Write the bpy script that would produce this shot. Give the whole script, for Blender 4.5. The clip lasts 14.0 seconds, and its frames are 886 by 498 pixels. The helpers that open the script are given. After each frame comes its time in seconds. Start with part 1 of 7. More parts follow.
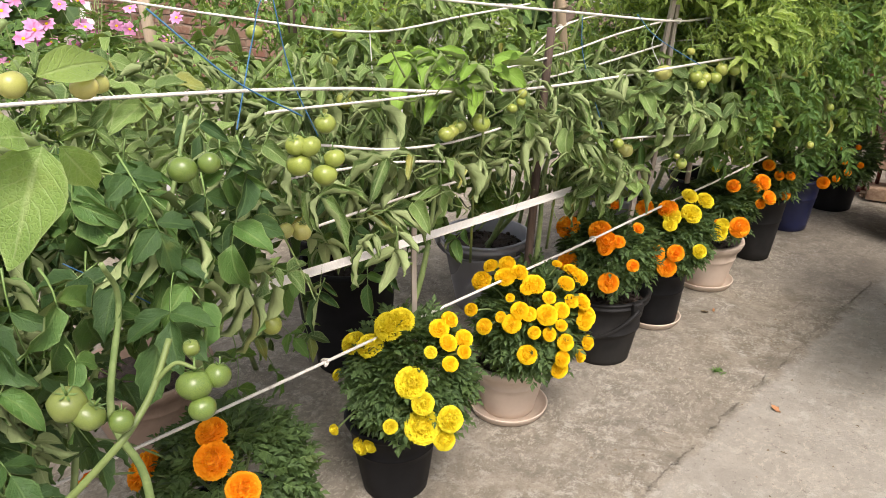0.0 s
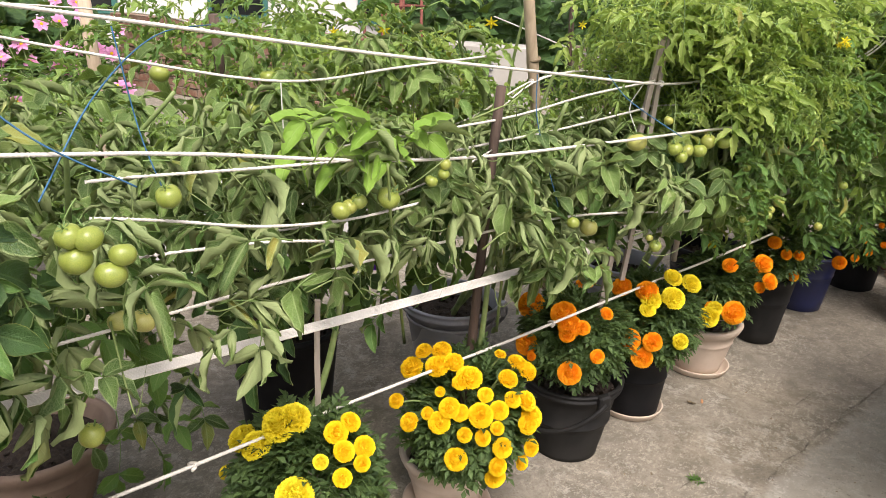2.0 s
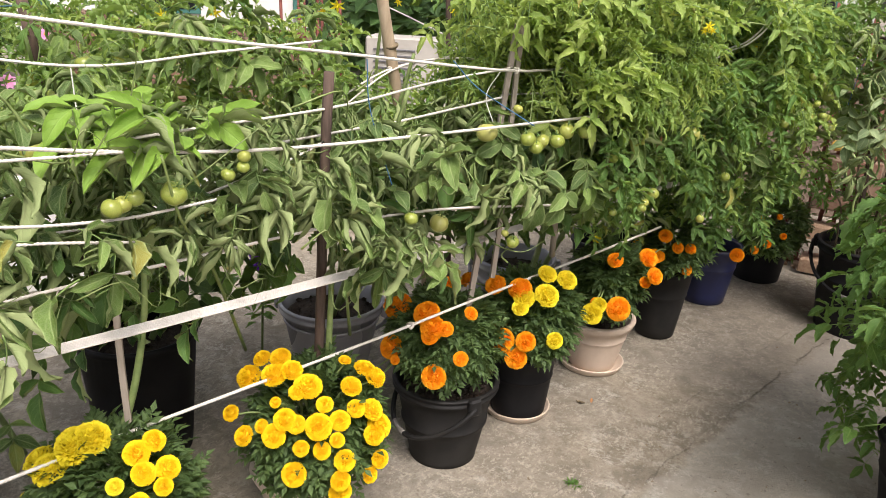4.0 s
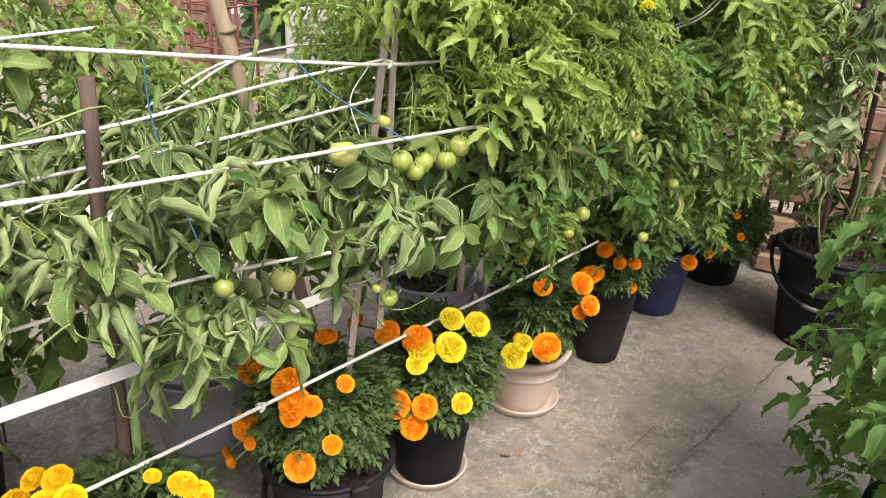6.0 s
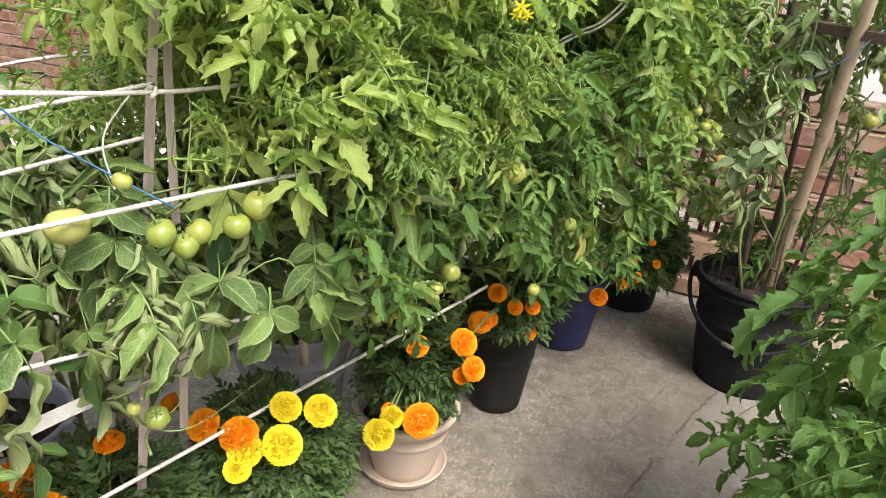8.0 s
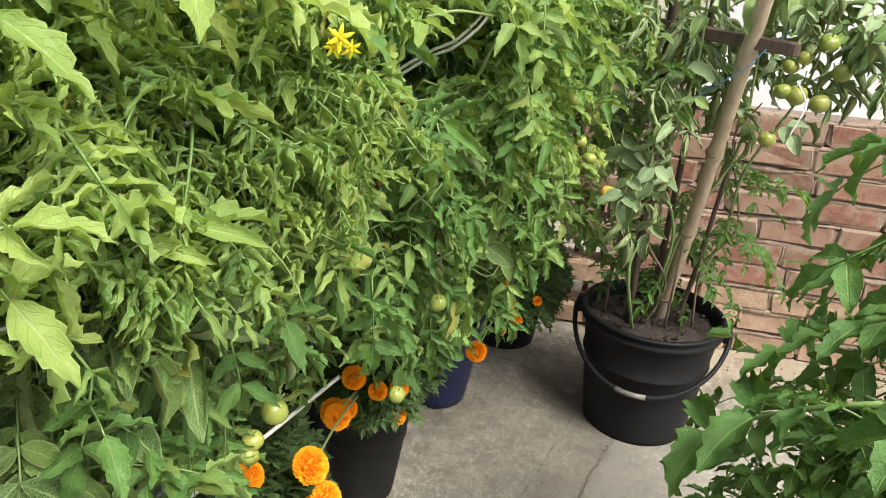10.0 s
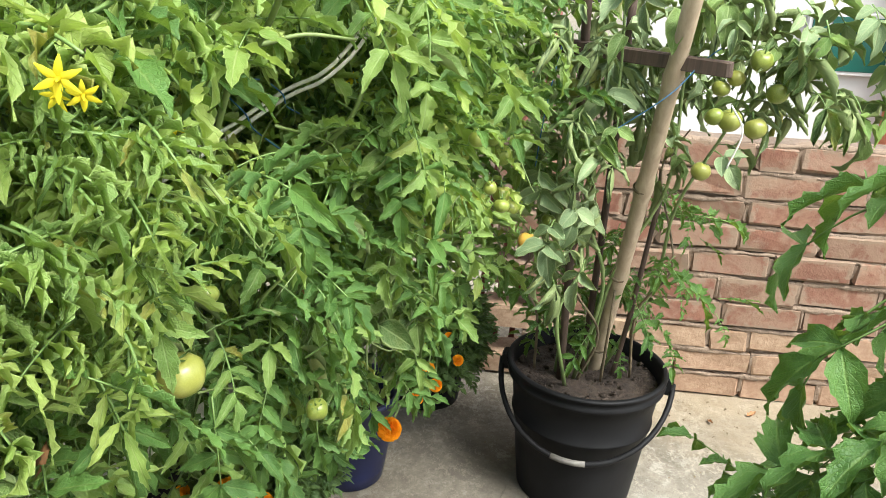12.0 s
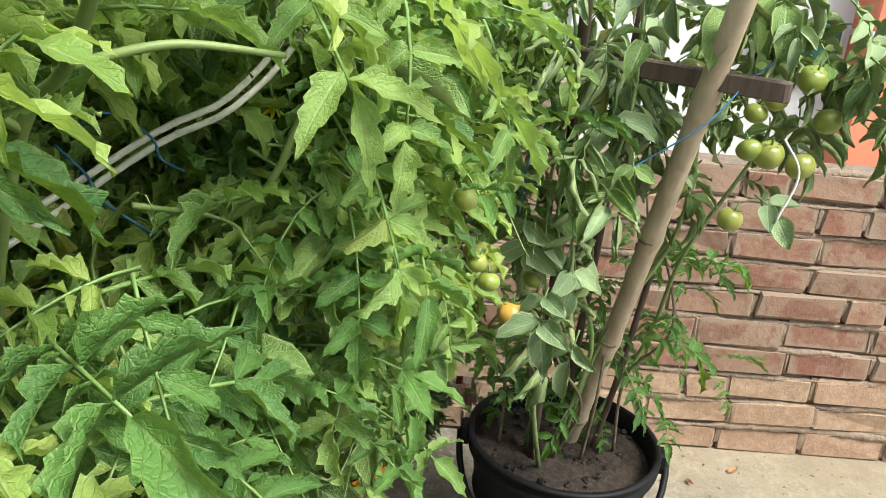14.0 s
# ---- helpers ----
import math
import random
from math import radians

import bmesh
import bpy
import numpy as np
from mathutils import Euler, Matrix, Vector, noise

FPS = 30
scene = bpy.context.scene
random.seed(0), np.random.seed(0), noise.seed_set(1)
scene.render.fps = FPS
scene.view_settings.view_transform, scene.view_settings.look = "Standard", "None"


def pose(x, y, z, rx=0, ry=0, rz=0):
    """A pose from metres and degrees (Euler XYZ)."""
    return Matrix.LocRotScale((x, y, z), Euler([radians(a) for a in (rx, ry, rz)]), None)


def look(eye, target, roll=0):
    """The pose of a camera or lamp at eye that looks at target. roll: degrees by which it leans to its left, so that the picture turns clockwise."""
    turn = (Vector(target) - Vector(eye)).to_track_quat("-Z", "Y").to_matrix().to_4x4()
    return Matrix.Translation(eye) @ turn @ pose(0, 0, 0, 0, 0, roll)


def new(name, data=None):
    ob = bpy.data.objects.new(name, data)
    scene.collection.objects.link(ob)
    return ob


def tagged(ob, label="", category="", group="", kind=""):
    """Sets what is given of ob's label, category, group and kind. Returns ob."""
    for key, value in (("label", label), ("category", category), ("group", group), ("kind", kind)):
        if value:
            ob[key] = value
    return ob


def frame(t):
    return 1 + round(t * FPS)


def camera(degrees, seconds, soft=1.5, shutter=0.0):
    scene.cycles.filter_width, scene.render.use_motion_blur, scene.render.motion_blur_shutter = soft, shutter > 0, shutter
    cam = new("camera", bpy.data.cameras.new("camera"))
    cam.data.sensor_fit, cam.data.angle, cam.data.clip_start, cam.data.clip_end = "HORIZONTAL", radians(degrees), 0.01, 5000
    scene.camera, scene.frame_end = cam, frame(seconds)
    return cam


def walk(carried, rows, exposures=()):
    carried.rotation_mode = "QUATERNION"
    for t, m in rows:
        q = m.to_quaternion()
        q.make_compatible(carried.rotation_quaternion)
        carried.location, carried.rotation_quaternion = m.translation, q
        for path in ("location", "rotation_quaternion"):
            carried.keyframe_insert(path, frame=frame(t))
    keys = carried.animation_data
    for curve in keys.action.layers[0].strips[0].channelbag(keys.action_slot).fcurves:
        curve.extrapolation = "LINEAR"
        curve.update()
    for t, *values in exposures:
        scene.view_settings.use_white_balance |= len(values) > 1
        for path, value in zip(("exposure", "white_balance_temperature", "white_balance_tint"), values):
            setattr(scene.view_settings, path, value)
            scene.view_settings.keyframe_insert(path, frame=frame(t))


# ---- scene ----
cam = camera(60.4, 14.0, soft=0.5)
PATH = [
    (0, (-0.34, 0.065, 1.202), (-1.283, 1.66, 0.45), -0.4),
    (0.5, (-0.344, 0.161, 1.206), (-1.324, 1.747, 0.48), 0.3),
    (1, (-0.357, 0.238, 1.214), (-1.355, 1.82, 0.505), 1.0),
    (1.5, (-0.341, 0.306, 1.214), (-1.345, 1.891, 0.52), 1.5),
    (2, (-0.288, 0.402, 1.219), (-1.321, 1.974, 0.539), 2.4),
    (2.5, (-0.226, 0.475, 1.217), (-1.285, 2.039, 0.558), 2.9),
    (3, (-0.175, 0.522, 1.213), (-1.226, 2.091, 0.553), 3.0),
    (3.5, (-0.138, 0.555, 1.198), (-1.149, 2.149, 0.537), 2.7),
    (3.7, (-0.139, 0.572, 1.197), (-1.118, 2.182, 0.528), 2.7),
    (6, (-0.225, 1.075, 1.193), (-1.049, 2.732, 0.435), 2.6),
    (6.5, (-0.192, 1.189, 1.193), (-1.026, 2.839, 0.43), 3.1),
    (7, (-0.174, 1.285, 1.194), (-0.984, 2.944, 0.425), 3.4),
    (7.2, (-0.179, 1.322, 1.195), (-0.966, 2.991, 0.423), 3.7),
    (9.3, (-0.328, 1.679, 1.198), (-0.775, 3.467, 0.421), 4.2),
    (9.5, (-0.331, 1.725, 1.196), (-0.747, 3.522, 0.42), 4.1),
    (10, (-0.32, 1.819, 1.195), (-0.661, 3.635, 0.428), 4.5),
    (10.5, (-0.298, 1.879, 1.189), (-0.58, 3.711, 0.438), 4.2),
    (11, (-0.292, 1.924, 1.187), (-0.529, 3.77, 0.456), 3.8),
    (11.5, (-0.294, 1.978, 1.184), (-0.501, 3.836, 0.473), 3.3),
    (12, (-0.306, 2.07, 1.169), (-0.475, 3.941, 0.482), 3.1),
    (12.5, (-0.322, 2.183, 1.161), (-0.45, 4.061, 0.484), 3.2),
    (13, (-0.347, 2.272, 1.157), (-0.434, 4.155, 0.49), 3.2),
    (13.5, (-0.371, 2.349, 1.16), (-0.4, 4.232, 0.485), 3.6),
    (14, (-0.389, 2.425, 1.147), (-0.348, 4.303, 0.462), 4.9),
]
walk(cam, [(t, look(eye, target, roll)) for t, eye, target, roll in PATH],
     exposures=[(0, 0.77, 6600, 17), (3.7, 0.78, 6600, 17), (6.5, 1.04, 6450, 18), (9.5, 1.06, 6380, 11), (12, 1.32, 6220, 6), (14, 1.16, 6220, 4)])

# ---- world, sun, exposure ----
world = bpy.data.worlds.new("hazy_sky")
scene.world = world
world.use_nodes = True
_wn, _wl = world.node_tree.nodes, world.node_tree.links
_sky = _wn.new("ShaderNodeTexSky")
_sky.sky_type, _sky.sun_disc = "NISHITA", False
_sky.sun_elevation, _sky.sun_rotation = radians(55), radians(131)
_sky.air_density, _sky.dust_density, _sky.ozone_density = 1.0, 4.0, 1.0
_hs = _wn.new("ShaderNodeHueSaturation")
_hs.inputs["Saturation"].default_value = 0.35
_wl.new(_sky.outputs[0], _hs.inputs["Color"])
_wl.new(_hs.outputs[0], _wn["Background"].inputs["Color"])
_wn["Background"].inputs["Strength"].default_value = 0.126
sun = new("sun", bpy.data.lights.new("sun", "SUN"))
sun.data.energy, sun.data.angle, sun.data.color = 2.6, radians(24), (1.0, 0.95, 0.88)
# light comes from over the walkway side, high
sun.matrix_world = look((1.5, -1.3, 2.9), (0, 0, 0))


# ---- material helpers ----
class Mat:
    """A node material with short calls for the usual nodes."""

    def __init__(self, name, rough=0.6, metal=0.0, spec=0.5):
        self.m = bpy.data.materials.new(name)
        self.m.use_nodes = True
        self.t = self.m.node_tree
        self.p = self.t.nodes["Principled BSDF"]
        self.p.inputs["Roughness"].default_value = rough
        self.p.inputs["Metallic"].default_value = metal
        self.p.inputs["Specular IOR Level"].default_value = spec

    def n(self, kind):
        return self.t.nodes.new(kind)

    def put(self, sock, val):
        if hasattr(val, "is_output"):
            self.t.links.new(val, sock)
        else:
            sock.default_value = val

    def math(self, op, a, b=0.0, c=0.0, clamp=False):
        node = self.n("ShaderNodeMath")
        node.operation, node.use_clamp = op, clamp
        for i, v in enumerate((a, b, c)):
            self.put(node.inputs[i], v)
        return node.outputs[0]

    def mix(self, f, a, b, blend="MIX"):
        node = self.n("ShaderNodeMix")
        node.data_type, node.blend_type = "RGBA", blend
        self.put(node.inputs[0], f)
        self.put(node.inputs[6], a if hasattr(a, "is_output") else (*a, 1))
        self.put(node.inputs[7], b if hasattr(b, "is_output") else (*b, 1))
        return node.outputs[2]

    def coord(self, kind="Object"):
        return self.n("ShaderNodeTexCoord").outputs[kind]

    def world(self):
        return self.n("ShaderNodeNewGeometry").outputs["Position"]

    def noise(self, co, scale, detail=4.0, rough=0.6, dist=0.0, stretch=None):
        if stretch:
            mp = self.n("ShaderNodeMapping")
            mp.inputs["Scale"].default_value = stretch
            self.t.links.new(co, mp.inputs["Vector"])
            co = mp.outputs[0]
        node = self.n("ShaderNodeTexNoise")
        self.t.links.new(co, node.inputs["Vector"])
        for k, v in (("Scale", scale), ("Detail", detail), ("Roughness", rough), ("Distortion", dist)):
            node.inputs[k].default_value = v
        return node.outputs[0]

    def ramp(self, f, *stops):
        node = self.n("ShaderNodeValToRGB")
        el = node.color_ramp.elements
        while len(el) < len(stops):
            el.new(0.5)
        for e, (pos, col) in zip(el, stops):
            e.position = pos
            e.color = (*col, 1) if isinstance(col, tuple) else (col, col, col, 1)
        self.t.links.new(f, node.inputs[0])
        return node.outputs[0]

    def step(self, f, lo, hi):
        node = self.n("ShaderNodeMapRange")
        node.interpolation_type = "SMOOTHSTEP"
        self.put(node.inputs[0], f)
        node.inputs[1].default_value, node.inputs[2].default_value = lo, hi
        return node.outputs[0]

    def rnd(self):
        a = self.n("ShaderNodeObjectInfo").outputs["Random"]
        b = self.n("ShaderNodeNewGeometry").outputs["Random Per Island"]
        return self.math("FRACT", self.math("ADD", a, b))

    def bump(self, h, strength=0.3, dist=0.005):
        node = self.n("ShaderNodeBump")
        node.inputs["Strength"].default_value, node.inputs["Distance"].default_value = strength, dist
        self.t.links.new(h, node.inputs["Height"])
        self.t.links.new(node.outputs[0], self.p.inputs["Normal"])
        return node.outputs[0]

    def base(self, col):
        self.put(self.p.inputs["Base Color"], col if hasattr(col, "is_output") else (*col, 1))

    def rough(self, v):
        self.put(self.p.inputs["Roughness"], v)

    def translucent(self, col, amount, normal=None):
        tr = self.n("ShaderNodeBsdfTranslucent")
        self.put(tr.inputs["Color"], col)
        if normal:
            self.t.links.new(normal, tr.inputs["Normal"])
        mx = self.n("ShaderNodeMixShader")
        mx.inputs[0].default_value = amount
        out = self.t.nodes["Material Output"]
        self.t.links.new(self.p.outputs[0], mx.inputs[1])
        self.t.links.new(tr.outputs[0], mx.inputs[2])
        self.t.links.new(mx.outputs[0], out.inputs["Surface"])


def leaf_material(name, dark, light, vein, veins=6.5, trans=0.3, rough=0.5, yellow=0.94, ycol=(0.3, 0.27, 0.05), puff=0.5, rim=0.0, net=0.5):
    k = Mat(name, rough + 0.06, 0, 0.3)
    uv = k.n("ShaderNodeUVMap").outputs[0]
    sep = k.n("ShaderNodeSeparateXYZ")
    k.t.links.new(uv, sep.inputs[0])
    u = k.math("ABSOLUTE", k.math("SUBTRACT", k.math("MULTIPLY", sep.outputs[0], 2.0), 1.0))
    v = sep.outputs[1]
    co = k.world()
    wob = k.math("MULTIPLY", k.noise(co, 60, 2), 0.25)
    ph = k.math("FRACT", k.math("ADD", k.math("SUBTRACT", k.math("MULTIPLY", v, veins), k.math("MULTIPLY", u, 1.9)), wob))
    tri = k.math("ABSOLUTE", k.math("SUBTRACT", ph, 0.5))
    lat = k.math("SUBTRACT", 1.0, k.step(tri, 0.0, 0.09))
    mid = k.math("SUBTRACT", 1.0, k.step(u, 0.02, 0.12))
    vn = k.math("MAXIMUM", mid, k.math("MULTIPLY", lat, 0.6))
    # the net of small veins and the puffed cells between them
    vo = k.n("ShaderNodeTexVoronoi")
    vo.feature = "DISTANCE_TO_EDGE"
    vo.inputs["Scale"].default_value = 330
    k.t.links.new(co, vo.inputs["Vector"])
    cell = k.step(vo.outputs[0], 0.0, 0.22)
    rnd = k.rnd()
    blotch = k.noise(co, 25, 5)
    col = k.mix(k.math("ADD", k.math("MULTIPLY", rnd, 0.75), k.math("MULTIPLY", k.math("SUBTRACT", blotch, 0.4), 0.9), clamp=True), dark, light)
    fleck = k.step(k.noise(co, 9, 6, 0.7), 0.6, 0.75)
    col = k.mix(k.math("MULTIPLY", fleck, 0.25), col, ycol)
    old = k.step(rnd, yellow, yellow + 0.03)
    col = k.mix(k.math("MULTIPLY", old, k.step(blotch, 0.3, 0.6)), col, ycol)
    col = k.mix(k.math("MULTIPLY", k.math("SUBTRACT", 1.0, cell), 0.22 * net), col, vein)
    col = k.mix(k.math("MULTIPLY", vn, 0.40), col, vein)
    if rim:
        col = k.mix(k.math("MULTIPLY", k.step(u, 0.80, 1.0), rim), col, vein)
    k.base(col)
    h = k.math("ADD", k.math("MULTIPLY", vn, -puff * 0.6), k.math("MULTIPLY", k.noise(co, 210, 3), 0.35))
    h = k.math("ADD", h, k.math("MULTIPLY", cell, 0.26 * net))
    h = k.math("ADD", h, k.math("MULTIPLY", k.noise(co, 70, 2), 0.6))
    nrm = k.bump(h, 0.7, 0.0034)
    k.rough(k.math("ADD", rough - 0.1, k.math("MULTIPLY", blotch, 0.25)))
    k.translucent(k.mix(0.5, col, (0.35, 0.5, 0.03)), trans, nrm)
    return k.m


def plain(name, c1, c2, scale=30, rough=0.6, metal=0.0, bump=0.25, depth=0.003, detail=5, stretch=None, spec=0.5, rvar=0.2, isl=0.0):
    k = Mat(name, rough, metal, spec)
    co = k.coord()
    a = k.noise(co, scale, detail, 0.65, 0.3, stretch)
    b = k.noise(co, scale * 0.17, 3, 0.6)
    f = k.math("ADD", k.math("MULTIPLY", a, 0.6), k.math("MULTIPLY", b, 0.4))
    if isl:
        f = k.math("ADD", f, k.math("MULTIPLY", k.math("SUBTRACT", k.rnd(), 0.5), isl))
    k.base(k.mix(k.step(f, 0.3, 0.7), c1, c2))
    k.rough(k.math("ADD", rough - rvar / 2, k.math("MULTIPLY", b, rvar)))
    k.bump(a, bump, depth)
    return k.m


# ---- materials ----
M = {}
M["leaf_roll"] = leaf_material("leaf_rolled_green", (0.034, 0.088, 0.02), (0.205, 0.32, 0.075), (0.44, 0.52, 0.23), 5.5, 0.22, 0.38, 0.965, rim=0.55, net=0.8)
M["leaf_under"] = leaf_material("leaf_pale_underside", (0.23, 0.30, 0.12), (0.33, 0.40, 0.17), (0.43, 0.47, 0.23), 5.5, 0.25, 0.65, 0.97, net=0.3)
M["leaf_bright"] = leaf_material("leaf_bright_green", (0.125, 0.245, 0.058), (0.35, 0.49, 0.13), (0.50, 0.60, 0.27), 6, 0.45, 0.40, 0.95, rim=0.35)
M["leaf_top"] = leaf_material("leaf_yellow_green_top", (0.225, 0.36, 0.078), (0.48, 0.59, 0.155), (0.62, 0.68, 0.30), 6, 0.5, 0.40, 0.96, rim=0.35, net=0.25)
# dark leaf green with shade put into it; also colours the far woods
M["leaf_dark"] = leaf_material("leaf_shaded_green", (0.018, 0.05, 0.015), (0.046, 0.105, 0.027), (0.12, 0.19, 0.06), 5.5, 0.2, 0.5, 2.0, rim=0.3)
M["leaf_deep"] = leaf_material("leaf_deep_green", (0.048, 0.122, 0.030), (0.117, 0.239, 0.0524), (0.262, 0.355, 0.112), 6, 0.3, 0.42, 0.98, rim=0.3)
M["leaf_fresh"] = leaf_material("leaf_fresh_green", (0.038, 0.105, 0.022), (0.108, 0.225, 0.050), (0.255, 0.371, 0.105), 5, 0.3, 0.42, 2.0)
M["leaf_grey"] = leaf_material("leaf_dusty_green", (0.153, 0.238, 0.111), (0.337, 0.437, 0.216), (0.491, 0.544, 0.306), 5.5, 0.2, 0.45, 0.97, rim=0.7)
M["leaf_lime"] = leaf_material("leaf_lime_green", (0.26, 0.46, 0.07), (0.37, 0.58, 0.11), (0.46, 0.66, 0.18), 5, 0.5, 0.45, 2.0, net=0.1)
M["marigold_leaf"] = leaf_material("marigold_leaf_green", (0.022, 0.05, 0.018), (0.088, 0.15, 0.045), (0.15, 0.21, 0.07), 4, 0.2, 0.45, 2.0, puff=0.2)
M["stem"] = plain("stem_green", (0.13, 0.20, 0.06), (0.24, 0.31, 0.11), 60, 0.55, bump=0.3, depth=0.002)
M["shoot"] = plain("shoot_pale_green", (0.12, 0.17, 0.045), (0.21, 0.27, 0.085), 70, 0.5, bump=0.25, depth=0.002)
M["stem_dry"] = plain("stem_brown", (0.10, 0.075, 0.045), (0.22, 0.17, 0.10), 60, 0.8, bump=0.5)
M["petiole"] = plain("petiole_green", (0.13, 0.22, 0.05), (0.2, 0.3, 0.09), 60, 0.5)
M["calyx"] = plain("calyx_green", (0.07, 0.14, 0.03), (0.14, 0.22, 0.06), 80, 0.55)


def fruit_material(name, c1, c2, blush):
    k = Mat(name, 0.28, 0, 0.5)
    co = k.coord()
    a = k.noise(co, 14, 3)
    col = k.mix(k.step(a, 0.3, 0.7), c1, c2)
    oi = k.n("ShaderNodeObjectInfo").outputs["Random"]
    col = k.mix(k.math("MULTIPLY", k.step(oi, 0.3, 1.0), 0.6), col, blush)
    k.base(col)
    k.p.inputs["Subsurface Weight"].default_value = 0.15
    k.p.inputs["Subsurface Radius"].default_value = (0.01, 0.012, 0.004)
    k.bump(k.noise(co, 120, 2), 0.08, 0.002)
    return k.m


M["fruit_green"] = fruit_material("unripe_tomato_skin", (0.18, 0.24, 0.040), (0.28, 0.315, 0.064), (0.37, 0.35, 0.085))
# green skin darkened: the shade on the first plant's fruit is in the colour
M["fruit_deep"] = fruit_material("shade_toned_tomato_skin", (0.085, 0.145, 0.028), (0.15, 0.205, 0.042), (0.19, 0.215, 0.055))
M["fruit_pale"] = fruit_material("pale_tomato_skin", (0.32, 0.34, 0.085), (0.40, 0.39, 0.12), (0.46, 0.38, 0.12))
M["fruit_turning"] = fruit_material("turning_tomato_skin", (0.5, 0.36, 0.06), (0.6, 0.3, 0.07), (0.65, 0.25, 0.06))


def petal_material(name, deep, bright):
    k = Mat(name, 0.6, 0, 0.25)
    uv = k.n("ShaderNodeUVMap").outputs[0]
    sep = k.n("ShaderNodeSeparateXYZ")
    k.t.links.new(uv, sep.inputs[0])
    f = k.math("ADD", k.math("MULTIPLY", sep.outputs[1], 0.7), k.math("MULTIPLY", k.rnd(), 0.4), clamp=True)
    col = k.mix(f, deep, bright)
    k.base(col)
    k.bump(k.noise(k.coord(), 400, 2, stretch=(4, 1, 1)), 0.2, 0.001)
    k.translucent(col, 0.3)
    return k.m


M["petal_orange"] = petal_material("petal_orange", (0.92, 0.335, 0.006), (0.97, 0.455, 0.016))
M["petal_gold"] = petal_material("petal_golden_yellow", (0.92, 0.62, 0.010), (0.97, 0.72, 0.018))
M["petal_lemon"] = petal_material("petal_lemon_yellow", (0.72, 0.55, 0.008), (0.92, 0.82, 0.05))
M["petal_pink"] = petal_material("petal_pink", (0.65, 0.2, 0.42), (0.8, 0.42, 0.65))
M["petal_magenta"] = petal_material("petal_magenta", (0.14, 0.002, 0.045), (0.32, 0.01, 0.12))
M["petal_violet"] = petal_material("petal_violet", (0.08, 0.02, 0.25), (0.2, 0.06, 0.5))

M["beige"] = plain("beige_clay_plastic", (0.47, 0.375, 0.29), (0.55, 0.45, 0.355), 18, 0.55, bump=0.06, depth=0.001)
M["terracotta"] = plain("weathered_terracotta", (0.24, 0.16, 0.115), (0.36, 0.26, 0.19), 14, 0.9, bump=0.4)
M["black"] = plain("black_plastic", (0.006, 0.006, 0.0065), (0.013, 0.013, 0.014), 10, 0.55, bump=0.08, depth=0.001, rvar=0.3, spec=0.16)
M["black_dusty"] = plain("dusty_black_plastic", (0.007, 0.007, 0.007), (0.022, 0.021, 0.019), 9, 0.6, bump=0.1, depth=0.001, rvar=0.3, spec=0.2)
M["grey_plastic"] = plain("grey_plastic", (0.26, 0.26, 0.28), (0.40, 0.40, 0.43), 5, 0.28, bump=0.05, depth=0.001, rvar=0.25)
M["blue_plastic"] = plain("blue_plastic", (0.005, 0.008, 0.033), (0.010, 0.015, 0.062), 8, 0.4, bump=0.06, depth=0.001)
M["soil"] = plain("dark_soil", (0.018, 0.012, 0.009), (0.075, 0.053, 0.038), 90, 0.95, bump=1.0, depth=0.012)
M["grip"] = plain("pale_plastic_grip", (0.07, 0.066, 0.06), (0.21, 0.195, 0.17), 30, 0.5)
M["wire"] = plain("grey_wire", (0.15, 0.15, 0.16), (0.3, 0.3, 0.31), 60, 0.4, 0.7)
M["bamboo"] = plain("dry_bamboo", (0.35, 0.265, 0.18), (0.56, 0.45, 0.32), 10, 0.6, bump=0.25, depth=0.002, stretch=(6, 6, 0.5))
M["lath"] = plain("weathered_lath", (0.26, 0.215, 0.17), (0.44, 0.385, 0.32), 14, 0.8, bump=0.5, stretch=(7, 7, 0.5))
M["dark_wood"] = plain("dark_weathered_wood", (0.045, 0.03, 0.023), (0.13, 0.085, 0.06), 14, 0.8, bump=0.6, stretch=(7, 7, 0.5))
M["string_blue"] = plain("blue_twine", (0.015, 0.075, 0.16), (0.05, 0.17, 0.30), 200, 0.6)
M["string_white"] = plain("white_twine", (0.6, 0.58, 0.52), (0.75, 0.73, 0.68), 200, 0.8)
M["white_paint"] = plain("whitewash", (0.544, 0.536, 0.512), (0.64, 0.632, 0.616), 3, 0.8, bump=0.2)
M["green_paint"] = plain("green_paint", (0.03, 0.12, 0.10), (0.05, 0.17, 0.14), 10, 0.5)
M["orange_paint"] = plain("orange_red_paint", (0.55, 0.17, 0.09), (0.62, 0.22, 0.12), 5, 0.7)
M["rust"] = plain("rusty_red_steel", (0.13, 0.04, 0.03), (0.26, 0.085, 0.06), 30, 0.75, 0.2, bump=0.4)
M["cement"] = plain("old_cement", (0.14, 0.10, 0.073), (0.25, 0.19, 0.14), 40, 0.95, bump=0.9, depth=0.012)
M["mortar"] = plain("mortar", (0.18, 0.13, 0.093), (0.29, 0.215, 0.155), 40, 0.95, bump=0.9, depth=0.012)
M["glass_dark"] = plain("window_glass", (0.01, 0.012, 0.012), (0.02, 0.022, 0.022), 3, 0.08, bump=0.0)
M["glass_green"] = plain("green_window_glass", (0.012, 0.075, 0.06), (0.02, 0.11, 0.085), 3, 0.12, bump=0.0)
M["enamel"] = plain("aged_cream_enamel", (0.34, 0.32, 0.28), (0.44, 0.42, 0.37), 6, 0.5, bump=0.05)
M["dry_leaf"] = plain("dry_leaf", (0.30, 0.13, 0.05), (0.42, 0.22, 0.10), 60, 0.8)


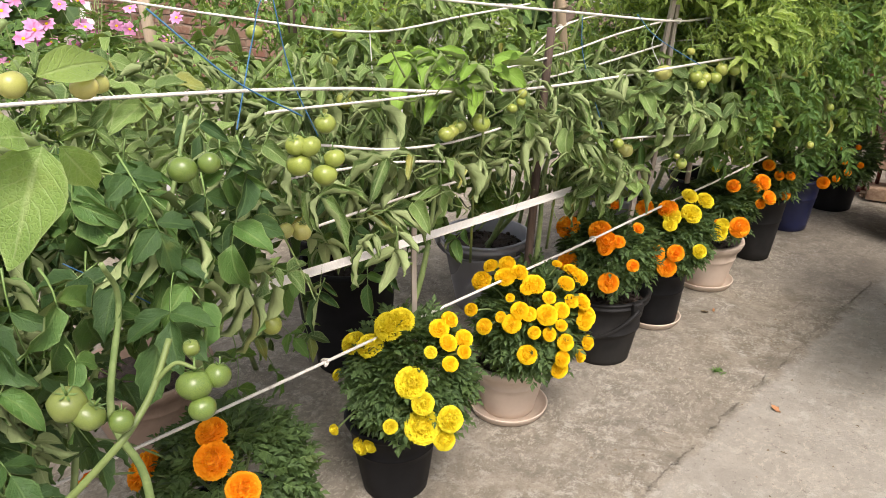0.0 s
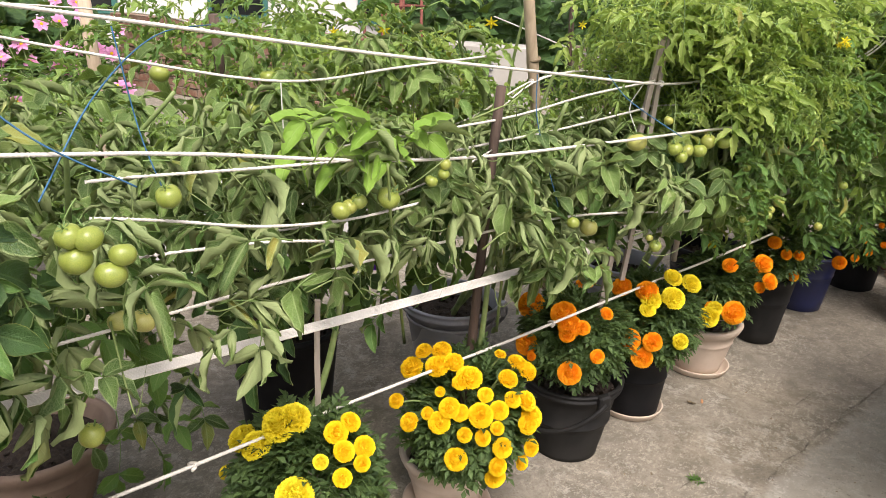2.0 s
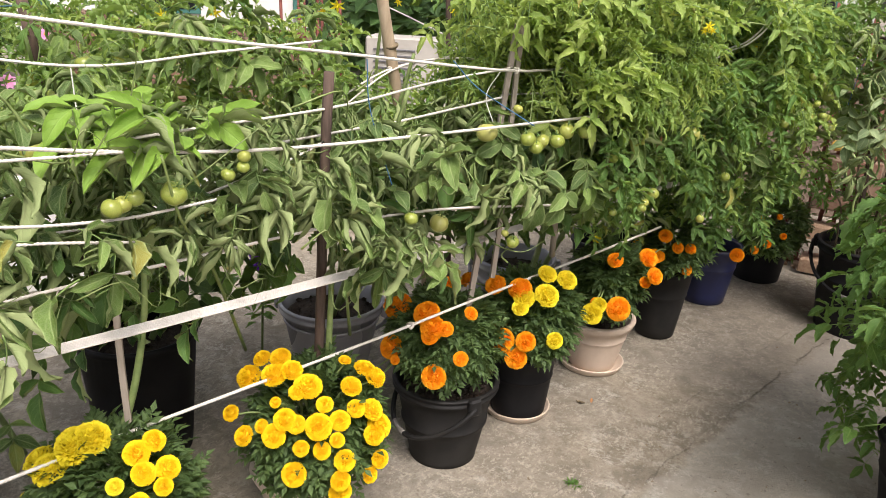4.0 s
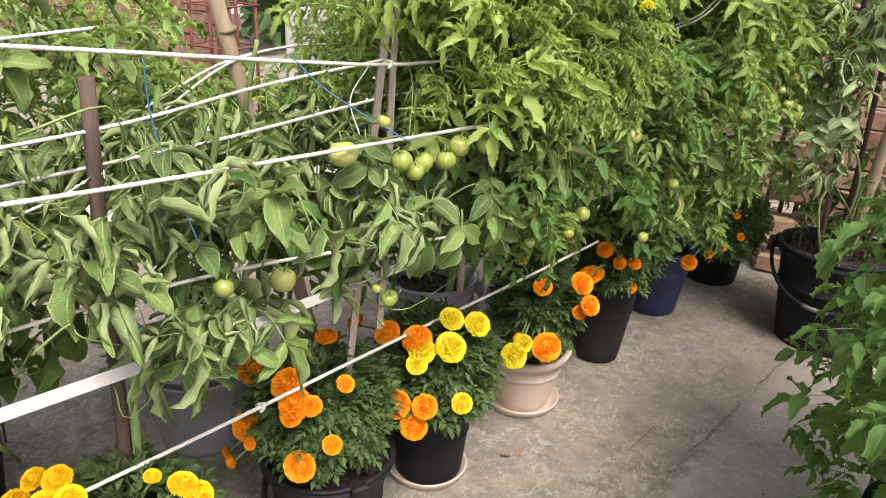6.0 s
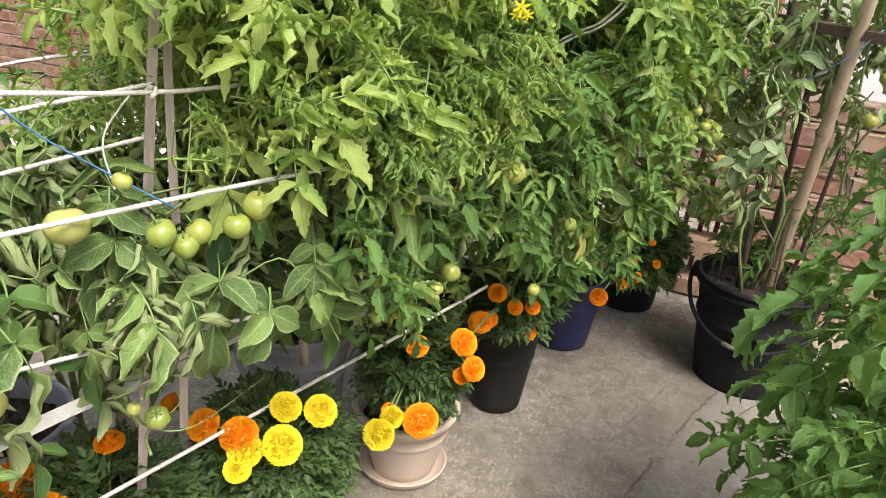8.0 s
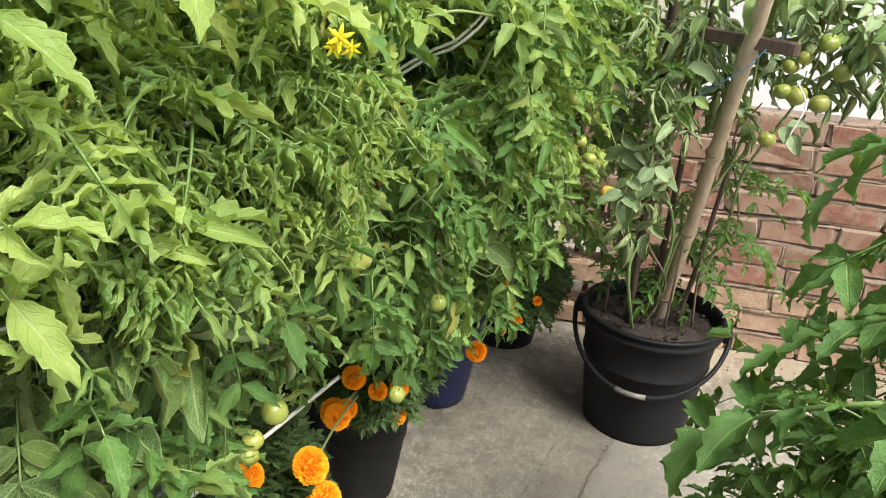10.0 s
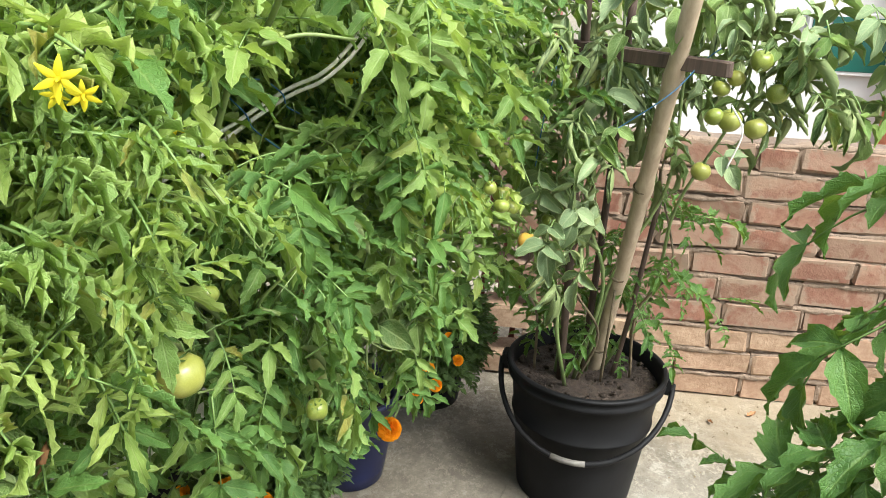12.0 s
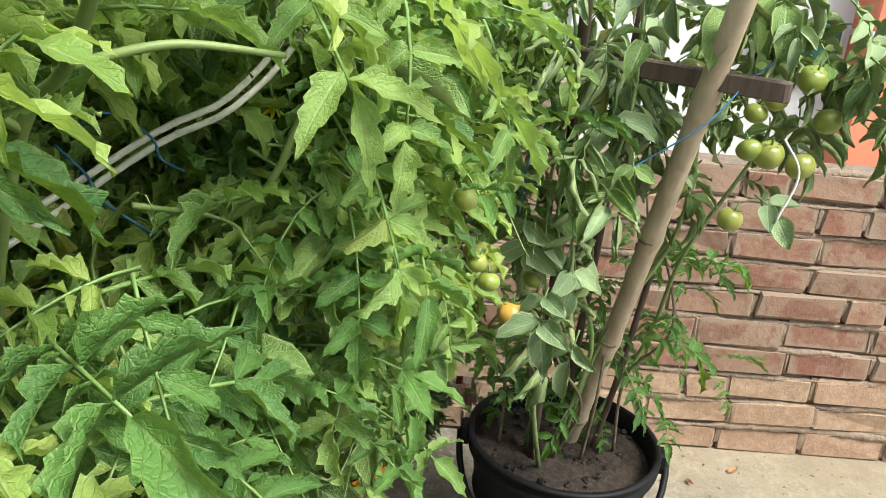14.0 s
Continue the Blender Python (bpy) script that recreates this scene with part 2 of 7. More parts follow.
def rope_material():
    k = Mat("white_cotton_rope", 0.9, 0, 0.2)
    co = k.world()
    f = k.noise(co, 300, 3)
    dirt = k.step(k.noise(co, 40, 4, 0.7), 0.55, 0.75)
    col = k.mix(f, (0.56, 0.52, 0.45), (0.78, 0.75, 0.68))
    k.base(k.mix(k.math("MULTIPLY", dirt, 0.7), col, (0.30, 0.25, 0.2)))
    k.bump(f, 0.5, 0.002)
    return k.m


M["rope"] = rope_material()


def webbing_material():
    k = Mat("white_webbing", 0.9, 0, 0.2)
    co = k.coord()
    w = k.n("ShaderNodeTexWave")
    w.wave_type, w.bands_direction = "BANDS", "X"
    k.t.links.new(co, w.inputs["Vector"])
    w.inputs["Scale"].default_value, w.inputs["Distortion"].default_value = 260, 2.0
    w2 = k.n("ShaderNodeTexWave")
    w2.wave_type, w2.bands_direction = "BANDS", "Z"
    k.t.links.new(co, w2.inputs["Vector"])
    w2.inputs["Scale"].default_value, w2.inputs["Distortion"].default_value = 220, 2.0
    f = k.math("MULTIPLY", w.outputs[1], w2.outputs[1])
    d = k.noise(co, 12, 5)
    k.base(k.mix(d, k.mix(f, (0.60, 0.57, 0.50), (0.84, 0.81, 0.75)), (0.76, 0.73, 0.67)))
    k.bump(f, 0.7, 0.003)
    return k.m


M["webbing"] = webbing_material()


def brick_material():
    k = Mat("old_red_brick", 0.92, 0, 0.2)
    co = k.world()
    r = k.rnd()
    base = k.ramp(r, (0.0, (0.19, 0.088, 0.060)), (0.3, (0.235, 0.118, 0.080)), (0.55, (0.25, 0.148, 0.10)), (0.8, (0.19, 0.112, 0.076)), (1.0, (0.245, 0.122, 0.085)))
    a = k.noise(co, 45, 6, 0.7)
    b = k.noise(co, 6, 6, 0.7, 0.6)
    c = k.noise(co, 17, 5, 0.7, 0.4)
    col = k.mix(k.step(a, 0.4, 0.75), base, (0.17, 0.075, 0.052))
    # lime bloom and mortar smears that run over brick and joint alike
    smear = k.math("MULTIPLY", k.step(b, 0.46, 0.56), k.step(a, 0.2, 0.5))
    col = k.mix(k.math("MULTIPLY", smear, 0.6), col, (0.29, 0.205, 0.145))
    col = k.mix(k.math("MULTIPLY", k.step(c, 0.56, 0.68), 0.45), col, (0.34, 0.265, 0.20))
    # mortar dragged over the arrises when the joints were struck
    sep = k.n("ShaderNodeSeparateXYZ")
    k.put(sep.inputs[0], k.coord("Generated"))
    ex, ez = (k.math("MULTIPLY", k.math("ABSOLUTE", k.math("SUBTRACT", sep.outputs[i], 0.5)), 2.0) for i in (0, 2))
    wob = k.math("SUBTRACT", k.noise(co, 28, 4, 0.65, 0.5), 0.5)
    ex = k.step(k.math("ADD", ex, k.math("MULTIPLY", wob, 0.8)), 0.76, 0.86)
    ez = k.step(k.math("ADD", ez, k.math("MULTIPLY", wob, 1.6)), 0.66, 0.84)
    rim = k.math("MULTIPLY", k.math("MAXIMUM", ex, ez), 0.8)
    col = k.mix(rim, col, k.mix(a, (0.19, 0.137, 0.098), (0.30, 0.225, 0.162)))
    k.base(col)
    h = k.math("ADD", k.math("MULTIPLY", a, 0.7), k.math("MULTIPLY", k.noise(co, 140, 3), 0.15))
    k.bump(k.math("ADD", h, k.math("MULTIPLY", c, 1.3)), 0.55, 0.006)
    return k.m


M["brick"] = brick_material()


def dusty_brick_material():
    k = Mat("dusty_brick", 0.95, 0, 0.2)
    co = k.world()
    a = k.noise(co, 45, 6, 0.7)
    col = k.mix(k.step(a, 0.35, 0.7), (0.27, 0.185, 0.12), (0.40, 0.295, 0.20))
    k.base(k.mix(k.math("MULTIPLY", k.rnd(), 0.3), col, (0.28, 0.14, 0.095)))
    k.bump(k.math("ADD", a, k.noise(co, 140, 3)), 0.5, 0.004)
    return k.m


M["brick_dusty"] = dusty_brick_material()


def concrete_material():
    k = Mat("worn_concrete", 0.85, 0, 0.3)
    co = k.world()
    fine = k.noise(co, 90, 8, 0.8)
    mid = k.noise(co, 11, 9, 0.72, 0.5)
    big = k.noise(co, 1.3, 4, 0.6)
    col = k.mix(k.step(mid, 0.36, 0.64), (0.164, 0.14, 0.1), (0.286, 0.251, 0.19))
    col = k.mix(k.math("MULTIPLY", k.step(big, 0.35, 0.65), 0.4), col, (0.205, 0.194, 0.169))
    # pale scuffed patches where the skin has worn off
    col = k.mix(k.math("MULTIPLY", k.step(fine, 0.48, 0.68), 0.55), col, (0.12, 0.098, 0.071))
    patch = k.math("MULTIPLY", k.step(k.noise(co, 19, 9, 0.88, 0.2), 0.51, 0.58), k.step(k.noise(co, 2.4, 3), 0.40, 0.56))
    col = k.mix(k.math("MULTIPLY", patch, 0.9), col, (0.376, 0.35, 0.29))
    speck = k.step(k.noise(co, 130, 2, 0.5), 0.70, 0.76)
    col = k.mix(k.math("MULTIPLY", speck, 0.55), col, (0.0737, 0.0637, 0.0501))
    stain = k.step(k.noise(co, 3.6, 6, 0.75, 0.8), 0.54, 0.66)
    col = k.mix(k.math("MULTIPLY", stain, 0.55), col, (0.123, 0.108, 0.0824))
    # the slab beyond the joint is paler and greyer
    sepj = k.n("ShaderNodeSeparateXYZ")
    k.t.links.new(co, sepj.inputs[0])
    jo = k.math("SUBTRACT", k.math("MULTIPLY", k.math("ADD", sepj.outputs[0], 0.67), 0.970), k.math("MULTIPLY", k.math("SUBTRACT", sepj.outputs[1], 1.54), 0.244))
    jo = k.math("ADD", jo, k.math("MULTIPLY", k.math("SUBTRACT", k.noise(co, 9, 6, 0.7), 0.5), 0.10))
    slabm = k.math("MULTIPLY", k.step(jo, 0.0, 0.03), k.math("SUBTRACT", 1.0, k.step(sepj.outputs[1], 3.4, 3.9)))
    col = k.mix(k.math("MULTIPLY", slabm, 0.45), col, (0.372, 0.353, 0.307))
    # flaked skin and pits
    flake = k.math("MULTIPLY", k.step(k.noise(co, 62, 7, 0.85, 0.1, (1.0, 0.6, 1.0)), 0.52, 0.57), k.step(k.noise(co, 3.1, 4, 0.7), 0.38, 0.56))
    col = k.mix(k.math("MULTIPLY", flake, 0.7), col, (0.40, 0.36, 0.285))
    pit = k.step(k.noise(co, 62, 4, 0.7, 0.3), 0.60, 0.66)
    col = k.mix(k.math("MULTIPLY", pit, 0.5), col, (0.112, 0.093, 0.0744))
    # a darker patch round the tub and the large bucket
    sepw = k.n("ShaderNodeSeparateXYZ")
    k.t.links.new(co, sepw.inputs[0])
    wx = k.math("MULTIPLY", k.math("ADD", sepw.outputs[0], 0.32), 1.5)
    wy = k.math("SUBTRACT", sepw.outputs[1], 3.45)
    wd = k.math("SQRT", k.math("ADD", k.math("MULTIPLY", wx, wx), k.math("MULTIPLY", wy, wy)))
    tub_patch = k.math("SUBTRACT", 1.0, k.step(k.math("ADD", wd, k.math("MULTIPLY", k.math("SUBTRACT", k.noise(co, 6, 6, 0.7), 0.5), 0.9)), 0.35, 0.72))
    col = k.mix(k.math("MULTIPLY", tub_patch, 0.5), col, (0.087, 0.0767, 0.0634))
    # sand drifted against the brick parapet
    sepd = k.n("ShaderNodeSeparateXYZ")
    k.t.links.new(co, sepd.inputs[0])
    drift = k.math("ADD", k.math("SUBTRACT", k.math("ADD", sepd.outputs[1], k.math("MULTIPLY", sepd.outputs[0], 0.35)), 3.95), k.math("MULTIPLY", k.math("SUBTRACT", k.noise(co, 5, 5, 0.7), 0.5), 0.7))
    near = k.math("MULTIPLY", k.step(drift, -0.1, 0.3), k.step(sepd.outputs[0], -0.05, 0.15))
    near = k.math("MULTIPLY", near, k.math("SUBTRACT", 1.0, k.step(sepd.outputs[1], 4.3, 4.6)))
    near = k.math("MULTIPLY", near, k.math("SUBTRACT", 1.0, k.step(sepd.outputs[0], 1.8, 2.6)))
    col = k.mix(k.math("MULTIPLY", near, 0.5), col, k.mix(fine, (0.294, 0.223, 0.136), (0.392, 0.311, 0.202)))
    # cracks and the trowelled joint: lines in the floor plane, wandering a little
    sep = k.n("ShaderNodeSeparateXYZ")
    k.t.links.new(co, sep.inputs[0])
    x, y = sep.outputs[0], sep.outputs[1]
    crack = None
    for (x0, y0), (x1, y1), amp, width in (((-0.67, 1.54), (-0.406, 2.63), 0.09, 0.0035), ((-0.516, 2.687), (-0.2, 3.84), 0.03, 0.0025),
                                           ((-0.40, 2.66), (-0.161, 3.56), 0.06, 0.004), ((-0.74, 1.80), (-0.64, 2.2), 0.03, 0.002), ((-0.161, 3.56), (-0.06, 4.1), 0.04, 0.004)):
        ln = math.hypot(x1 - x0, y1 - y0)
        tx, ty = (x1 - x0) / ln, (y1 - y0) / ln
        along = k.math("ADD", k.math("MULTIPLY", k.math("SUBTRACT", x, x0), tx), k.math("MULTIPLY", k.math("SUBTRACT", y, y0), ty))
        off = k.math("SUBTRACT", k.math("MULTIPLY", k.math("SUBTRACT", x, x0), ty), k.math("MULTIPLY", k.math("SUBTRACT", y, y0), tx))
        wan = k.math("MULTIPLY", k.math("SUBTRACT", k.noise(co, 5.0, 8, 0.8), 0.5), amp * 1.5)
        d = k.math("ABSOLUTE", k.math("ADD", off, wan))
        ins = k.math("MULTIPLY", k.math("SUBTRACT", 1.0, k.step(d, width * 0.3, width)),
                     k.math("MULTIPLY", k.step(along, -0.05, 0.02), k.math("SUBTRACT", 1.0, k.step(along, ln - 0.02, ln + 0.05))))
        ins = k.math("MULTIPLY", ins, k.step(k.noise(co, 8, 5, 0.75), 0.45, 0.56))
        crack = ins if crack is None else k.math("MAXIMUM", crack, ins)
    col = k.mix(k.math("MULTIPLY", crack, 0.3), col, (0.06, 0.052, 0.045))
    k.base(col)
    k.rough(k.math("ADD", 0.72, k.math("MULTIPLY", fine, 0.25)))
    h = k.math("SUBTRACT", k.math("ADD", k.math("MULTIPLY", fine, 0.5), mid), k.math("MULTIPLY", crack, 1.0))
    k.bump(h, 0.75, 0.010)
    return k.m


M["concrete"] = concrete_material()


# ---- mesh helpers ----
def link_mesh(name, V, F, mats, parent=None, uv=None, mi=None, smooth=True, label="", kind=""):
    me = bpy.data.meshes.new(name)
    me.from_pydata([tuple(v) for v in V], [], [tuple(f) for f in F])
    fill_mesh(me, mats, uv, mi, smooth)
    ob = new(name, me)
    ob.parent = parent
    return tagged(ob, label, kind=kind)


def fill_mesh(me, mats, uv=None, mi=None, smooth=True):
    for m in mats if isinstance(mats, (list, tuple)) else [mats]:
        me.materials.append(m)
    if uv is not None:
        lay = me.uv_layers.new(name="UVMap")
        idx = np.empty(len(me.loops), dtype=np.int32)
        me.loops.foreach_get("vertex_index", idx)
        lay.data.foreach_set("uv", np.asarray(uv, dtype=np.float32)[idx].ravel())
    if mi is not None:
        me.polygons.foreach_set("material_index", np.asarray(mi, dtype=np.int32))
    me.polygons.foreach_set("use_smooth", np.full(len(me.polygons), smooth))
    me.update()


def mesh_of(name, geo, mats, smooth=True):
    V, F, uv, mi = geo
    me = bpy.data.meshes.new(name)
    me.from_pydata([tuple(v) for v in V], [], [tuple(f) for f in F])
    fill_mesh(me, mats, uv, mi, smooth)
    return me


def part(name, bm, material, parent, label=""):
    me = bpy.data.meshes.new(name)
    bm.to_mesh(me)
    bm.free()
    for m in material if isinstance(material, (list, tuple)) else [material]:
        me.materials.append(m)
    me.polygons.foreach_set("use_smooth", np.full(len(me.polygons), len(me.polygons) > 60))
    ob = new(name, me)
    ob.parent = parent
    return tagged(ob, label)


def thing(name, label, category, group="", at=(0, 0, 0), kind=""):
    ob = new(name)
    ob.empty_display_size = 0.05
    ob.location = at
    return tagged(ob, label, category, group, kind)


def join_geo(geos):
    Vs, Fs, Us, Ms, n = [], [], [], [], 0
    for V, F, U, mi in geos:
        Vs.append(V)
        Fs.extend([tuple(i + n for i in f) for f in F])
        Us.append(U)
        Ms.extend(mi)
        n += len(V)
    return np.concatenate(Vs), Fs, np.concatenate(Us), Ms


def moved(geo, m):
    V, F, U, mi = geo
    A = np.array(m)
    return V @ A[:3, :3].T + A[:3, 3], F, U, mi


def tube(pts, radii, sides=6, lobes=0, twist=0.0, lob=0.25, cap=True):
    """A tube along points; lobes and twist (turns a metre) make laid rope."""
    P = np.array([tuple(p) for p in pts], dtype=float)
    n = len(P)
    R = np.full(n, radii) if np.isscalar(radii) else np.array(radii, dtype=float)
    T = np.gradient(P, axis=0)
    T /= np.linalg.norm(T, axis=1)[:, None] + 1e-9
    up = np.array([0, 0, 1.0]) if abs(T[0][2]) < 0.8 else np.array([1.0, 0, 0])
    S = np.cumsum(np.r_[0, np.linalg.norm(np.diff(P, axis=0), axis=1)])
    V, U = [], []
    a = np.arange(sides) / sides * 2 * np.pi
    for i in range(n):
        x = np.cross(T[i], up)
        x /= np.linalg.norm(x) + 1e-9
        yv = np.cross(x, T[i])
        r = R[i] * (1 + (lob * np.cos(lobes * a) if lobes else 0))
        b = a + twist * S[i] * 2 * np.pi
        V.append(P[i] + (r * np.cos(b))[:, None] * x + (r * np.sin(b))[:, None] * yv)
        U.append(np.c_[a / (2 * np.pi), np.full(sides, S[i])])
    F = [(i * sides + j, i * sides + (j + 1) % sides, (i + 1) * sides + (j + 1) % sides, (i + 1) * sides + j) for i in range(n - 1) for j in range(sides)]
    if cap:
        F.append(tuple(reversed(range(sides))))
        F.append(tuple(range((n - 1) * sides, n * sides)))
    return np.concatenate(V), F, np.concatenate(U), [0] * len(F)


def smooth_path(pts, n=24):
    """Catmull-Rom through the points."""
    P = [Vector(p) for p in pts]
    P = [P[0] * 2 - P[1]] + P + [P[-1] * 2 - P[-2]]
    out = []
    k = len(P) - 3
    for s in range(k):
        p0, p1, p2, p3 = P[s:s + 4]
        m = max(2, n // k)
        for i in range(m):
            t = i / m
            out.append(0.5 * ((2 * p1) + (p2 - p0) * t + (2 * p0 - 5 * p1 + 4 * p2 - p3) * t * t + (3 * p1 - p0 - 3 * p2 + p3) * t ** 3))
    out.append(P[-2])
    return out


def lathe(profile, seg=40, wob=0.0, rng=None):
    """A turned body from (radius, height) pairs, with a closed skin where the profile is closed."""
    V, F, U = [], [], []
    ph = rng.uniform(0, 6) if rng else 0
    for i, (r, z) in enumerate(profile):
        for j in range(seg):
            a = j / seg * 2 * math.pi
            q = r * (1 + wob * math.sin(2 * a + ph) + wob * 0.5 * math.sin(3 * a + 2 * ph))
            V.append((q * math.cos(a), q * math.sin(a), z))
            U.append((j / seg, i / len(profile)))
    for i in range(len(profile) - 1):
        for j in range(seg):
            k = (j + 1) % seg
            F.append((i * seg + j, i * seg + k, (i + 1) * seg + k, (i + 1) * seg + j))
    return np.array(V), F, np.array(U), [0] * len(F)


def turned(name, profile, material, parent, label="", seg=40, wob=0.0, rng=None):
    V, F, U, mi = lathe(profile, seg, wob, rng)
    return link_mesh(name, V, F, material, parent, U, mi, True, label)


def box_geo(sx, sy, sz, bev=0.004, jitter=0.0, rng=None):
    """A bevelled box about its centre."""
    bm = bmesh.new()
    bmesh.ops.create_cube(bm, size=1)
    for v in bm.verts:
        v.co = Vector((v.co.x * sx, v.co.y * sy, v.co.z * sz))
    if bev:
        bmesh.ops.bevel(bm, geom=bm.edges[:], offset=bev, segments=1, affect="EDGES")
    if jitter:
        for v in bm.verts:
            v.co += Vector([rng.uniform(-jitter, jitter) for _ in range(3)])
    return bm


def aim(p, fwd, up):
    """A pose at p with +Y along fwd and +Z near up."""
    y = Vector(fwd).normalized()
    x = y.cross(Vector(up))
    if x.length < 1e-4:
        x = y.cross(Vector((1, 0, 0)))
    x.normalize()
    z = x.cross(y)
    m = Matrix((x, y, z)).transposed().to_4x4()
    m.translation = p
    return m


# ---- leaves ----
def leaflet(rng, L, W, n=7, teeth=0.0, tn=4, k=0.5, droop=0.6, wave=0.08, peak=0.42, under=False, cols=5, fold=0.2, quilt=0.0):
    """One blade along +Y with its upper side to +Z. fold: how it is keeled along the midrib; k: how far the margins roll up;
    teeth, tn: depth and count of its lobes; quilt: how it puffs up between its side veins."""
    half = {3: (1.0,), 5: (0.58, 1.0), 7: (0.42, 0.78, 1.0)}[cols]
    if teeth:
        # each lobe is drawn in, then swells to a point that leans forward
        rows = [((j + f) / (tn + 0.7), g, h, q) for j in range(tn) for f, g, h, q in ((0.0, 1 - teeth, 0.0, 0.0), (0.5, 1.0, 0.6, 1.0))]
        rows += [(tn / (tn + 0.7), 1 - teeth * 0.6, 0.0, 0.0), (1.0, 1.0, 0.0, 0.0)]
    else:
        rows = [(i / n, 1.0, 0.0, i % 2) for i in range(n + 1)]
    V, U = [], []
    y = z = pv = 0.0
    ph = rng.uniform(0, 6)
    side = rng.uniform(-0.25, 0.25)
    twist = rng.uniform(-0.7, 0.7)
    uneven = (rng.uniform(0.6, 1.3), rng.uniform(0.6, 1.3))
    m = 2 * len(half) + 1
    for v, g, h, q in rows:
        th = -droop * v ** 1.3
        y += L * (v - pv) * math.cos(th)
        z += L * (v - pv) * math.sin(th)
        pv = v
        # full below the middle, drawn out to a point
        w = W / 2 * (math.sin(math.pi / 2 * v / peak) ** 0.7 if v < peak else 1 - ((v - peak) / (1 - peak)) ** 1.35) + 0.0004
        tw = twist * v
        bend = side * L * v * v * 0.35
        kk = k * (0.35 + 0.65 * math.sin(math.pi * min(1, v + 0.1)))
        line = {0: (0.0, 0.0, 0.0)}
        for sd in (-1, 1):
            px = pz = pu = 0.0
            for i, u in enumerate(half):
                e = w * (1 + (g * rng.uniform(0.93, 1.07) - 1) * u if teeth else 1.0)
                um = (u + pu) / 2
                a = fold + kk * uneven[sd > 0] * um * um * 1.5
                px += e * (u - pu) * math.cos(a)
                pz += e * (u - pu) * math.sin(a)
                pu = u
                lift = wave * W * u * math.sin(2 * math.pi * 2.3 * v + ph + (1.3 if sd > 0 else 0)) + quilt * W * 4 * u * (1.06 - u) * (q - 0.5)
                line[sd * (i + 1)] = (sd * px, pz + lift, sd * u)
        for i in sorted(line):
            px, pz, u = line[i]
            px, pz = px * math.cos(tw) - pz * math.sin(tw), px * math.sin(tw) + pz * math.cos(tw)
            fw = h * u * u * L * 0.45 / (tn + 1)
            V.append((px + bend, y - pz * math.sin(th) + fw, z + pz * math.cos(th)))
            U.append(((u + 1) / 2, v))
    F = [(i * m + j, i * m + j + 1, i * m + j + m + 1, i * m + j + m) for i in range(len(rows) - 1) for j in range(m - 1)]
    V, U = np.array(V), np.array(U)
    if under:
        F = [t for f in F for t in ((f[0], f[1], f[2]), (f[0], f[2], f[3]))]
    mi = [0] * len(F)
    if under:
        # the pale lower skin, just below the upper one
        N = np.zeros_like(V)
        for f in F:
            q = np.cross(V[f[1]] - V[f[0]], V[f[2]] - V[f[0]])
            for t in f:
                N[t] += q
        N /= np.linalg.norm(N, axis=1)[:, None] + 1e-12
        nv = len(V)
        V = np.concatenate([V, V - N * 0.0008])
        U = np.concatenate([U, U])
        F = F + [tuple(reversed([t + nv for t in f])) for f in F]
        mi = mi + [2] * (len(F) // 2)
    return V, F, U, mi


def compound(rng, R, pairs, L, W, small=False, lift=(-0.35, 0.25), **kw):
    """A tomato leaf: a drooping stalk with pairs of leaflets and one at its end. Material 0 blade, 1 stalk, 2 underside."""
    sag = rng.uniform(0.15, 0.6)
    turn = rng.uniform(-0.3, 0.3)
    pts = []
    for i in range(6):
        t = i / 5
        pts.append(Vector((turn * R * t * t * 0.6, R * t * (1 - 0.1 * sag), -sag * R * t * t * 0.6)))
    g = tube(pts, [0.0019 - 0.0009 * i / 5 for i in range(6)], 3)
    geos = [(g[0], g[1], g[2], [1] * len(g[1]))]

    def at(t):
        i = min(4, int(t * 5))
        return pts[i].lerp(pts[i + 1], t * 5 - i)

    end = (pts[5] - pts[4]).normalized()
    geos.append(moved(leaflet(rng, L * rng.uniform(0.95, 1.15), W * rng.uniform(0.95, 1.1), **kw), aim(pts[5], end + Vector((0, 0, rng.uniform(-0.5, 0.1))), (rng.uniform(-0.3, 0.3), 0, 1))))
    for i in range(pairs):
        t = 0.3 + 0.62 * i / max(1, pairs - 1) if pairs > 1 else 0.6
        s = (0.62 + 0.3 * t) * rng.uniform(0.85, 1.1)
        for sd in (-1, 1):
            d = Vector((sd * rng.uniform(0.8, 1.05), rng.uniform(0.3, 0.75), rng.uniform(*lift)))
            geos.append(moved(leaflet(rng, L * s, W * s, **kw), aim(at(t + rng.uniform(-0.04, 0.04)), d, (rng.uniform(-0.35, 0.35), rng.uniform(-0.2, 0.3), 1))))
            if small and i < pairs - 1:
                q = 0.3 * rng.uniform(0.7, 1.2)
                kw2 = dict(kw, n=3, cols=3, tn=1)
                geos.append(moved(leaflet(rng, L * q, W * q, **kw2), aim(at(min(1, t + 0.14)), Vector((sd, 0.3, rng.uniform(-0.4, 0.2))), (0, 0, 1))))
    return join_geo(geos)


_lr = random.Random(11)
LEAF = {}


def coarse(shape, seed):
    """Simpler copies for the depth of the foliage."""
    rng = random.Random(seed)
    R, pairs, L, W, kw = shape
    return [compound(rng, rng.uniform(*R), pairs, rng.uniform(*L), rng.uniform(*W), cols=3, **kw) for _ in range(8)]


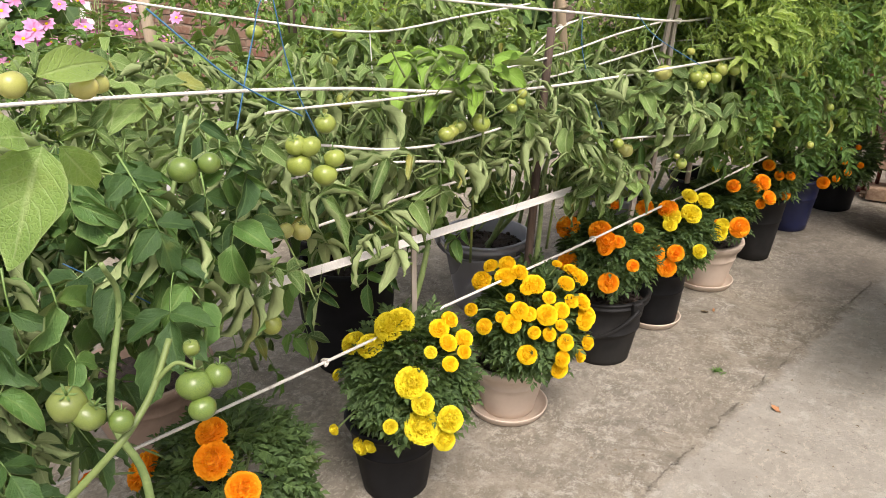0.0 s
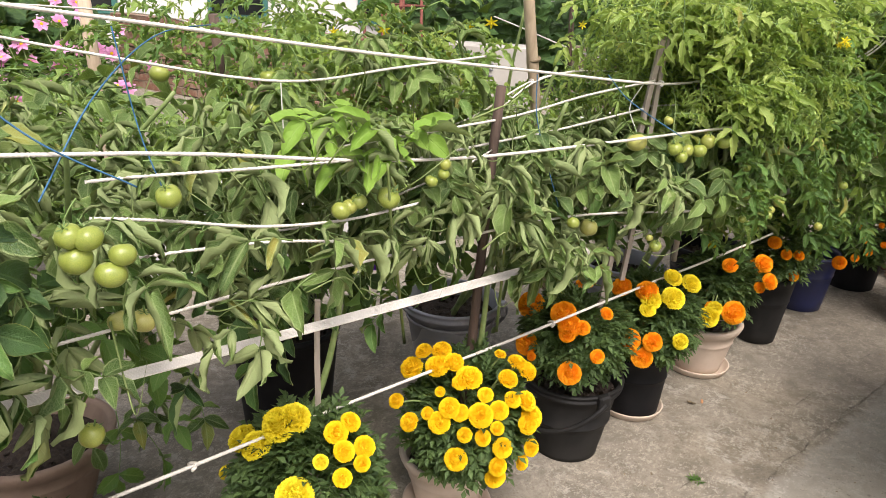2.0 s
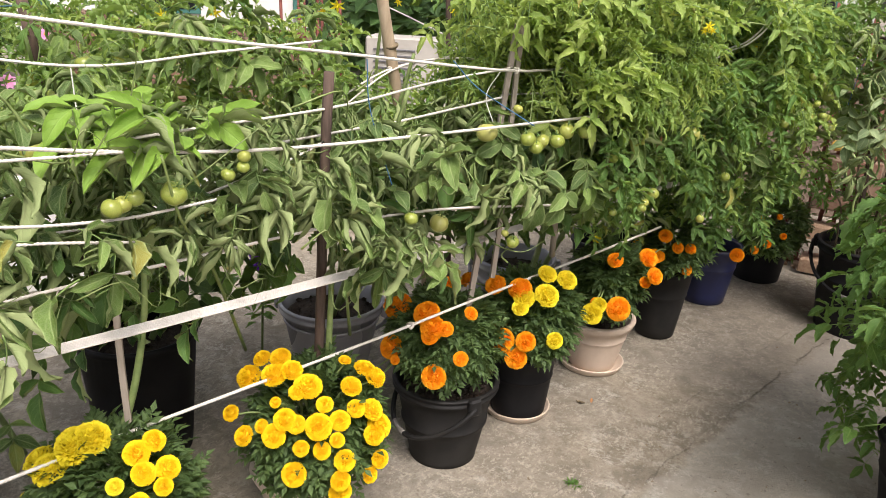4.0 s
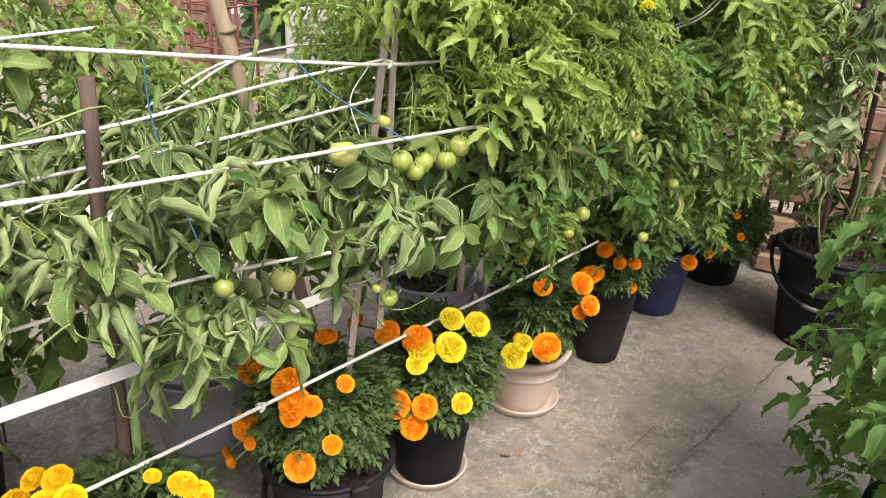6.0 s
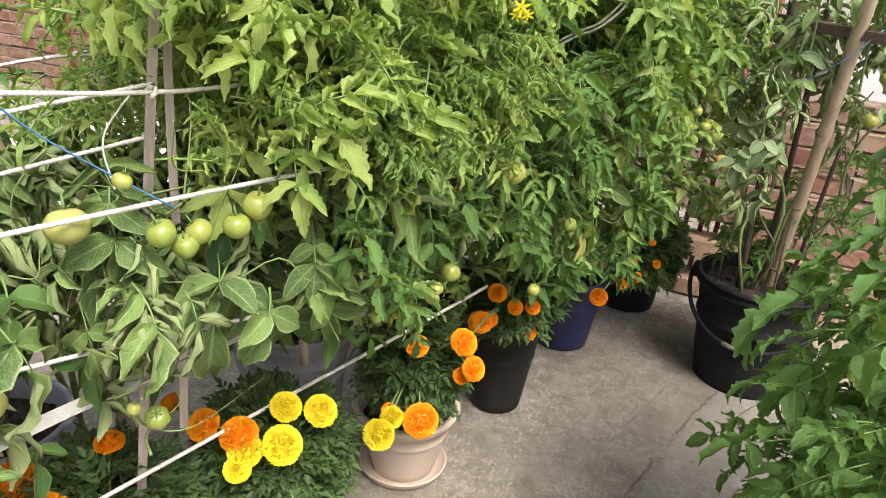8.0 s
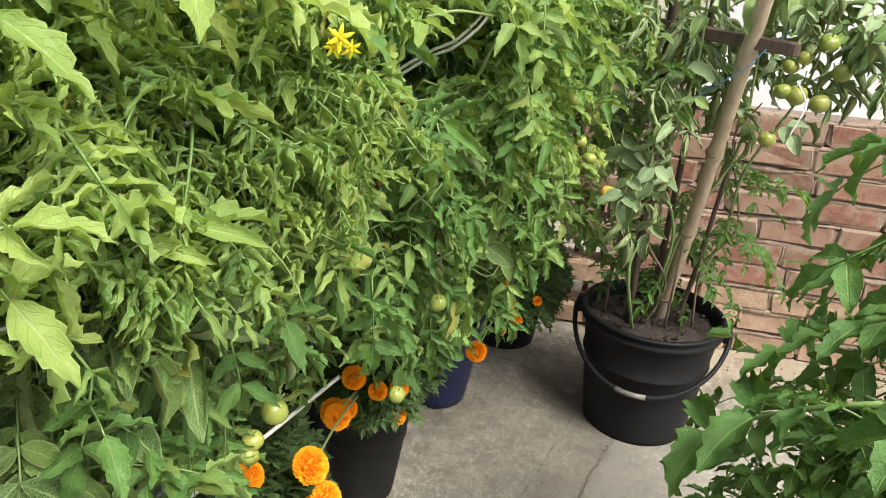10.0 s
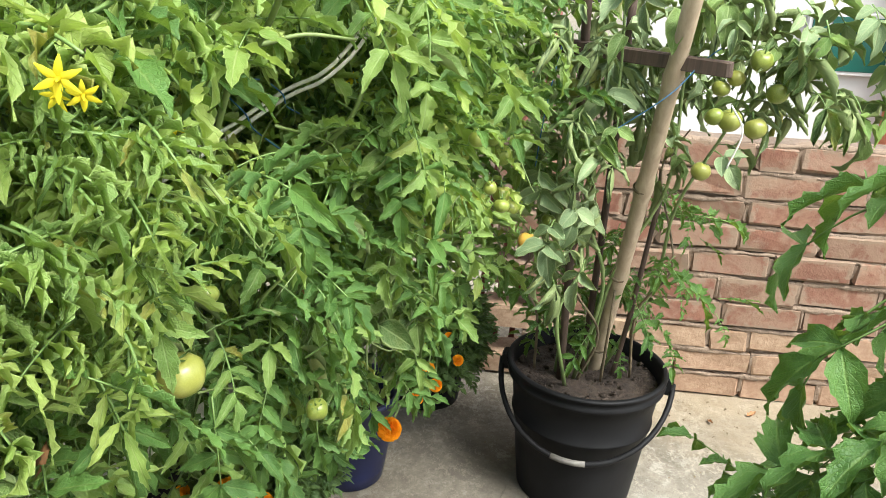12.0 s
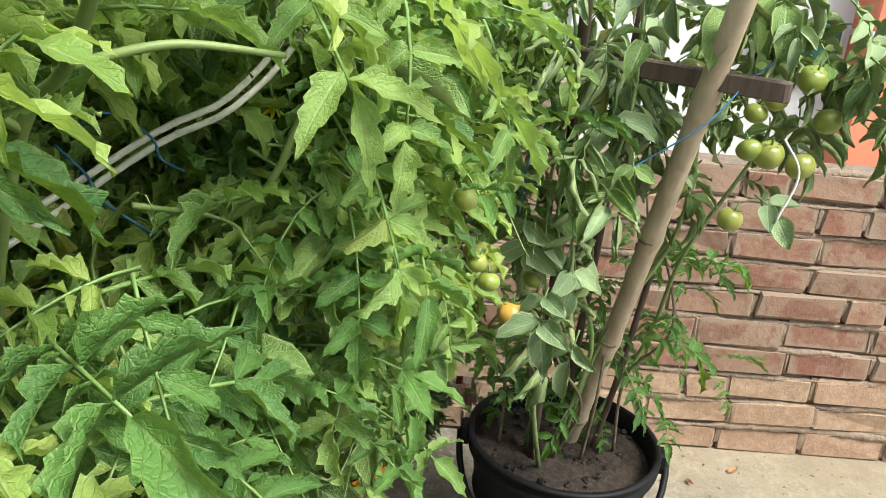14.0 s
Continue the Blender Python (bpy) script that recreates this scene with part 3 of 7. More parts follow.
# broad blades with rolled margins, hanging
LEAF["roll"] = [compound(_lr, _lr.uniform(0.045, 0.08), _lr.choice((1, 2, 2)), _lr.uniform(0.074, 0.104), _lr.uniform(0.040, 0.052), k=_lr.choice((0.8, 1.3, 1.9, 2.5, 3.1)), fold=_lr.uniform(0.2, 0.75), lift=(-0.9, 0.35), droop=_lr.uniform(0.1, 1.4), wave=0.10, quilt=0.06, n=6, cols=5, under=True, peak=0.40) for _ in range(12)]
# pinnate toothed blades with a puckered surface
LEAF["pinnate"] = [compound(_lr, _lr.uniform(0.085, 0.12), 3, _lr.uniform(0.046, 0.062), _lr.uniform(0.024, 0.032), small=True, teeth=0.24, tn=5, cols=5, peak=0.32, k=_lr.uniform(0.2, 1.1), fold=_lr.uniform(0.15, 0.6), droop=_lr.uniform(0.2, 1.1), wave=0.10, quilt=0.06) for _ in range(9)]
# finer crinkled tops
LEAF["fine"] = [compound(_lr, _lr.uniform(0.05, 0.075), 4, _lr.uniform(0.030, 0.043), _lr.uniform(0.0135, 0.0185), teeth=0.4, tn=3, peak=0.32, k=_lr.uniform(0.5, 1.6), fold=_lr.uniform(0.3, 0.9), droop=_lr.uniform(0.2, 1.5), wave=0.2, cols=3) for _ in range(9)]
# large lobed blades
LEAF["lobed"] = [compound(_lr, _lr.uniform(0.12, 0.16), 2, _lr.uniform(0.066, 0.084), _lr.uniform(0.040, 0.050), small=True, teeth=0.11, tn=4, peak=0.38, k=_lr.uniform(0.15, 0.6), droop=_lr.uniform(0.2, 0.7), wave=0.07, quilt=0.06, cols=5, fold=_lr.uniform(0.2, 0.5)) for _ in range(7)]
# plain rounded blades
LEAF["plain"] = [compound(_lr, _lr.uniform(0.04, 0.06), _lr.choice((1, 2)), _lr.uniform(0.058, 0.078), _lr.uniform(0.034, 0.043), k=_lr.uniform(0.3, 1.6), fold=_lr.uniform(0.1, 0.5), droop=_lr.uniform(0.2, 1.0), wave=0.06, quilt=0.04, n=6, under=True) for _ in range(7)]

# the same shapes with fewer faces
LEAF_FAR = {
    "roll": coarse(((0.05, 0.09), 1, (0.075, 0.10), (0.044, 0.056), dict(k=1.3, lift=(-0.9, 0.35), droop=0.7, wave=0.07, n=5)), 12),
    "pinnate": coarse(((0.085, 0.12), 3, (0.044, 0.058), (0.023, 0.030), dict(teeth=0.34, tn=3, peak=0.32, k=0.5, fold=0.7, droop=0.8, wave=0.14)), 13),
    "fine": coarse(((0.05, 0.075), 3, (0.027, 0.038), (0.0135, 0.0185), dict(teeth=0.42, tn=2, peak=0.33, k=0.8, fold=0.75, droop=1.0, wave=0.22)), 14),
    "lobed": coarse(((0.10, 0.14), 2, (0.075, 0.095), (0.046, 0.058), dict(teeth=0.3, tn=3, k=0.5, droop=0.5, wave=0.08)), 15),
    "plain": coarse(((0.04, 0.06), 1, (0.06, 0.08), (0.04, 0.05), dict(k=0.6, droop=0.5, wave=0.06, n=5)), 16)}


def leaf_meshes(shape, mat, under="leaf_under"):
    return [mesh_of("leaf", g, [M[mat], M["petiole"], M[under]]) for g in LEAF[shape]]


LEAF_MESH = {(s, m): leaf_meshes(s, m) for s, m in (("roll", "leaf_roll"), ("pinnate", "leaf_bright"), ("fine", "leaf_top"), ("pinnate", "leaf_top"), ("lobed", "leaf_dark"), ("plain", "leaf_dark"), ("pinnate", "leaf_deep"), ("lobed", "leaf_fresh"), ("lobed", "leaf_deep"),
                                                    ("plain", "leaf_grey"), ("plain", "leaf_lime"), ("pinnate", "leaf_fresh"), ("roll", "leaf_grey"), ("plain", "leaf_roll"), ("plain", "leaf_deep"), ("plain", "leaf_bright"), ("fine", "leaf_bright"), ("roll", "leaf_deep"))}


def hang(rng, p, out, pitch, yaw):
    """The pose of a leaf whose stalk leaves p outwards."""
    o = Vector(out)
    o.z = 0
    o.normalize()
    o.rotate(Euler((0, 0, radians(rng.uniform(-yaw, yaw)))))
    a = radians(rng.uniform(*pitch))
    f = Vector((o.x * math.cos(a), o.y * math.cos(a), math.sin(a)))
    up = Vector((rng.uniform(-0.5, 0.5) + 0.25 * o.x, rng.uniform(-0.5, 0.5) + 0.25 * o.y, 1.0)) + o * max(0.0, -math.sin(a)) * 0.9
    return aim(p, f, up)


def row_x(y):
    """The front of the tomato hedge over the pots."""
    return -1.15 + 0.33 * (y - 0.85)


FRONT = Vector((0.95, -0.31, 0))


VIEW = Vector((0.62, -0.72, 0.3))


# blooms seen along the row from above
BLOOMS = [(-0.675, 2.946, 0.447), (-0.638, 2.979, 0.403), (-0.604, 3.009, 0.399), (-0.61, 3.034, 0.313), (-0.69, 2.9, 0.385), (-0.65, 2.683, 0.458), (-0.622, 2.675, 0.409), (-0.515, 3.385, 0.286), (-0.745, 2.50, 0.32), (-0.688, 2.576, 0.321)]
ALONG = Vector((0.19, -0.83, 0.52)).normalized()


ROPE_GAP = [(-0.64, 2.885, 0.98, 0, 0.03), (-0.612, 2.91, 0.999, 0, 0.03), (-0.581, 2.939, 1.022, 0, 0.03), (-0.545, 2.965, 1.045, 0, 0.03)]
START_BLOOMS = [(-1.37, 0.74, 0.34), (-1.21, 0.77, 0.40), (-1.24, 0.80, 0.43), (-1.14, 0.77, 0.37)]
START_VIEW = Vector((0.63, -0.51, 0.58)).normalized()
CLAY_SIDE = [(-1.76, 1.03, 0.06), (-1.74, 1.05, 0.14), (-1.72, 1.10, 0.17), (-1.73, 1.12, 0.08), (-1.80, 0.99, 0.12)]
CLAY_VIEW = Vector((0.75, -0.41, 0.58)).normalized()
# the doubled rope in the far plants, with the camera direction kept clear of leaves
ROPE_SIGHT = [(Vector((-0.66, 2.87, 0.968)).lerp(Vector((-0.47, 3.01, 1.15)), i / 9), Vector((0.47, -0.83, 0.3)).lerp(Vector((0.17, -0.98, 0.06)), i / 9).normalized()) for i in range(7)]


def in_the_way(p, f, s, clear, view=VIEW, reach=0.3, wide=0.045):
    """Whether a leaf at p along f would hang before one of the places kept clear towards the camera."""
    for q in clear:
        q, near = Vector(q[:3]), q[4] if len(q) > 4 else wide
        for t in (0.0, 0.05, 0.1):
            d = p + f * (t * s) - q
            a = d.dot(view)
            if -0.01 < a < reach and (d - view * a).length < near:
                return True
    return False


# where ropes run over the leaves
ROPE_RUNS = [((-1.13, 0.97, 0.992), (-0.95, 1.52, 0.922)), ((-0.95, 1.52, 0.922), (-0.70, 2.25, 0.91)), ((-1.19, 0.96, 0.733), (-0.92, 1.80, 0.75)), ((-1.13, 0.959, 0.905), (-1.03, 1.26, 0.853)),
             ((-1.136, 0.953, 0.852), (-1.03, 1.27, 0.815)), ((-1.11, 1.22, 0.652), (-0.93, 1.755, 0.656)), ((-0.93, 1.755, 0.656), (-0.75, 2.31, 0.685)), ((-1.115, 1.563, 0.886), (-0.882, 2.13, 0.946)),
             ((-1.022, 1.70, 0.955), (-0.868, 2.13, 1.01)), ((-1.04, 1.50, 1.08), (-0.69, 2.55, 1.0))]
ROPE_POINTS = np.array([np.array(a) + (np.array(b) - np.array(a)) * i / 14 for a, b in ROPE_RUNS for i in range(15)])


def over_rope(p, f, s):
    """Whether a leaf at p along f would hang before a rope on the walkway side."""
    for t in (0.02, 0.07, 0.12):
        d = np.array(p + f * (t * s)) - ROPE_POINTS
        a = d @ np.array(VIEW)
        e = np.linalg.norm(d - a[:, None] * np.array(VIEW), axis=1)
        if ((a > -0.01) & (a < 0.3) & (e < 0.026)).any():
            return True
    return False


def in_view_wedge(p):
    """A wedge fitted to one camera position, kept free of leaves so the far parapet shows."""
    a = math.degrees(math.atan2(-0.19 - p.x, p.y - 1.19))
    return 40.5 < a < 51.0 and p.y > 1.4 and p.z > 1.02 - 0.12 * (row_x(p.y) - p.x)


def over_far_rope(p, f, s):
    return any(in_the_way(p, f, s, [q], v, 0.5, 0.03) for q, v in ROPE_SIGHT)


def hedge_leaves(plant, rng, sets, count, yr, dr, zr, pitch, yaw, scale, out=FRONT, keep=250, top=0.0, lean=0.0, clear=()):
    """Leaves of a hedge-trained plant. Those at the front are leaf objects, the inner ones one mesh."""
    spots = []
    for _ in range(count):
        y = rng.uniform(*yr)
        d = dr[0] + (dr[1] - dr[0]) * rng.random() ** 1.25
        z = zr[0] + (zr[1] - zr[0]) * rng.random() ** (1 - top)
        # the far plants lean out over the pots only above knee height
        x = row_x(y) - d - lean * max(0.0, 0.85 - z)
        spots.append((d, Vector((x, y, z))))
    spots.sort(key=lambda s: s[0])
    rest = {}
    for i, (d, p) in enumerate(spots):
        shape, mat = sets[rng.randrange(len(sets))]
        v = rng.randrange(len(LEAF[shape]))
        s = rng.uniform(*scale)
        m = hang(rng, p, out, pitch, yaw) @ Matrix.Diagonal((s, s, s, 1))
        if clear and in_the_way(p, m.col[1].to_3d().normalized(), s, clear):
            continue
        if in_view_wedge(p):
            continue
        if rng.random() < 0.72 and over_rope(p, m.col[1].to_3d().normalized(), s):
            continue
        if p.y > 2.3 and p.z > 0.9 and over_far_rope(p, m.col[1].to_3d().normalized(), s):
            continue
        if p.y < 0.9 and in_the_way(p, m.col[1].to_3d().normalized(), s, START_BLOOMS, START_VIEW, 0.7, 0.08):
            continue
        if p.y < 0.9 and in_the_way(p, m.col[1].to_3d().normalized(), s, CLAY_SIDE, CLAY_VIEW, 1.3, 0.05):
            continue
        if p.z < 0.9 and in_the_way(p, m.col[1].to_3d().normalized(), s, BLOOMS, ALONG, 0.7):
            continue
        if i < keep:
            ob = new("leaf", LEAF_MESH[shape, mat][v])
            ob.parent = plant
            ob.matrix_basis = plant.matrix_basis.inverted() @ m
        else:
            rest.setdefault(mat, []).append(moved(LEAF_FAR[shape][v % 8], m))
    for mat, geos in rest.items():
        V, F, U, mi = join_geo(geos)
        V = V - np.array(plant.location)
        link_mesh("foliage", V, F, [M[mat], M["petiole"], M["leaf_under"]], plant, U, mi, kind="stuff")


BACK_VIEW = Vector((-0.25, -0.96, 0.1))


def cloud_leaves(plant, rng, sets, count, c, rad, pitch, scale, clear=(), view=BACK_VIEW):
    """Leaves through an ellipsoid, pointing away from its middle."""
    for i in range(count):
        d = Vector((rng.gauss(0, 1), rng.gauss(0, 1), rng.gauss(0, 1))).normalized() * rng.random() ** 0.45
        p = Vector(c) + Vector((d.x * rad[0], d.y * rad[1], d.z * rad[2]))
        shape, mat = sets[rng.randrange(len(sets))]
        s = rng.uniform(*scale)
        o = Vector((d.x, d.y, 0)) + Vector((rng.uniform(-0.3, 0.3), rng.uniform(-0.6, 0.1), 0))
        m = hang(rng, p, o, pitch, 50) @ Matrix.Diagonal((s, s, s, 1))
        if clear and in_the_way(p, m.col[1].to_3d().normalized(), s, clear, view):
            continue
        if p.y > 2.6 and p.x < -0.3 and over_far_rope(p, m.col[1].to_3d().normalized(), s):
            continue
        if p.y < 0.9 and in_the_way(p, m.col[1].to_3d().normalized(), s, START_BLOOMS, START_VIEW, 0.7, 0.08):
            continue
        if p.y < 0.9 and in_the_way(p, m.col[1].to_3d().normalized(), s, CLAY_SIDE, CLAY_VIEW, 1.3, 0.05):
            continue
        ob = new("leaf", LEAF_MESH[shape, mat][rng.randrange(len(LEAF[shape]))])
        ob.parent = plant
        ob.matrix_basis = plant.matrix_basis.inverted() @ m


def leaf_along(plant, rng, a, b, shape, mat, up=(0.1, -0.3, 1)):
    """One whole leaf from its stalk at a to its tip at b."""
    a, b = Vector(a), Vector(b)
    v = rng.randrange(len(LEAF[shape]))
    tip = LEAF[shape][v][0][:, 1].max()
    s = (b - a).length / tip
    ob = new("leaf", LEAF_MESH[shape, mat][v])
    ob.parent = plant
    ob.matrix_basis = plant.matrix_basis.inverted() @ aim(a, b - a, up) @ Matrix.Diagonal((s, s, s, 1))


def stems(plant, rng, roots, tops, r0=0.007, mat="stem"):
    """One stem mesh for each root, wandering to its top."""
    for a, b in zip(roots, tops):
        a, b = Vector(a), Vector(b)
        mid = [a.lerp(b, t) + Vector((rng.uniform(-0.04, 0.04), rng.uniform(-0.05, 0.05), rng.uniform(-0.02, 0.03))) for t in (0.3, 0.55, 0.8)]
        P = smooth_path([a, *mid, b], 24)
        g = tube([p - plant.location for p in P], [r0 * (1 - 0.55 * i / (len(P) - 1)) for i in range(len(P))], 7)
        link_mesh("stem", *g[:2], M[mat], plant, g[2], g[3])


# ---- fruit ----
def fruit_mesh(rng, ribs, flat):
    seg, ring = 18, 11
    V, F, U = [], [], []
    for i in range(ring + 1):
        t = math.pi * i / ring
        for j in range(seg):
            a = 2 * math.pi * j / seg
            r = math.sin(t) * (1 + 0.045 * math.cos(ribs * a) * math.sin(t) ** 2)
            dip = 0.14 * math.exp(-(t / 0.35) ** 2)
            V.append((r * math.cos(a), r * math.sin(a), flat * math.cos(t) - dip))
            U.append((j / seg, i / ring))
    for i in range(ring):
        for j in range(seg):
            k = (j + 1) % seg
            F.append((i * seg + j, (i + 1) * seg + j, (i + 1) * seg + k, i * seg + k))
    return np.array(V), F, np.array(U), [0] * len(F)


def calyx_geo(rng):
    geos = []
    for i in range(6):
        a = i / 6 * 2 * math.pi + rng.uniform(-0.2, 0.2)
        geos.append(moved(leaflet(rng, rng.uniform(0.55, 0.8), 0.16, n=3, k=0.4, droop=-0.9, wave=0.0, peak=0.3), aim(Vector((0.05 * math.cos(a), 0.05 * math.sin(a), 0.8)), Vector((math.cos(a), math.sin(a), -0.15)), (0, 0, 1))))
    geos.append(tube([Vector((0, 0, 0.76)), Vector((0.03, 0.02, 1.0)), Vector((0.12, 0.1, 1.5))], [0.085, 0.075, 0.06], 6))
    return join_geo(geos)


_fr = random.Random(5)
FRUIT = {c: [mesh_of("tomato", fruit_mesh(_fr, rb, fl), M[c]) for rb, fl in ((5, 0.86), (6, 0.92), (4, 0.98))] for c in ("fruit_green", "fruit_deep", "fruit_pale", "fruit_turning")}
CALYX = mesh_of("calyx", calyx_geo(_fr), M["calyx"])


def tomatoes(plant, rng, rows, kind="fruit_green"):
    """Fruit as parts of a plant, each with its calyx: x, y, z, radius."""
    for x, y, z, r in rows:
        c = kind
        ob = new("tomato", FRUIT[c][rng.randrange(3)])
        ob.parent = plant
        ob.matrix_basis = plant.matrix_basis.inverted() @ Matrix.Translation((x, y, z)) @ Euler((rng.uniform(-0.5, 0.5), rng.uniform(-0.5, 0.5), rng.uniform(0, 6))).to_matrix().to_4x4() @ Matrix.Diagonal((r, r, r, 1))
        cal = new("calyx", CALYX)
        cal.parent = ob


def yellow_blossom(plant, rng, p, s=0.018):
    geos = []
    for i in range(6):
        a = i / 6 * 2 * math.pi
        geos.append(moved(leaflet(rng, s, s * 0.32, n=3, k=0.3, droop=-0.8, wave=0), aim(Vector((0, 0, 0)), Vector((math.cos(a), math.sin(a), -0.7)), (0, 0, 1))))
    geos.append(tube([Vector((0, 0, 0)), Vector((0, 0, -s * 0.6))], [s * 0.14, s * 0.05], 5))
    # nods towards the walkway
    rot = Vector((0, 0, -1)).rotation_difference(Vector((rng.uniform(-0.2, 0.6), -0.8, rng.uniform(-0.7, 0.0)))).to_matrix().to_4x4()
    V, F, U, mi = moved(join_geo(geos), rot)
    link_mesh("blossom", V + np.array(Vector(p) - plant.location), F, M["petal_lemon"], plant, U, mi, label="small yellow star-shaped tomato blossom")


# ---- the setting ----
def ground_sheet():
    bm = bmesh.new()
    bmesh.ops.create_grid(bm, x_segments=2, y_segments=2, size=45)
    ob = part("ground", bm, M["concrete"], None)
    return tagged(ob, "worn grey concrete terrace floor with cracks and stains", "floor", kind="structure")


ground_sheet()

_br = random.Random(3)


def brick_variants(L, D, H, n):
    out = []
    for _ in range(n):
        bm = box_geo(L, D, H, 0.006, 0.0045, _br)
        me = bpy.data.meshes.new("brick")
        bm.to_mesh(me)
        bm.free()
        out.append(me)
    return out


def brick_wall(name, label, x0, x1, y, courses, pitch, length, depth, along_y=False, dusty=3, top_pale=False):
    """A wall of single bricks in mortar; bricks are parts of the wall."""
    H = courses * pitch
    core = box_geo(x1 - x0, depth - 0.04, H - 0.01, 0.0)
    for v in core.verts:
        v.co += Vector(((x0 + x1) / 2, y + depth / 2, H / 2))
    wall = part(name, core, M["mortar"], None)
    tagged(wall, label, "wall", kind="structure")
    full = brick_variants(length - 0.008, depth, pitch - 0.010, 8)
    half = brick_variants(length / 2 - 0.008, depth, pitch - 0.010, 4)
    for me in full + half:
        me.materials.append(M["brick"])
    dfull = [me.copy() for me in full]
    dhalf = [me.copy() for me in half]
    for me in dfull + dhalf:
        me.materials[0] = M["brick_dusty"]
    for c in range(courses):
        x = x0 + (0 if c % 2 else -length / 2) + _br.uniform(-0.02, 0.02)
        while x < x1:
            short = _br.random() < 0.22
            ln = length / 2 if short else length
            if x + ln > x0 - 0.03 and x < x1 - 0.03:
                pool = (dhalf if short else dfull) if c < dusty else (half if short else full)
                ob = new("brick", pool[_br.randrange(len(pool))])
                ob.parent = wall
                ob.matrix_basis = pose(x + ln / 2, y + depth / 2 + _br.uniform(-0.006, 0.006), (c + 0.5) * pitch + _br.uniform(-0.005, 0.005),
                                       _br.uniform(-1.2, 1.2), _br.uniform(-1.2, 1.2), _br.choice((0, 180)) + _br.uniform(-0.8, 0.8))
                # mortar squeezed into the upright joint
                if _br.random() < 0.93:
                    jb = box_geo(0.016 + _br.uniform(0, 0.014), depth - _br.uniform(0.006, 0.016), pitch * _br.uniform(0.6, 1.0), 0.005, 0.0025, _br)
                    jo = part("mortar_joint", jb, M["mortar"], wall)
                    jo.location = (x + ln, y + depth / 2, (c + 0.5) * pitch + _br.uniform(0, 0.008))
            x += ln
        # an uneven bed of mortar on the course, not quite filling the gap above
        n = int((x1 - x0) / 0.014)
        V, F, U = [], [], []
        o1, o2 = _br.uniform(0, 50), _br.uniform(0, 50)
        for i in range(n + 1):
            xx = x0 + (x1 - x0) * i / n
            th = 0.006 + 0.012 * noise.noise((xx * 6, o1, c)) + 0.005 * noise.noise((xx * 40, o2, c))
            fy = y + 0.001 + 0.008 * abs(noise.noise((xx * 9, o2, c))) + 0.0025 * noise.noise((xx * 60, o1, c))
            zb = (c + 1) * pitch - 0.015 - 0.010 * noise.noise((xx * 12, o1 + 9, c)) - 0.003 * noise.noise((xx * 55, o2, c))
            zt = (c + 1) * pitch - 0.0045 + th
            for yy, zz in ((fy + 0.010, zb), (fy, zb + 0.005), (fy + 0.002, zt), (fy + 0.03, zt)):
                V.append((xx, yy, zz))
                U.append((i / n, 0.5))
        for i in range(n):
            for j in range(3):
                F.append((i * 4 + j, (i + 1) * 4 + j, (i + 1) * 4 + j + 1, i * 4 + j + 1))
        link_mesh("mortar_bed", V, F, M["mortar"], wall, np.array(U), [0] * len(F))
    return wall


brick_wall("wall_north", "low weathered red brick parapet with rough mortar joints", -0.24, 2.6, 4.165, 10, 0.0775, 0.225, 0.115)
brick_wall("wall_far", "old dark red brick wall at the far end of the terrace", -7.5, -4.1, 5.2, 9, 0.08, 0.235, 0.115, dusty=0)


def slab(name, label, cx, cy, cz, sx, sy, sz, mat, rz=0.0, category="wall"):
    bm = box_geo(sx, sy, sz, 0.006)
    ob = part(name, bm, mat, None)
    ob.matrix_basis = pose(cx, cy, cz, 0, 0, rz)
    return tagged(ob, label, category, kind="structure")


slab("wall_west", "low whitewashed parapet behind the tomato pots", -2.46, 3.56, 0.21, 0.12, 3.2, 0.42, M["white_paint"], -14)
slab("trim", "rough mortar capping on the brick parapet", 1.18, 4.226, 0.774, 2.84, 0.105, 0.008, M["cement"], category="trim")


def house():
    h = thing("house", "white plastered house with a green-paned window and orange pillar", "house", at=(1.6, 6.2, 0))
    bm = box_geo(3.4, 0.2, 3.2, 0.01)
    w = part("wall", bm, M["white_paint"], h)
    w.location = (0.3, 0.1, 1.6)
    win = part("window", box_geo(0.42, 0.04, 0.30, 0.004), M["white_paint"], h, "white painted window frame")
    win.location = (-0.315, -0.02, 0.925)
    for dx, w in ((-0.155, 0.07), (0.05, 0.29)):
        pane = part("pane", box_geo(w, 0.02, 0.26, 0.002), M["glass_green"], win, "green tinted window pane")
        pane.location = (dx, -0.016, 0)
    pil = part("pillar", box_geo(0.7, 0.3, 3.2, 0.01), M["orange_paint"], h, "orange-red painted pillar with a white band")
    pil.location = (0.29, -0.05, 1.6)
    band = part("band", box_geo(0.71, 0.31, 0.03, 0.004), M["white_paint"], pil, "white painted band")
    band.location = (0, 0, -0.57)


house()


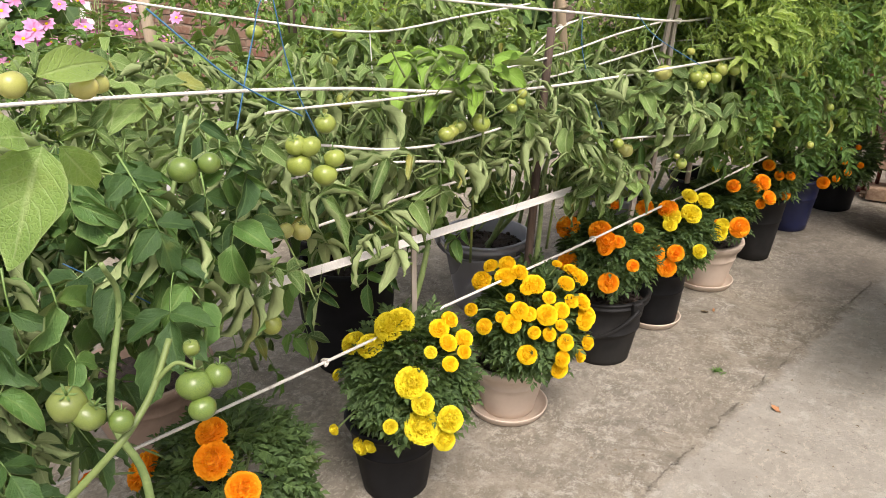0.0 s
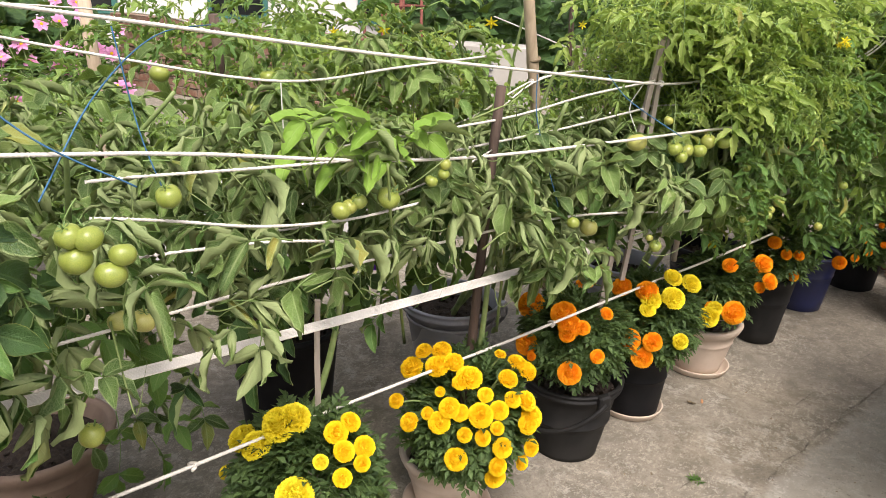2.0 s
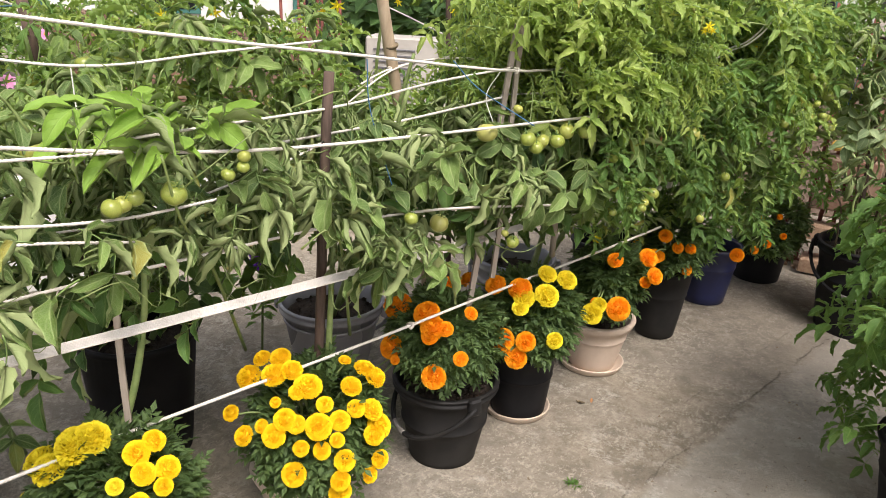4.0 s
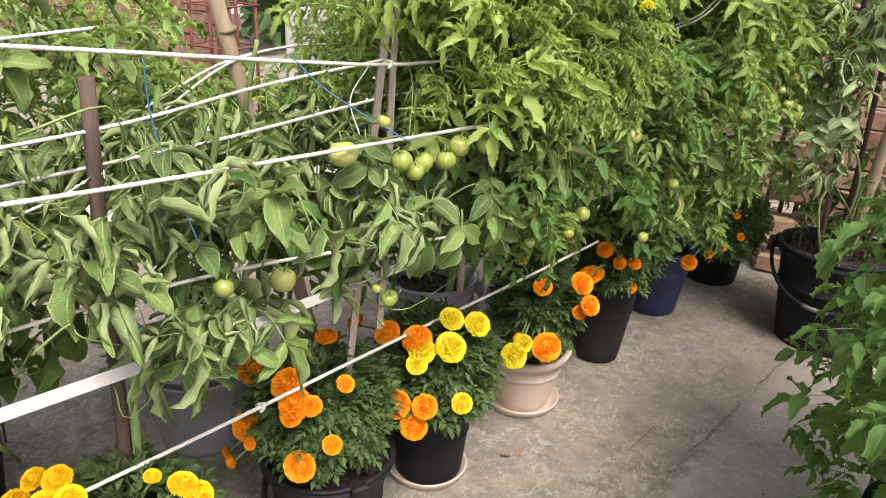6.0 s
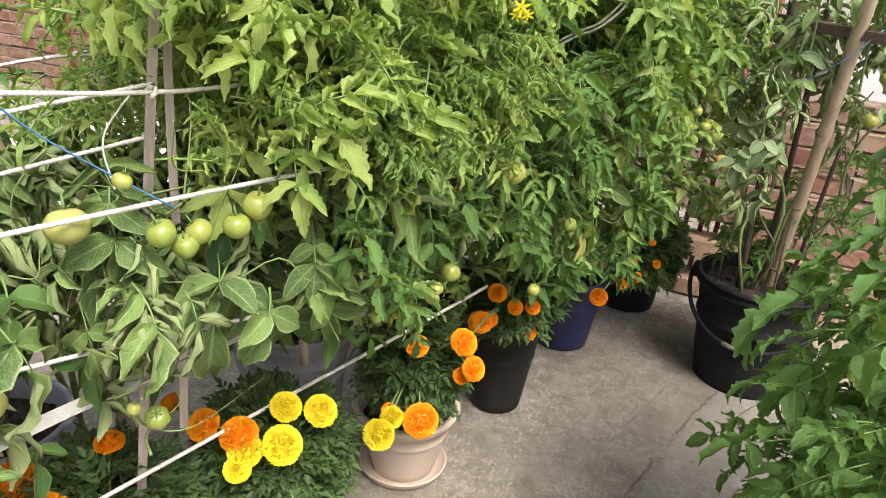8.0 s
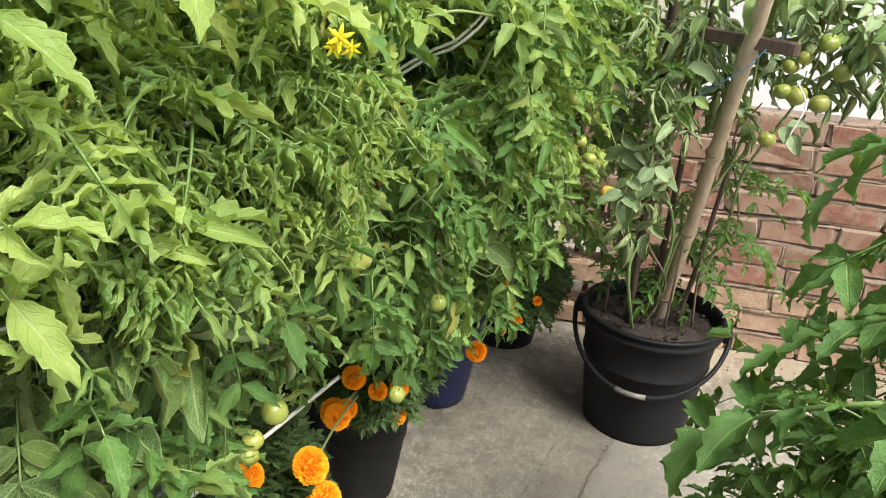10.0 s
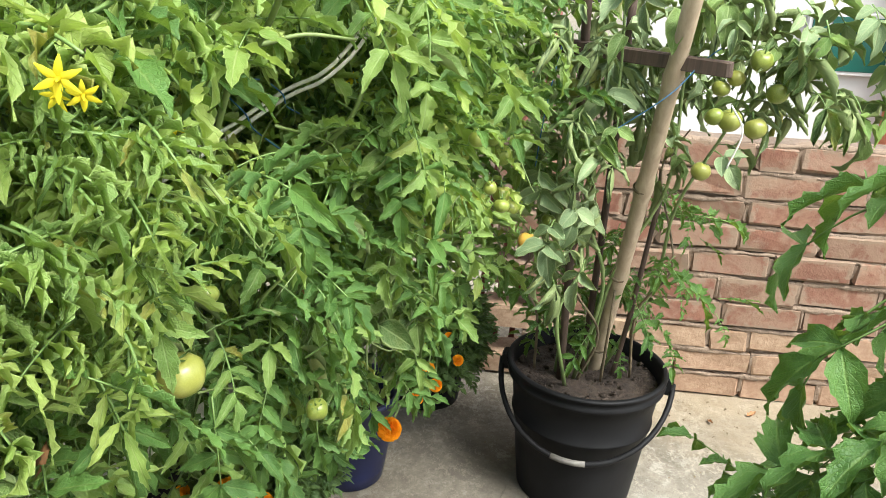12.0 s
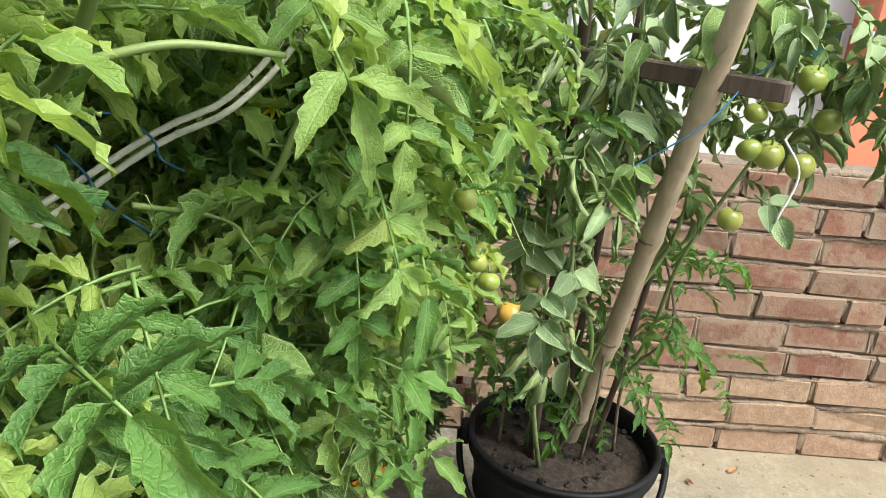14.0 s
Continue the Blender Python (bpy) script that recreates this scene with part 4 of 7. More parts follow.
def far_building(name, label, x, y, rz, sx, sz, cols, storeys):
    b = thing(name, label, "building", at=(x, y, 0))
    b.rotation_euler = (0, 0, radians(rz))
    w = part("wall", box_geo(sx, 0.3, sz, 0.02), M["white_paint"], b)
    w.location = (0, 0.15, sz / 2)
    r = part("roof", box_geo(sx + 0.4, 1.2, 0.15, 0.02), M["cement"], b)
    r.location = (0, 0.4, sz + 0.075)
    for i in range(cols):
        for s in range(storeys):
            wi = part("window", box_geo(0.9, 0.08, 1.1, 0.01), M["green_paint"], b)
            wi.location = (-sx / 2 + (i + 0.5) * sx / cols, -0.02, 0.9 + s * 2.8 + 0.1)
            pa = part("pane", box_geo(0.76, 0.03, 0.96, 0.004), M["glass_dark"], wi)
            pa.location = (0, -0.04, 0)


far_building("building", "pale plastered building beyond the terrace", -10.5, 8.0, 35, 9.0, 3.2, 4, 1)
far_building("building", "pale plastered building with windows farther off", -4.5, 13.0, 12, 8.0, 3.4, 4, 1)


def air_unit():
    a = thing("air_conditioner", "white outdoor air-conditioner unit with louvred front", "air conditioner", at=(-3.2, 5.35, 0))
    a.rotation_euler = (0, 0, radians(22))
    b = part("body", box_geo(0.62, 0.28, 0.5, 0.012), M["enamel"], a)
    b.location = (0, 0, 0.5)
    for i in range(9):
        s = part("slat", box_geo(0.3, 0.012, 0.012, 0.002), M["wire"], a)
        s.location = (-0.1, -0.146, 0.33 + i * 0.042)
    for sx in (-0.22, 0.22):
        l = part("foot", box_geo(0.05, 0.26, 0.25, 0.004), M["rust"], a)
        l.location = (sx, 0, 0.125)


air_unit()


def rebar_cage():
    c = thing("rebar_cage", "rusty red steel reinforcing cage standing up from the floor", "rebar", at=(-3.72, 4.85, 0))
    for x in (-0.16, 0, 0.16):
        for y in (-0.12, 0.12):
            g = tube([Vector((x, y, 0)), Vector((x + 0.01, y, 0.6)), Vector((x, y, 1.35))], 0.011, 6)
            link_mesh("bar", *g[:2], M["rust"], c, g[2], g[3])
    for z in (0.25, 0.5, 0.75, 1.0, 1.2):
        q = [(-0.18, -0.14), (0.18, -0.14), (0.18, 0.14), (-0.18, 0.14), (-0.18, -0.14)]
        g = tube([Vector((x, y, z)) for x, y in q], 0.006, 5)
        link_mesh("tie", *g[:2], M["rust"], c, g[2], g[3])


rebar_cage()


def gate_bars():
    g0 = thing("railing", "rusty red iron bars of a railing", "railing", at=(-0.33, 4.27, 0))
    for i, (x, y, lean) in enumerate(((-0.13, 0.05, 0.03), (-0.055, 0.02, 0.045), (0.0, -0.01, 0.05), (0.055, 0.03, 0.05), (-0.22, 0.07, 0.02))):
        g = tube([Vector((x, y, 0)), Vector((x + lean * 0.5, y, 0.5)), Vector((x + lean * 1.2, y, 1.15))], 0.0105, 6)
        link_mesh("bar", *g[:2], M["rust"], g0, g[2], g[3])
    for z in (0.02, 0.95):
        g = tube([Vector((-0.3, 0.05, z)), Vector((0.0, 0.02, z)), Vector((0.1, 0.0, z))], 0.012, 6)
        link_mesh("rail", *g[:2], M["rust"], g0, g[2], g[3])


gate_bars()
slab("wall_gate", "rough cement wall beyond the railing", -1.2, 5.3, 0.4, 2.6, 0.12, 0.8, M["cement"])


# ---- pots and buckets ----
def soil_disc(parent, r, z, rng):
    prof = [(0.002, z + 0.006)] + [(r * t, z + 0.008 * (1 - t)) for t in (0.15, 0.3, 0.45, 0.6, 0.72, 0.82, 0.92)] + [(r, z)]
    V, F, U, mi = lathe(prof, 28)
    V[:, 2] += np.array([rng.uniform(-0.006, 0.006) for _ in range(len(V))])
    V[-28:, 2] = z
    geos = [(V, F, U, mi)]
    # clods
    for i in range(70):
        a, q, s = rng.uniform(0, 6.28), r * 0.95 * rng.random() ** 0.5, rng.uniform(0.003, 0.009)
        c = lathe([(0.001, -s * 0.6), (s * 0.8, -s * 0.2), (s * 0.9, s * 0.3), (s * 0.3, s * 0.7)], 6)
        c[0][:, :] += np.array([[rng.uniform(-0.3, 0.3) * s for _ in range(3)] for _ in range(len(c[0]))]) + np.array((math.cos(a) * q, math.sin(a) * q, z + 0.006))
        geos.append(c)
    V, F, U, mi = join_geo(geos)
    link_mesh("soil", V, F, M["soil"], parent, U, mi, label="dark crumbly soil")


def flower_pot(name, label, x, y, rb, rt, h, mat, rim=0.02, lip=0.008, rz=0.0, soil=0.78, lean=(0, 0), rings=True, group="pots in the front row"):
    rng = random.Random(int(abs(x * 1000 + y * 100)))
    p = thing(name, label, "plant pot", group, (x, y, 0))
    p.rotation_euler = (radians(lean[0]), radians(lean[1]), radians(rz))

    def at(t):
        return rb + (rt - rb) * t

    w = 0.005
    prof = [(0.001, 0.0), (rb - 0.006, 0.0), (rb, 0.004)]
    for t in (0.15, 0.35, 0.55):
        prof.append((at(t), h * t))
    if rings:
        prof += [(at(0.62), h * 0.62), (at(0.63) + 0.0025, h * 0.635), (at(0.65), h * 0.65)]
    tr = 1 - rim / h
    prof += [(at(tr), h * tr), (at(tr) + lip * 0.8, h * tr + 0.002), (rt + lip, h - 0.006), (rt + lip - 0.002, h), (rt - w, h), (rt - w - 0.002, h - 0.01), (at(soil) - w, h * soil), (at(0.3) - w, h * 0.3)]
    turned("body", prof, mat, p, wob=0.004, rng=rng)
    soil_disc(p, at(soil) - w + 0.001, h * soil, rng)
    return p


def saucer(x, y, r, mat, label):
    s = thing("saucer", label, "saucer", "saucers under the pots", (x, y, 0))
    prof = [(0.001, 0.001), (r - 0.02, 0.0), (r - 0.008, 0.004), (r - 0.001, 0.02), (r, 0.023), (r - 0.003, 0.0245), (r - 0.006, 0.022), (r - 0.014, 0.009), (r - 0.03, 0.006), (0.001, 0.006)]
    turned("dish", prof, mat, s)
    return s


def bucket(label, x, y, rb, rt, h, mat, handle=200.0, drop=-62.0, rz=0.0, grip=True, soil=0.82, hoop=0.55, group="buckets with tomato plants", name="bucket"):
    """A plastic bucket with rolled rim, bands and a hinged bail; handle: where its hinges point."""
    rng = random.Random(int(abs(x * 777 + y * 100)))
    p = thing(name, label, "bucket", group, (x, y, 0))
    w = 0.004

    def at(t):
        return rb + (rt - rb) * t

    prof = [(0.001, 0.006), (rb - 0.012, 0.006), (rb - 0.008, 0.0), (rb, 0.0), (rb + 0.001, 0.012)]
    for t in (0.2, 0.4):
        prof.append((at(t), h * t))
    prof += [(at(hoop) - 0.001, h * hoop - 0.006), (at(hoop) + 0.004, h * hoop - 0.003), (at(hoop) + 0.004, h * hoop + 0.003), (at(hoop), h * hoop + 0.006)]
    prof += [(at(0.8), h * 0.8), (at(0.9) + 0.001, h * 0.9), (rt + 0.006, h * 0.905), (rt + 0.008, h * 0.93), (rt + 0.004, h * 0.94), (rt + 0.003, h * 0.975), (rt + 0.009, h * 0.985), (rt + 0.008, h), (rt, h + 0.003), (rt - w, h - 0.002), (at(soil) - w, h * soil), (at(0.3) - w, h * 0.3)]
    turned("body", prof, mat, p, wob=0.004, rng=rng, seg=48)
    soil_disc(p, at(soil) - w + 0.001, h * soil, rng)
    # the bail swings down on its two hinges
    a = radians(handle)
    ax = Vector((math.cos(a), math.sin(a), 0))
    side = Vector((-math.sin(a), math.cos(a), 0))
    R = rt + 0.022
    d = radians(drop)
    pts = []
    for i in range(25):
        t = math.pi * i / 24
        arm = side * math.cos(d) + Vector((0, 0, math.sin(d)))
        pts.append(ax * R * math.cos(t) + arm * R * 1.12 * math.sin(t) + Vector((0, 0, h * 0.93)))
    g = tube(pts, 0.0065, 8)
    hd = link_mesh("handle", *g[:2], mat, p, g[2], g[3], label="thick plastic bail handle hanging down")
    if grip:
        g = tube(pts[10:14], 0.007, 10)
        link_mesh("grip", *g[:2], M["grip"], hd, g[2], g[3], label="pale section of the bail handle")
    for sgn in (-1, 1):
        lug = part("lug", box_geo(0.02, 0.035, 0.045, 0.005), mat, p)
        lug.matrix_basis = Matrix.Translation(ax * sgn * (rt + 0.012) + Vector((0, 0, h * 0.925))) @ Matrix.Rotation(a, 4, "Z")
    return p


flower_pot("flower_pot", "black plastic pot under orange marigolds", -1.27, 0.86, 0.08, 0.105, 0.2, M["black"])
flower_pot("flower_pot", "black plastic pot with worn white scuffs under yellow marigolds", -1.195, 1.28, 0.076, 0.105, 0.2, M["black"])
flower_pot("flower_pot", "beige plastic pot with thick rim in a saucer", -1.10, 1.70, 0.068, 0.108, 0.165, M["beige"], rim=0.028, lip=0.01)
saucer(-1.10, 1.70, 0.108, M["beige"], "round beige plastic saucer with a raised edge")
bucket("black plastic bucket with orange marigolds and a pale grip", -0.985, 2.12, 0.088, 0.13, 0.225, M["black_dusty"], handle=150, drop=-41, group="pots in the front row", hoop=0.5)
flower_pot("flower_pot", "black plastic pot in a beige saucer", -0.91, 2.425, 0.078, 0.098, 0.2, M["black"], rim=0.012, lip=0.003)
saucer(-0.912, 2.42, 0.098, M["beige"], "round beige plastic saucer under a black pot")
flower_pot("flower_pot", "beige plastic pot with thick rim in a beige saucer", -0.825, 2.815, 0.072, 0.116, 0.18, M["beige"], rim=0.03, lip=0.01)
saucer(-0.827, 2.815, 0.106, M["beige"], "round beige plastic saucer with a raised edge")
flower_pot("flower_pot", "tall black plastic pot with orange marigolds", -0.72, 3.18, 0.068, 0.105, 0.26, M["black_dusty"], rim=0.015, lip=0.004)
flower_pot("tub", "deep blue plastic tub with a tomato plant", -0.65, 3.615, 0.085, 0.12, 0.24, M["blue_plastic"], rim=0.02, lip=0.006)
flower_pot("flower_pot", "wide black plastic pot beside the railing", -0.51, 4.01, 0.095, 0.122, 0.24, M["black"], rim=0.02)
bucket("large black plastic bucket planted with a staked tomato", -0.10, 3.68, 0.138, 0.176, 0.33, M["black"], handle=172, drop=-40, soil=0.88, hoop=0.62)
flower_pot("flower_pot", "tall black plastic nursery pot with a bushy plant", -1.63, 1.70, 0.112, 0.142, 0.34, M["black"], rim=0.02, lip=0.005, rings=False, soil=0.9, group="buckets with tomato plants")
flower_pot("flower_pot", "black plastic nursery pot close behind another", -1.80, 1.82, 0.10, 0.13, 0.36, M["black"], rim=0.02, lip=0.005, rings=False, soil=0.9, group="buckets with tomato plants")
bucket("grey glossy plastic bucket behind the marigolds", -1.465, 2.255, 0.10, 0.15, 0.265, M["grey_plastic"], handle=25, drop=-52, grip=False, hoop=0.8)
bucket("grey plastic bucket with two moulded bands", -1.14, 2.84, 0.105, 0.132, 0.30, M["grey_plastic"], handle=200, drop=-41, grip=False, hoop=0.75)
flower_pot("flower_pot", "old chipped terracotta pot", -1.87, 1.135, 0.107, 0.165, 0.195, M["terracotta"], rim=0.035, lip=0.012, group="buckets with tomato plants")
flower_pot("flower_pot", "black plastic pot under a tomato plant", -1.30, 0.45, 0.11, 0.15, 0.26, M["black"], group="buckets with tomato plants")
flower_pot("flower_pot", "black plastic pot of a bushy tomato plant", 0.14, 2.48, 0.11, 0.15, 0.24, M["black"], group="buckets with tomato plants")
flower_pot("flower_pot", "black plastic pot in the back row", -0.98, 3.35, 0.11, 0.14, 0.26, M["black"], group="buckets with tomato plants")


# ---- marigolds ----
def petal(rng, L, W):
    """A short ruffled ray along +Y, notched and frilled at its end."""
    us = (-1, 0, 1)
    V, U = [], []
    c = rng.uniform(-0.1, 0.5)
    for i in range(2):
        w = W / 2 * (0.55 + 0.65 * i)
        for u in us:
            ruff = (0.16 * W * (1 if u == 0 else -1)) * i + rng.uniform(-0.06, 0.06) * W
            V.append((u * w, L * i * (0.88 if u == 0 else 1), ruff + c * L * i))
            U.append(((u + 1) / 2, i))
    F = [(j, j + 1, j + 4, j + 3) for j in range(2)]
    return np.array(V), F, np.array(U), [0] * 2


def marigold_head(rng, rings=10, flat=0.72):
    """A unit pompom: close rings of short rays from the flat rim to the crown."""
    geos = []
    for k in range(rings):
        e = k / (rings - 1)
        el = radians(-16 + 100 * e)
        n = max(6, int(30 * math.cos(el) + 5))
        for i in range(n):
            a = 2 * math.pi * (i + 0.5 * (k % 2)) / n + rng.uniform(-0.08, 0.08)
            b = el + rng.uniform(-0.07, 0.07)
            d = Vector((math.cos(a) * math.cos(b), math.sin(a) * math.cos(b), math.sin(b)))
            base = Vector((d.x * 0.66, d.y * 0.66, d.z * 0.60 * flat))
            L = rng.uniform(0.30, 0.38) * (1 - 0.2 * e)
            tan = Vector((-math.sin(b) * math.cos(a), -math.sin(b) * math.sin(a), math.cos(b)))
            f = d + tan * rng.uniform(-0.1, 0.35)
            f.z *= flat
            geos.append(moved(petal(rng, L, 0.23), aim(base, f, tan + d * 0.4)))
    core = lathe([(0.01, -0.16), (0.5, -0.1), (0.68, 0.02), (0.62, 0.24 * flat), (0.45, 0.46 * flat), (0.2, 0.58 * flat), (0.01, 0.61 * flat)], 14)
    core[2][:, 1] = 0.4
    geos.append(core)
    return join_geo(geos)


def calyx_cup():
    V, F, U, mi = lathe([(0.05, -0.75), (0.12, -0.6), (0.26, -0.35), (0.34, -0.1), (0.36, 0.02)], 10)
    return V, F, U, mi


_mr = random.Random(21)
HEADS = [marigold_head(_mr, 10, f) for f in (0.72, 0.85, 0.62, 0.78)]
HEAD_MESH = {c: [mesh_of("flower_head", g, M[c]) for g in HEADS] for c in ("petal_orange", "petal_gold", "petal_lemon")}
CUP_MESH = mesh_of("calyx", calyx_cup(), M["calyx"])


def marigold_leaf(rng):
    """A feathery pinnate leaf."""
    R = rng.uniform(0.05, 0.075)
    pts = [Vector((0, R * t, -0.25 * R * t * t)) for t in (0, 0.35, 0.7, 1.0)]
    g = tube(pts, [0.0011, 0.001, 0.0008, 0.0005], 3)
    geos = [(g[0], g[1], g[2], [1] * len(g[1]))]
    n = 4
    for i in range(n):
        t = 0.18 + 0.75 * i / (n - 1)
        L = rng.uniform(0.026, 0.036) * (0.7 + 0.6 * math.sin(math.pi * t))
        for sd in (-1, 1):
            d = Vector((sd, 0.75 + rng.uniform(-0.2, 0.2), rng.uniform(-0.3, 0.3)))
            geos.append(moved(mari_blade(rng, L), aim(Vector((0, R * t, -0.25 * R * t * t)), d, (rng.uniform(-0.3, 0.3), 0, 1))))
    geos.append(moved(mari_blade(rng, 0.032), aim(pts[-1], Vector((0, 1, -0.3)), (0, 0, 1))))
    return join_geo(geos)


def mari_blade(rng, L):
    W = L * rng.uniform(0.42, 0.58)
    V = [(0, 0, 0), (-W / 2, L * 0.45, 0.18 * W), (0, L * 0.5, -0.1 * W), (W / 2, L * 0.45, 0.18 * W), (0, L, -0.16 * L)]
    F = [(0, 2, 1), (0, 3, 2), (1, 2, 4), (2, 3, 4)]
    U = [(0.5, 0), (0, 0.45), (0.5, 0.5), (1, 0.45), (0.5, 1)]
    return np.array(V, dtype=float), F, np.array(U), [0] * 4


MLEAF = [marigold_leaf(_mr) for _ in range(8)]


def marigold(label, base, centre, size, groups, leaves=260, seed=1, rim=(0.10, 0.2)):
    """A bushy marigold: a dome of feathery leaves on a few stems, with flower heads where they stand."""
    rng = random.Random(seed)
    p = thing("marigold", label, "marigold plant", "marigolds along the walkway", base)
    c, r = Vector(centre), Vector(size)
    root = Vector(base)
    geos, stalk = [], []
    for i in range(int(leaves * 1.35)):
        a = rng.uniform(0, 2 * math.pi)
        e = math.asin(rng.uniform(-0.75, 1.0))
        q = rng.uniform(0.45, 0.97) ** 0.6
        d = Vector((math.cos(a) * math.cos(e), math.sin(a) * math.cos(e), math.sin(e)))
        pos = c + Vector((d.x * r.x, d.y * r.y, d.z * r.z)) * q * 0.86
        f = Vector((d.x, d.y, d.z * 0.5 + rng.uniform(-0.35, 0.4)))
        f.rotate(Euler((rng.uniform(-0.5, 0.5), rng.uniform(-0.5, 0.5), rng.uniform(-0.6, 0.6))))
        s = rng.uniform(0.48, 0.74)
        # the foliage stands clear of the rim and hardly hangs over it
        tip = pos + f.normalized() * 0.06 * s - root
        if pos.z < root.z + 0.01 or (tip.z + root.z < rim[1] + 0.03 and math.hypot(tip.x, tip.y) > rim[0] - 0.025):
            continue
        geos.append(moved(MLEAF[rng.randrange(8)], aim(pos - root, f, Vector((d.x * 0.6, d.y * 0.6, 1))) @ Matrix.Diagonal((s, s, s, 1))))
    V, F, U, mi = join_geo(geos)
    link_mesh("foliage", V, F, [M["marigold_leaf"], M["petiole"]], p, U, mi, kind="stuff", label="dense dark green feathery leaves")
    for i in range(7):
        a = rng.uniform(0, 2 * math.pi)
        tip = c + Vector((math.cos(a) * r.x * 0.6, math.sin(a) * r.y * 0.6, r.z * rng.uniform(0.1, 0.7))) - root
        s0 = Vector((rng.uniform(-0.02, 0.02), rng.uniform(-0.02, 0.02), 0.0))
        g = tube(smooth_path([s0, s0.lerp(tip, 0.5) + Vector((0, 0, 0.02)), tip], 8), 0.003, 5)
        link_mesh("stem", *g[:2], M["stem"], p, g[2], g[3])
    for colour, rows in groups:
        for x, y, z, q in rows:
            pos = Vector((x, y, z))
            d = (pos - c)
            d = Vector((d.x / r.x, d.y / r.y, d.z / r.z + 0.25)).normalized()
            d += Vector((rng.uniform(-0.25, 0.25), rng.uniform(-0.25, 0.25), 0.25)) + VIEW * 0.25
            d.normalize()
            rot = Vector((0, 0, 1)).rotation_difference(d).to_matrix().to_4x4()
            s = q * (0.95 if colour == "petal_gold" else 1.0)
            hd = new("flower_head", HEAD_MESH[colour][rng.randrange(4)])
            hd.parent = p
            hd.matrix_basis = Matrix.Translation(pos - root - d * q * 0.35) @ rot @ Matrix.Rotation(rng.uniform(0, 6), 4, "Z") @ Matrix.Diagonal((s, s, s * rng.uniform(0.85, 1.1), 1))
            cup = new("calyx", CUP_MESH)
            cup.parent = hd
            inner = c + (pos - c) * 0.35 - root
            g = tube(smooth_path([inner, (inner + pos - root) * 0.5 + Vector((0, 0, 0.01)), pos - root - d * q * 0.9], 8), 0.0022, 5)
            link_mesh("stem", *g[:2], M["stem"], p, g[2], g[3])
    return p


marigold("dark green marigold with a few large orange blooms", (-1.27, 0.86, 0.17), (-1.26, 0.85, 0.28), (0.15, 0.15, 0.14),
         [("petal_orange", [(-1.37, 0.74, 0.34, 0.038), (-1.21, 0.77, 0.40, 0.034), (-1.24, 0.80, 0.43, 0.028), (-1.14, 0.77, 0.37, 0.03), (-1.43, 0.68, 0.43, 0.02), (-1.41, 0.66, 0.36, 0.018)])], 532, 31, (0.105, 0.2))
marigold("bushy marigold with lemon yellow and golden blooms", (-1.195, 1.28, 0.16), (-1.135, 1.27, 0.315), (0.135, 0.135, 0.155),
         [("petal_lemon", [(-1.06, 1.15, 0.39, 0.034), (-1.03, 1.15, 0.35, 0.024), (-1.03, 1.15, 0.29, 0.038), (-0.98, 1.18, 0.31, 0.028), (-0.99, 1.17, 0.26, 0.023), (-1.09, 1.12, 0.29, 0.016), (-1.20, 1.15, 0.18, 0.021), (-1.18, 1.16, 0.18, 0.017),
                           (-1.25, 1.13, 0.22, 0.013), (-1.28, 1.19, 0.32, 0.015), (-1.24, 1.20, 0.41, 0.029), (-1.18, 1.18, 0.43, 0.029), (-1.15, 1.21, 0.47, 0.034), (-1.13, 1.23, 0.48, 0.031), (-1.04, 1.20, 0.44, 0.014)]),
          ("petal_gold", [(-1.05, 1.25, 0.47, 0.023), (-1.04, 1.28, 0.48, 0.02), (-1.00, 1.27, 0.45, 0.021), (-1.02, 1.24, 0.45, 0.021), (-0.99, 1.25, 0.43, 0.016), (-1.00, 1.21, 0.42, 0.018)])], 608, 32, (0.105, 0.2))
marigold("bushy marigold covered with golden yellow blooms", (-1.10, 1.70, 0.13), (-1.035, 1.665, 0.30), (0.13, 0.14, 0.15),
         [("petal_gold", [(-1.12, 1.56, 0.44, 0.027), (-1.11, 1.59, 0.47, 0.02), (-1.07, 1.60, 0.48, 0.023), (-1.06, 1.57, 0.46, 0.027), (-1.03, 1.59, 0.47, 0.023), (-0.99, 1.59, 0.45, 0.03), (-1.00, 1.57, 0.44, 0.018), (-0.97, 1.68, 0.47, 0.014),
                          (-0.93, 1.65, 0.44, 0.023), (-0.94, 1.71, 0.45, 0.025), (-0.92, 1.72, 0.43, 0.024), (-0.95, 1.59, 0.42, 0.018), (-0.91, 1.64, 0.40, 0.02), (-0.89, 1.67, 0.39, 0.024), (-1.00, 1.53, 0.40, 0.024), (-0.98, 1.54, 0.39, 0.02)]),
          ("petal_gold", [(-0.94, 1.56, 0.39, 0.028), (-0.92, 1.60, 0.39, 0.022), (-0.88, 1.68, 0.35, 0.028), (-0.88, 1.66, 0.34, 0.023), (-1.01, 1.51, 0.37, 0.025), (-1.04, 1.51, 0.38, 0.015), (-0.91, 1.58, 0.36, 0.016), (-0.96, 1.53, 0.35, 0.017),
                          (-0.93, 1.56, 0.34, 0.019), (-0.97, 1.52, 0.29, 0.026), (-0.90, 1.59, 0.31, 0.023), (-0.90, 1.58, 0.27, 0.022), (-0.91, 1.59, 0.23, 0.025), (-0.88, 1.65, 0.25, 0.019), (-0.87, 1.67, 0.28, 0.021), (-1.08, 1.50, 0.35, 0.022), (-1.12, 1.51, 0.38, 0.018), (-1.03, 1.54, 0.42, 0.012)])], 570, 33, (0.108, 0.165))
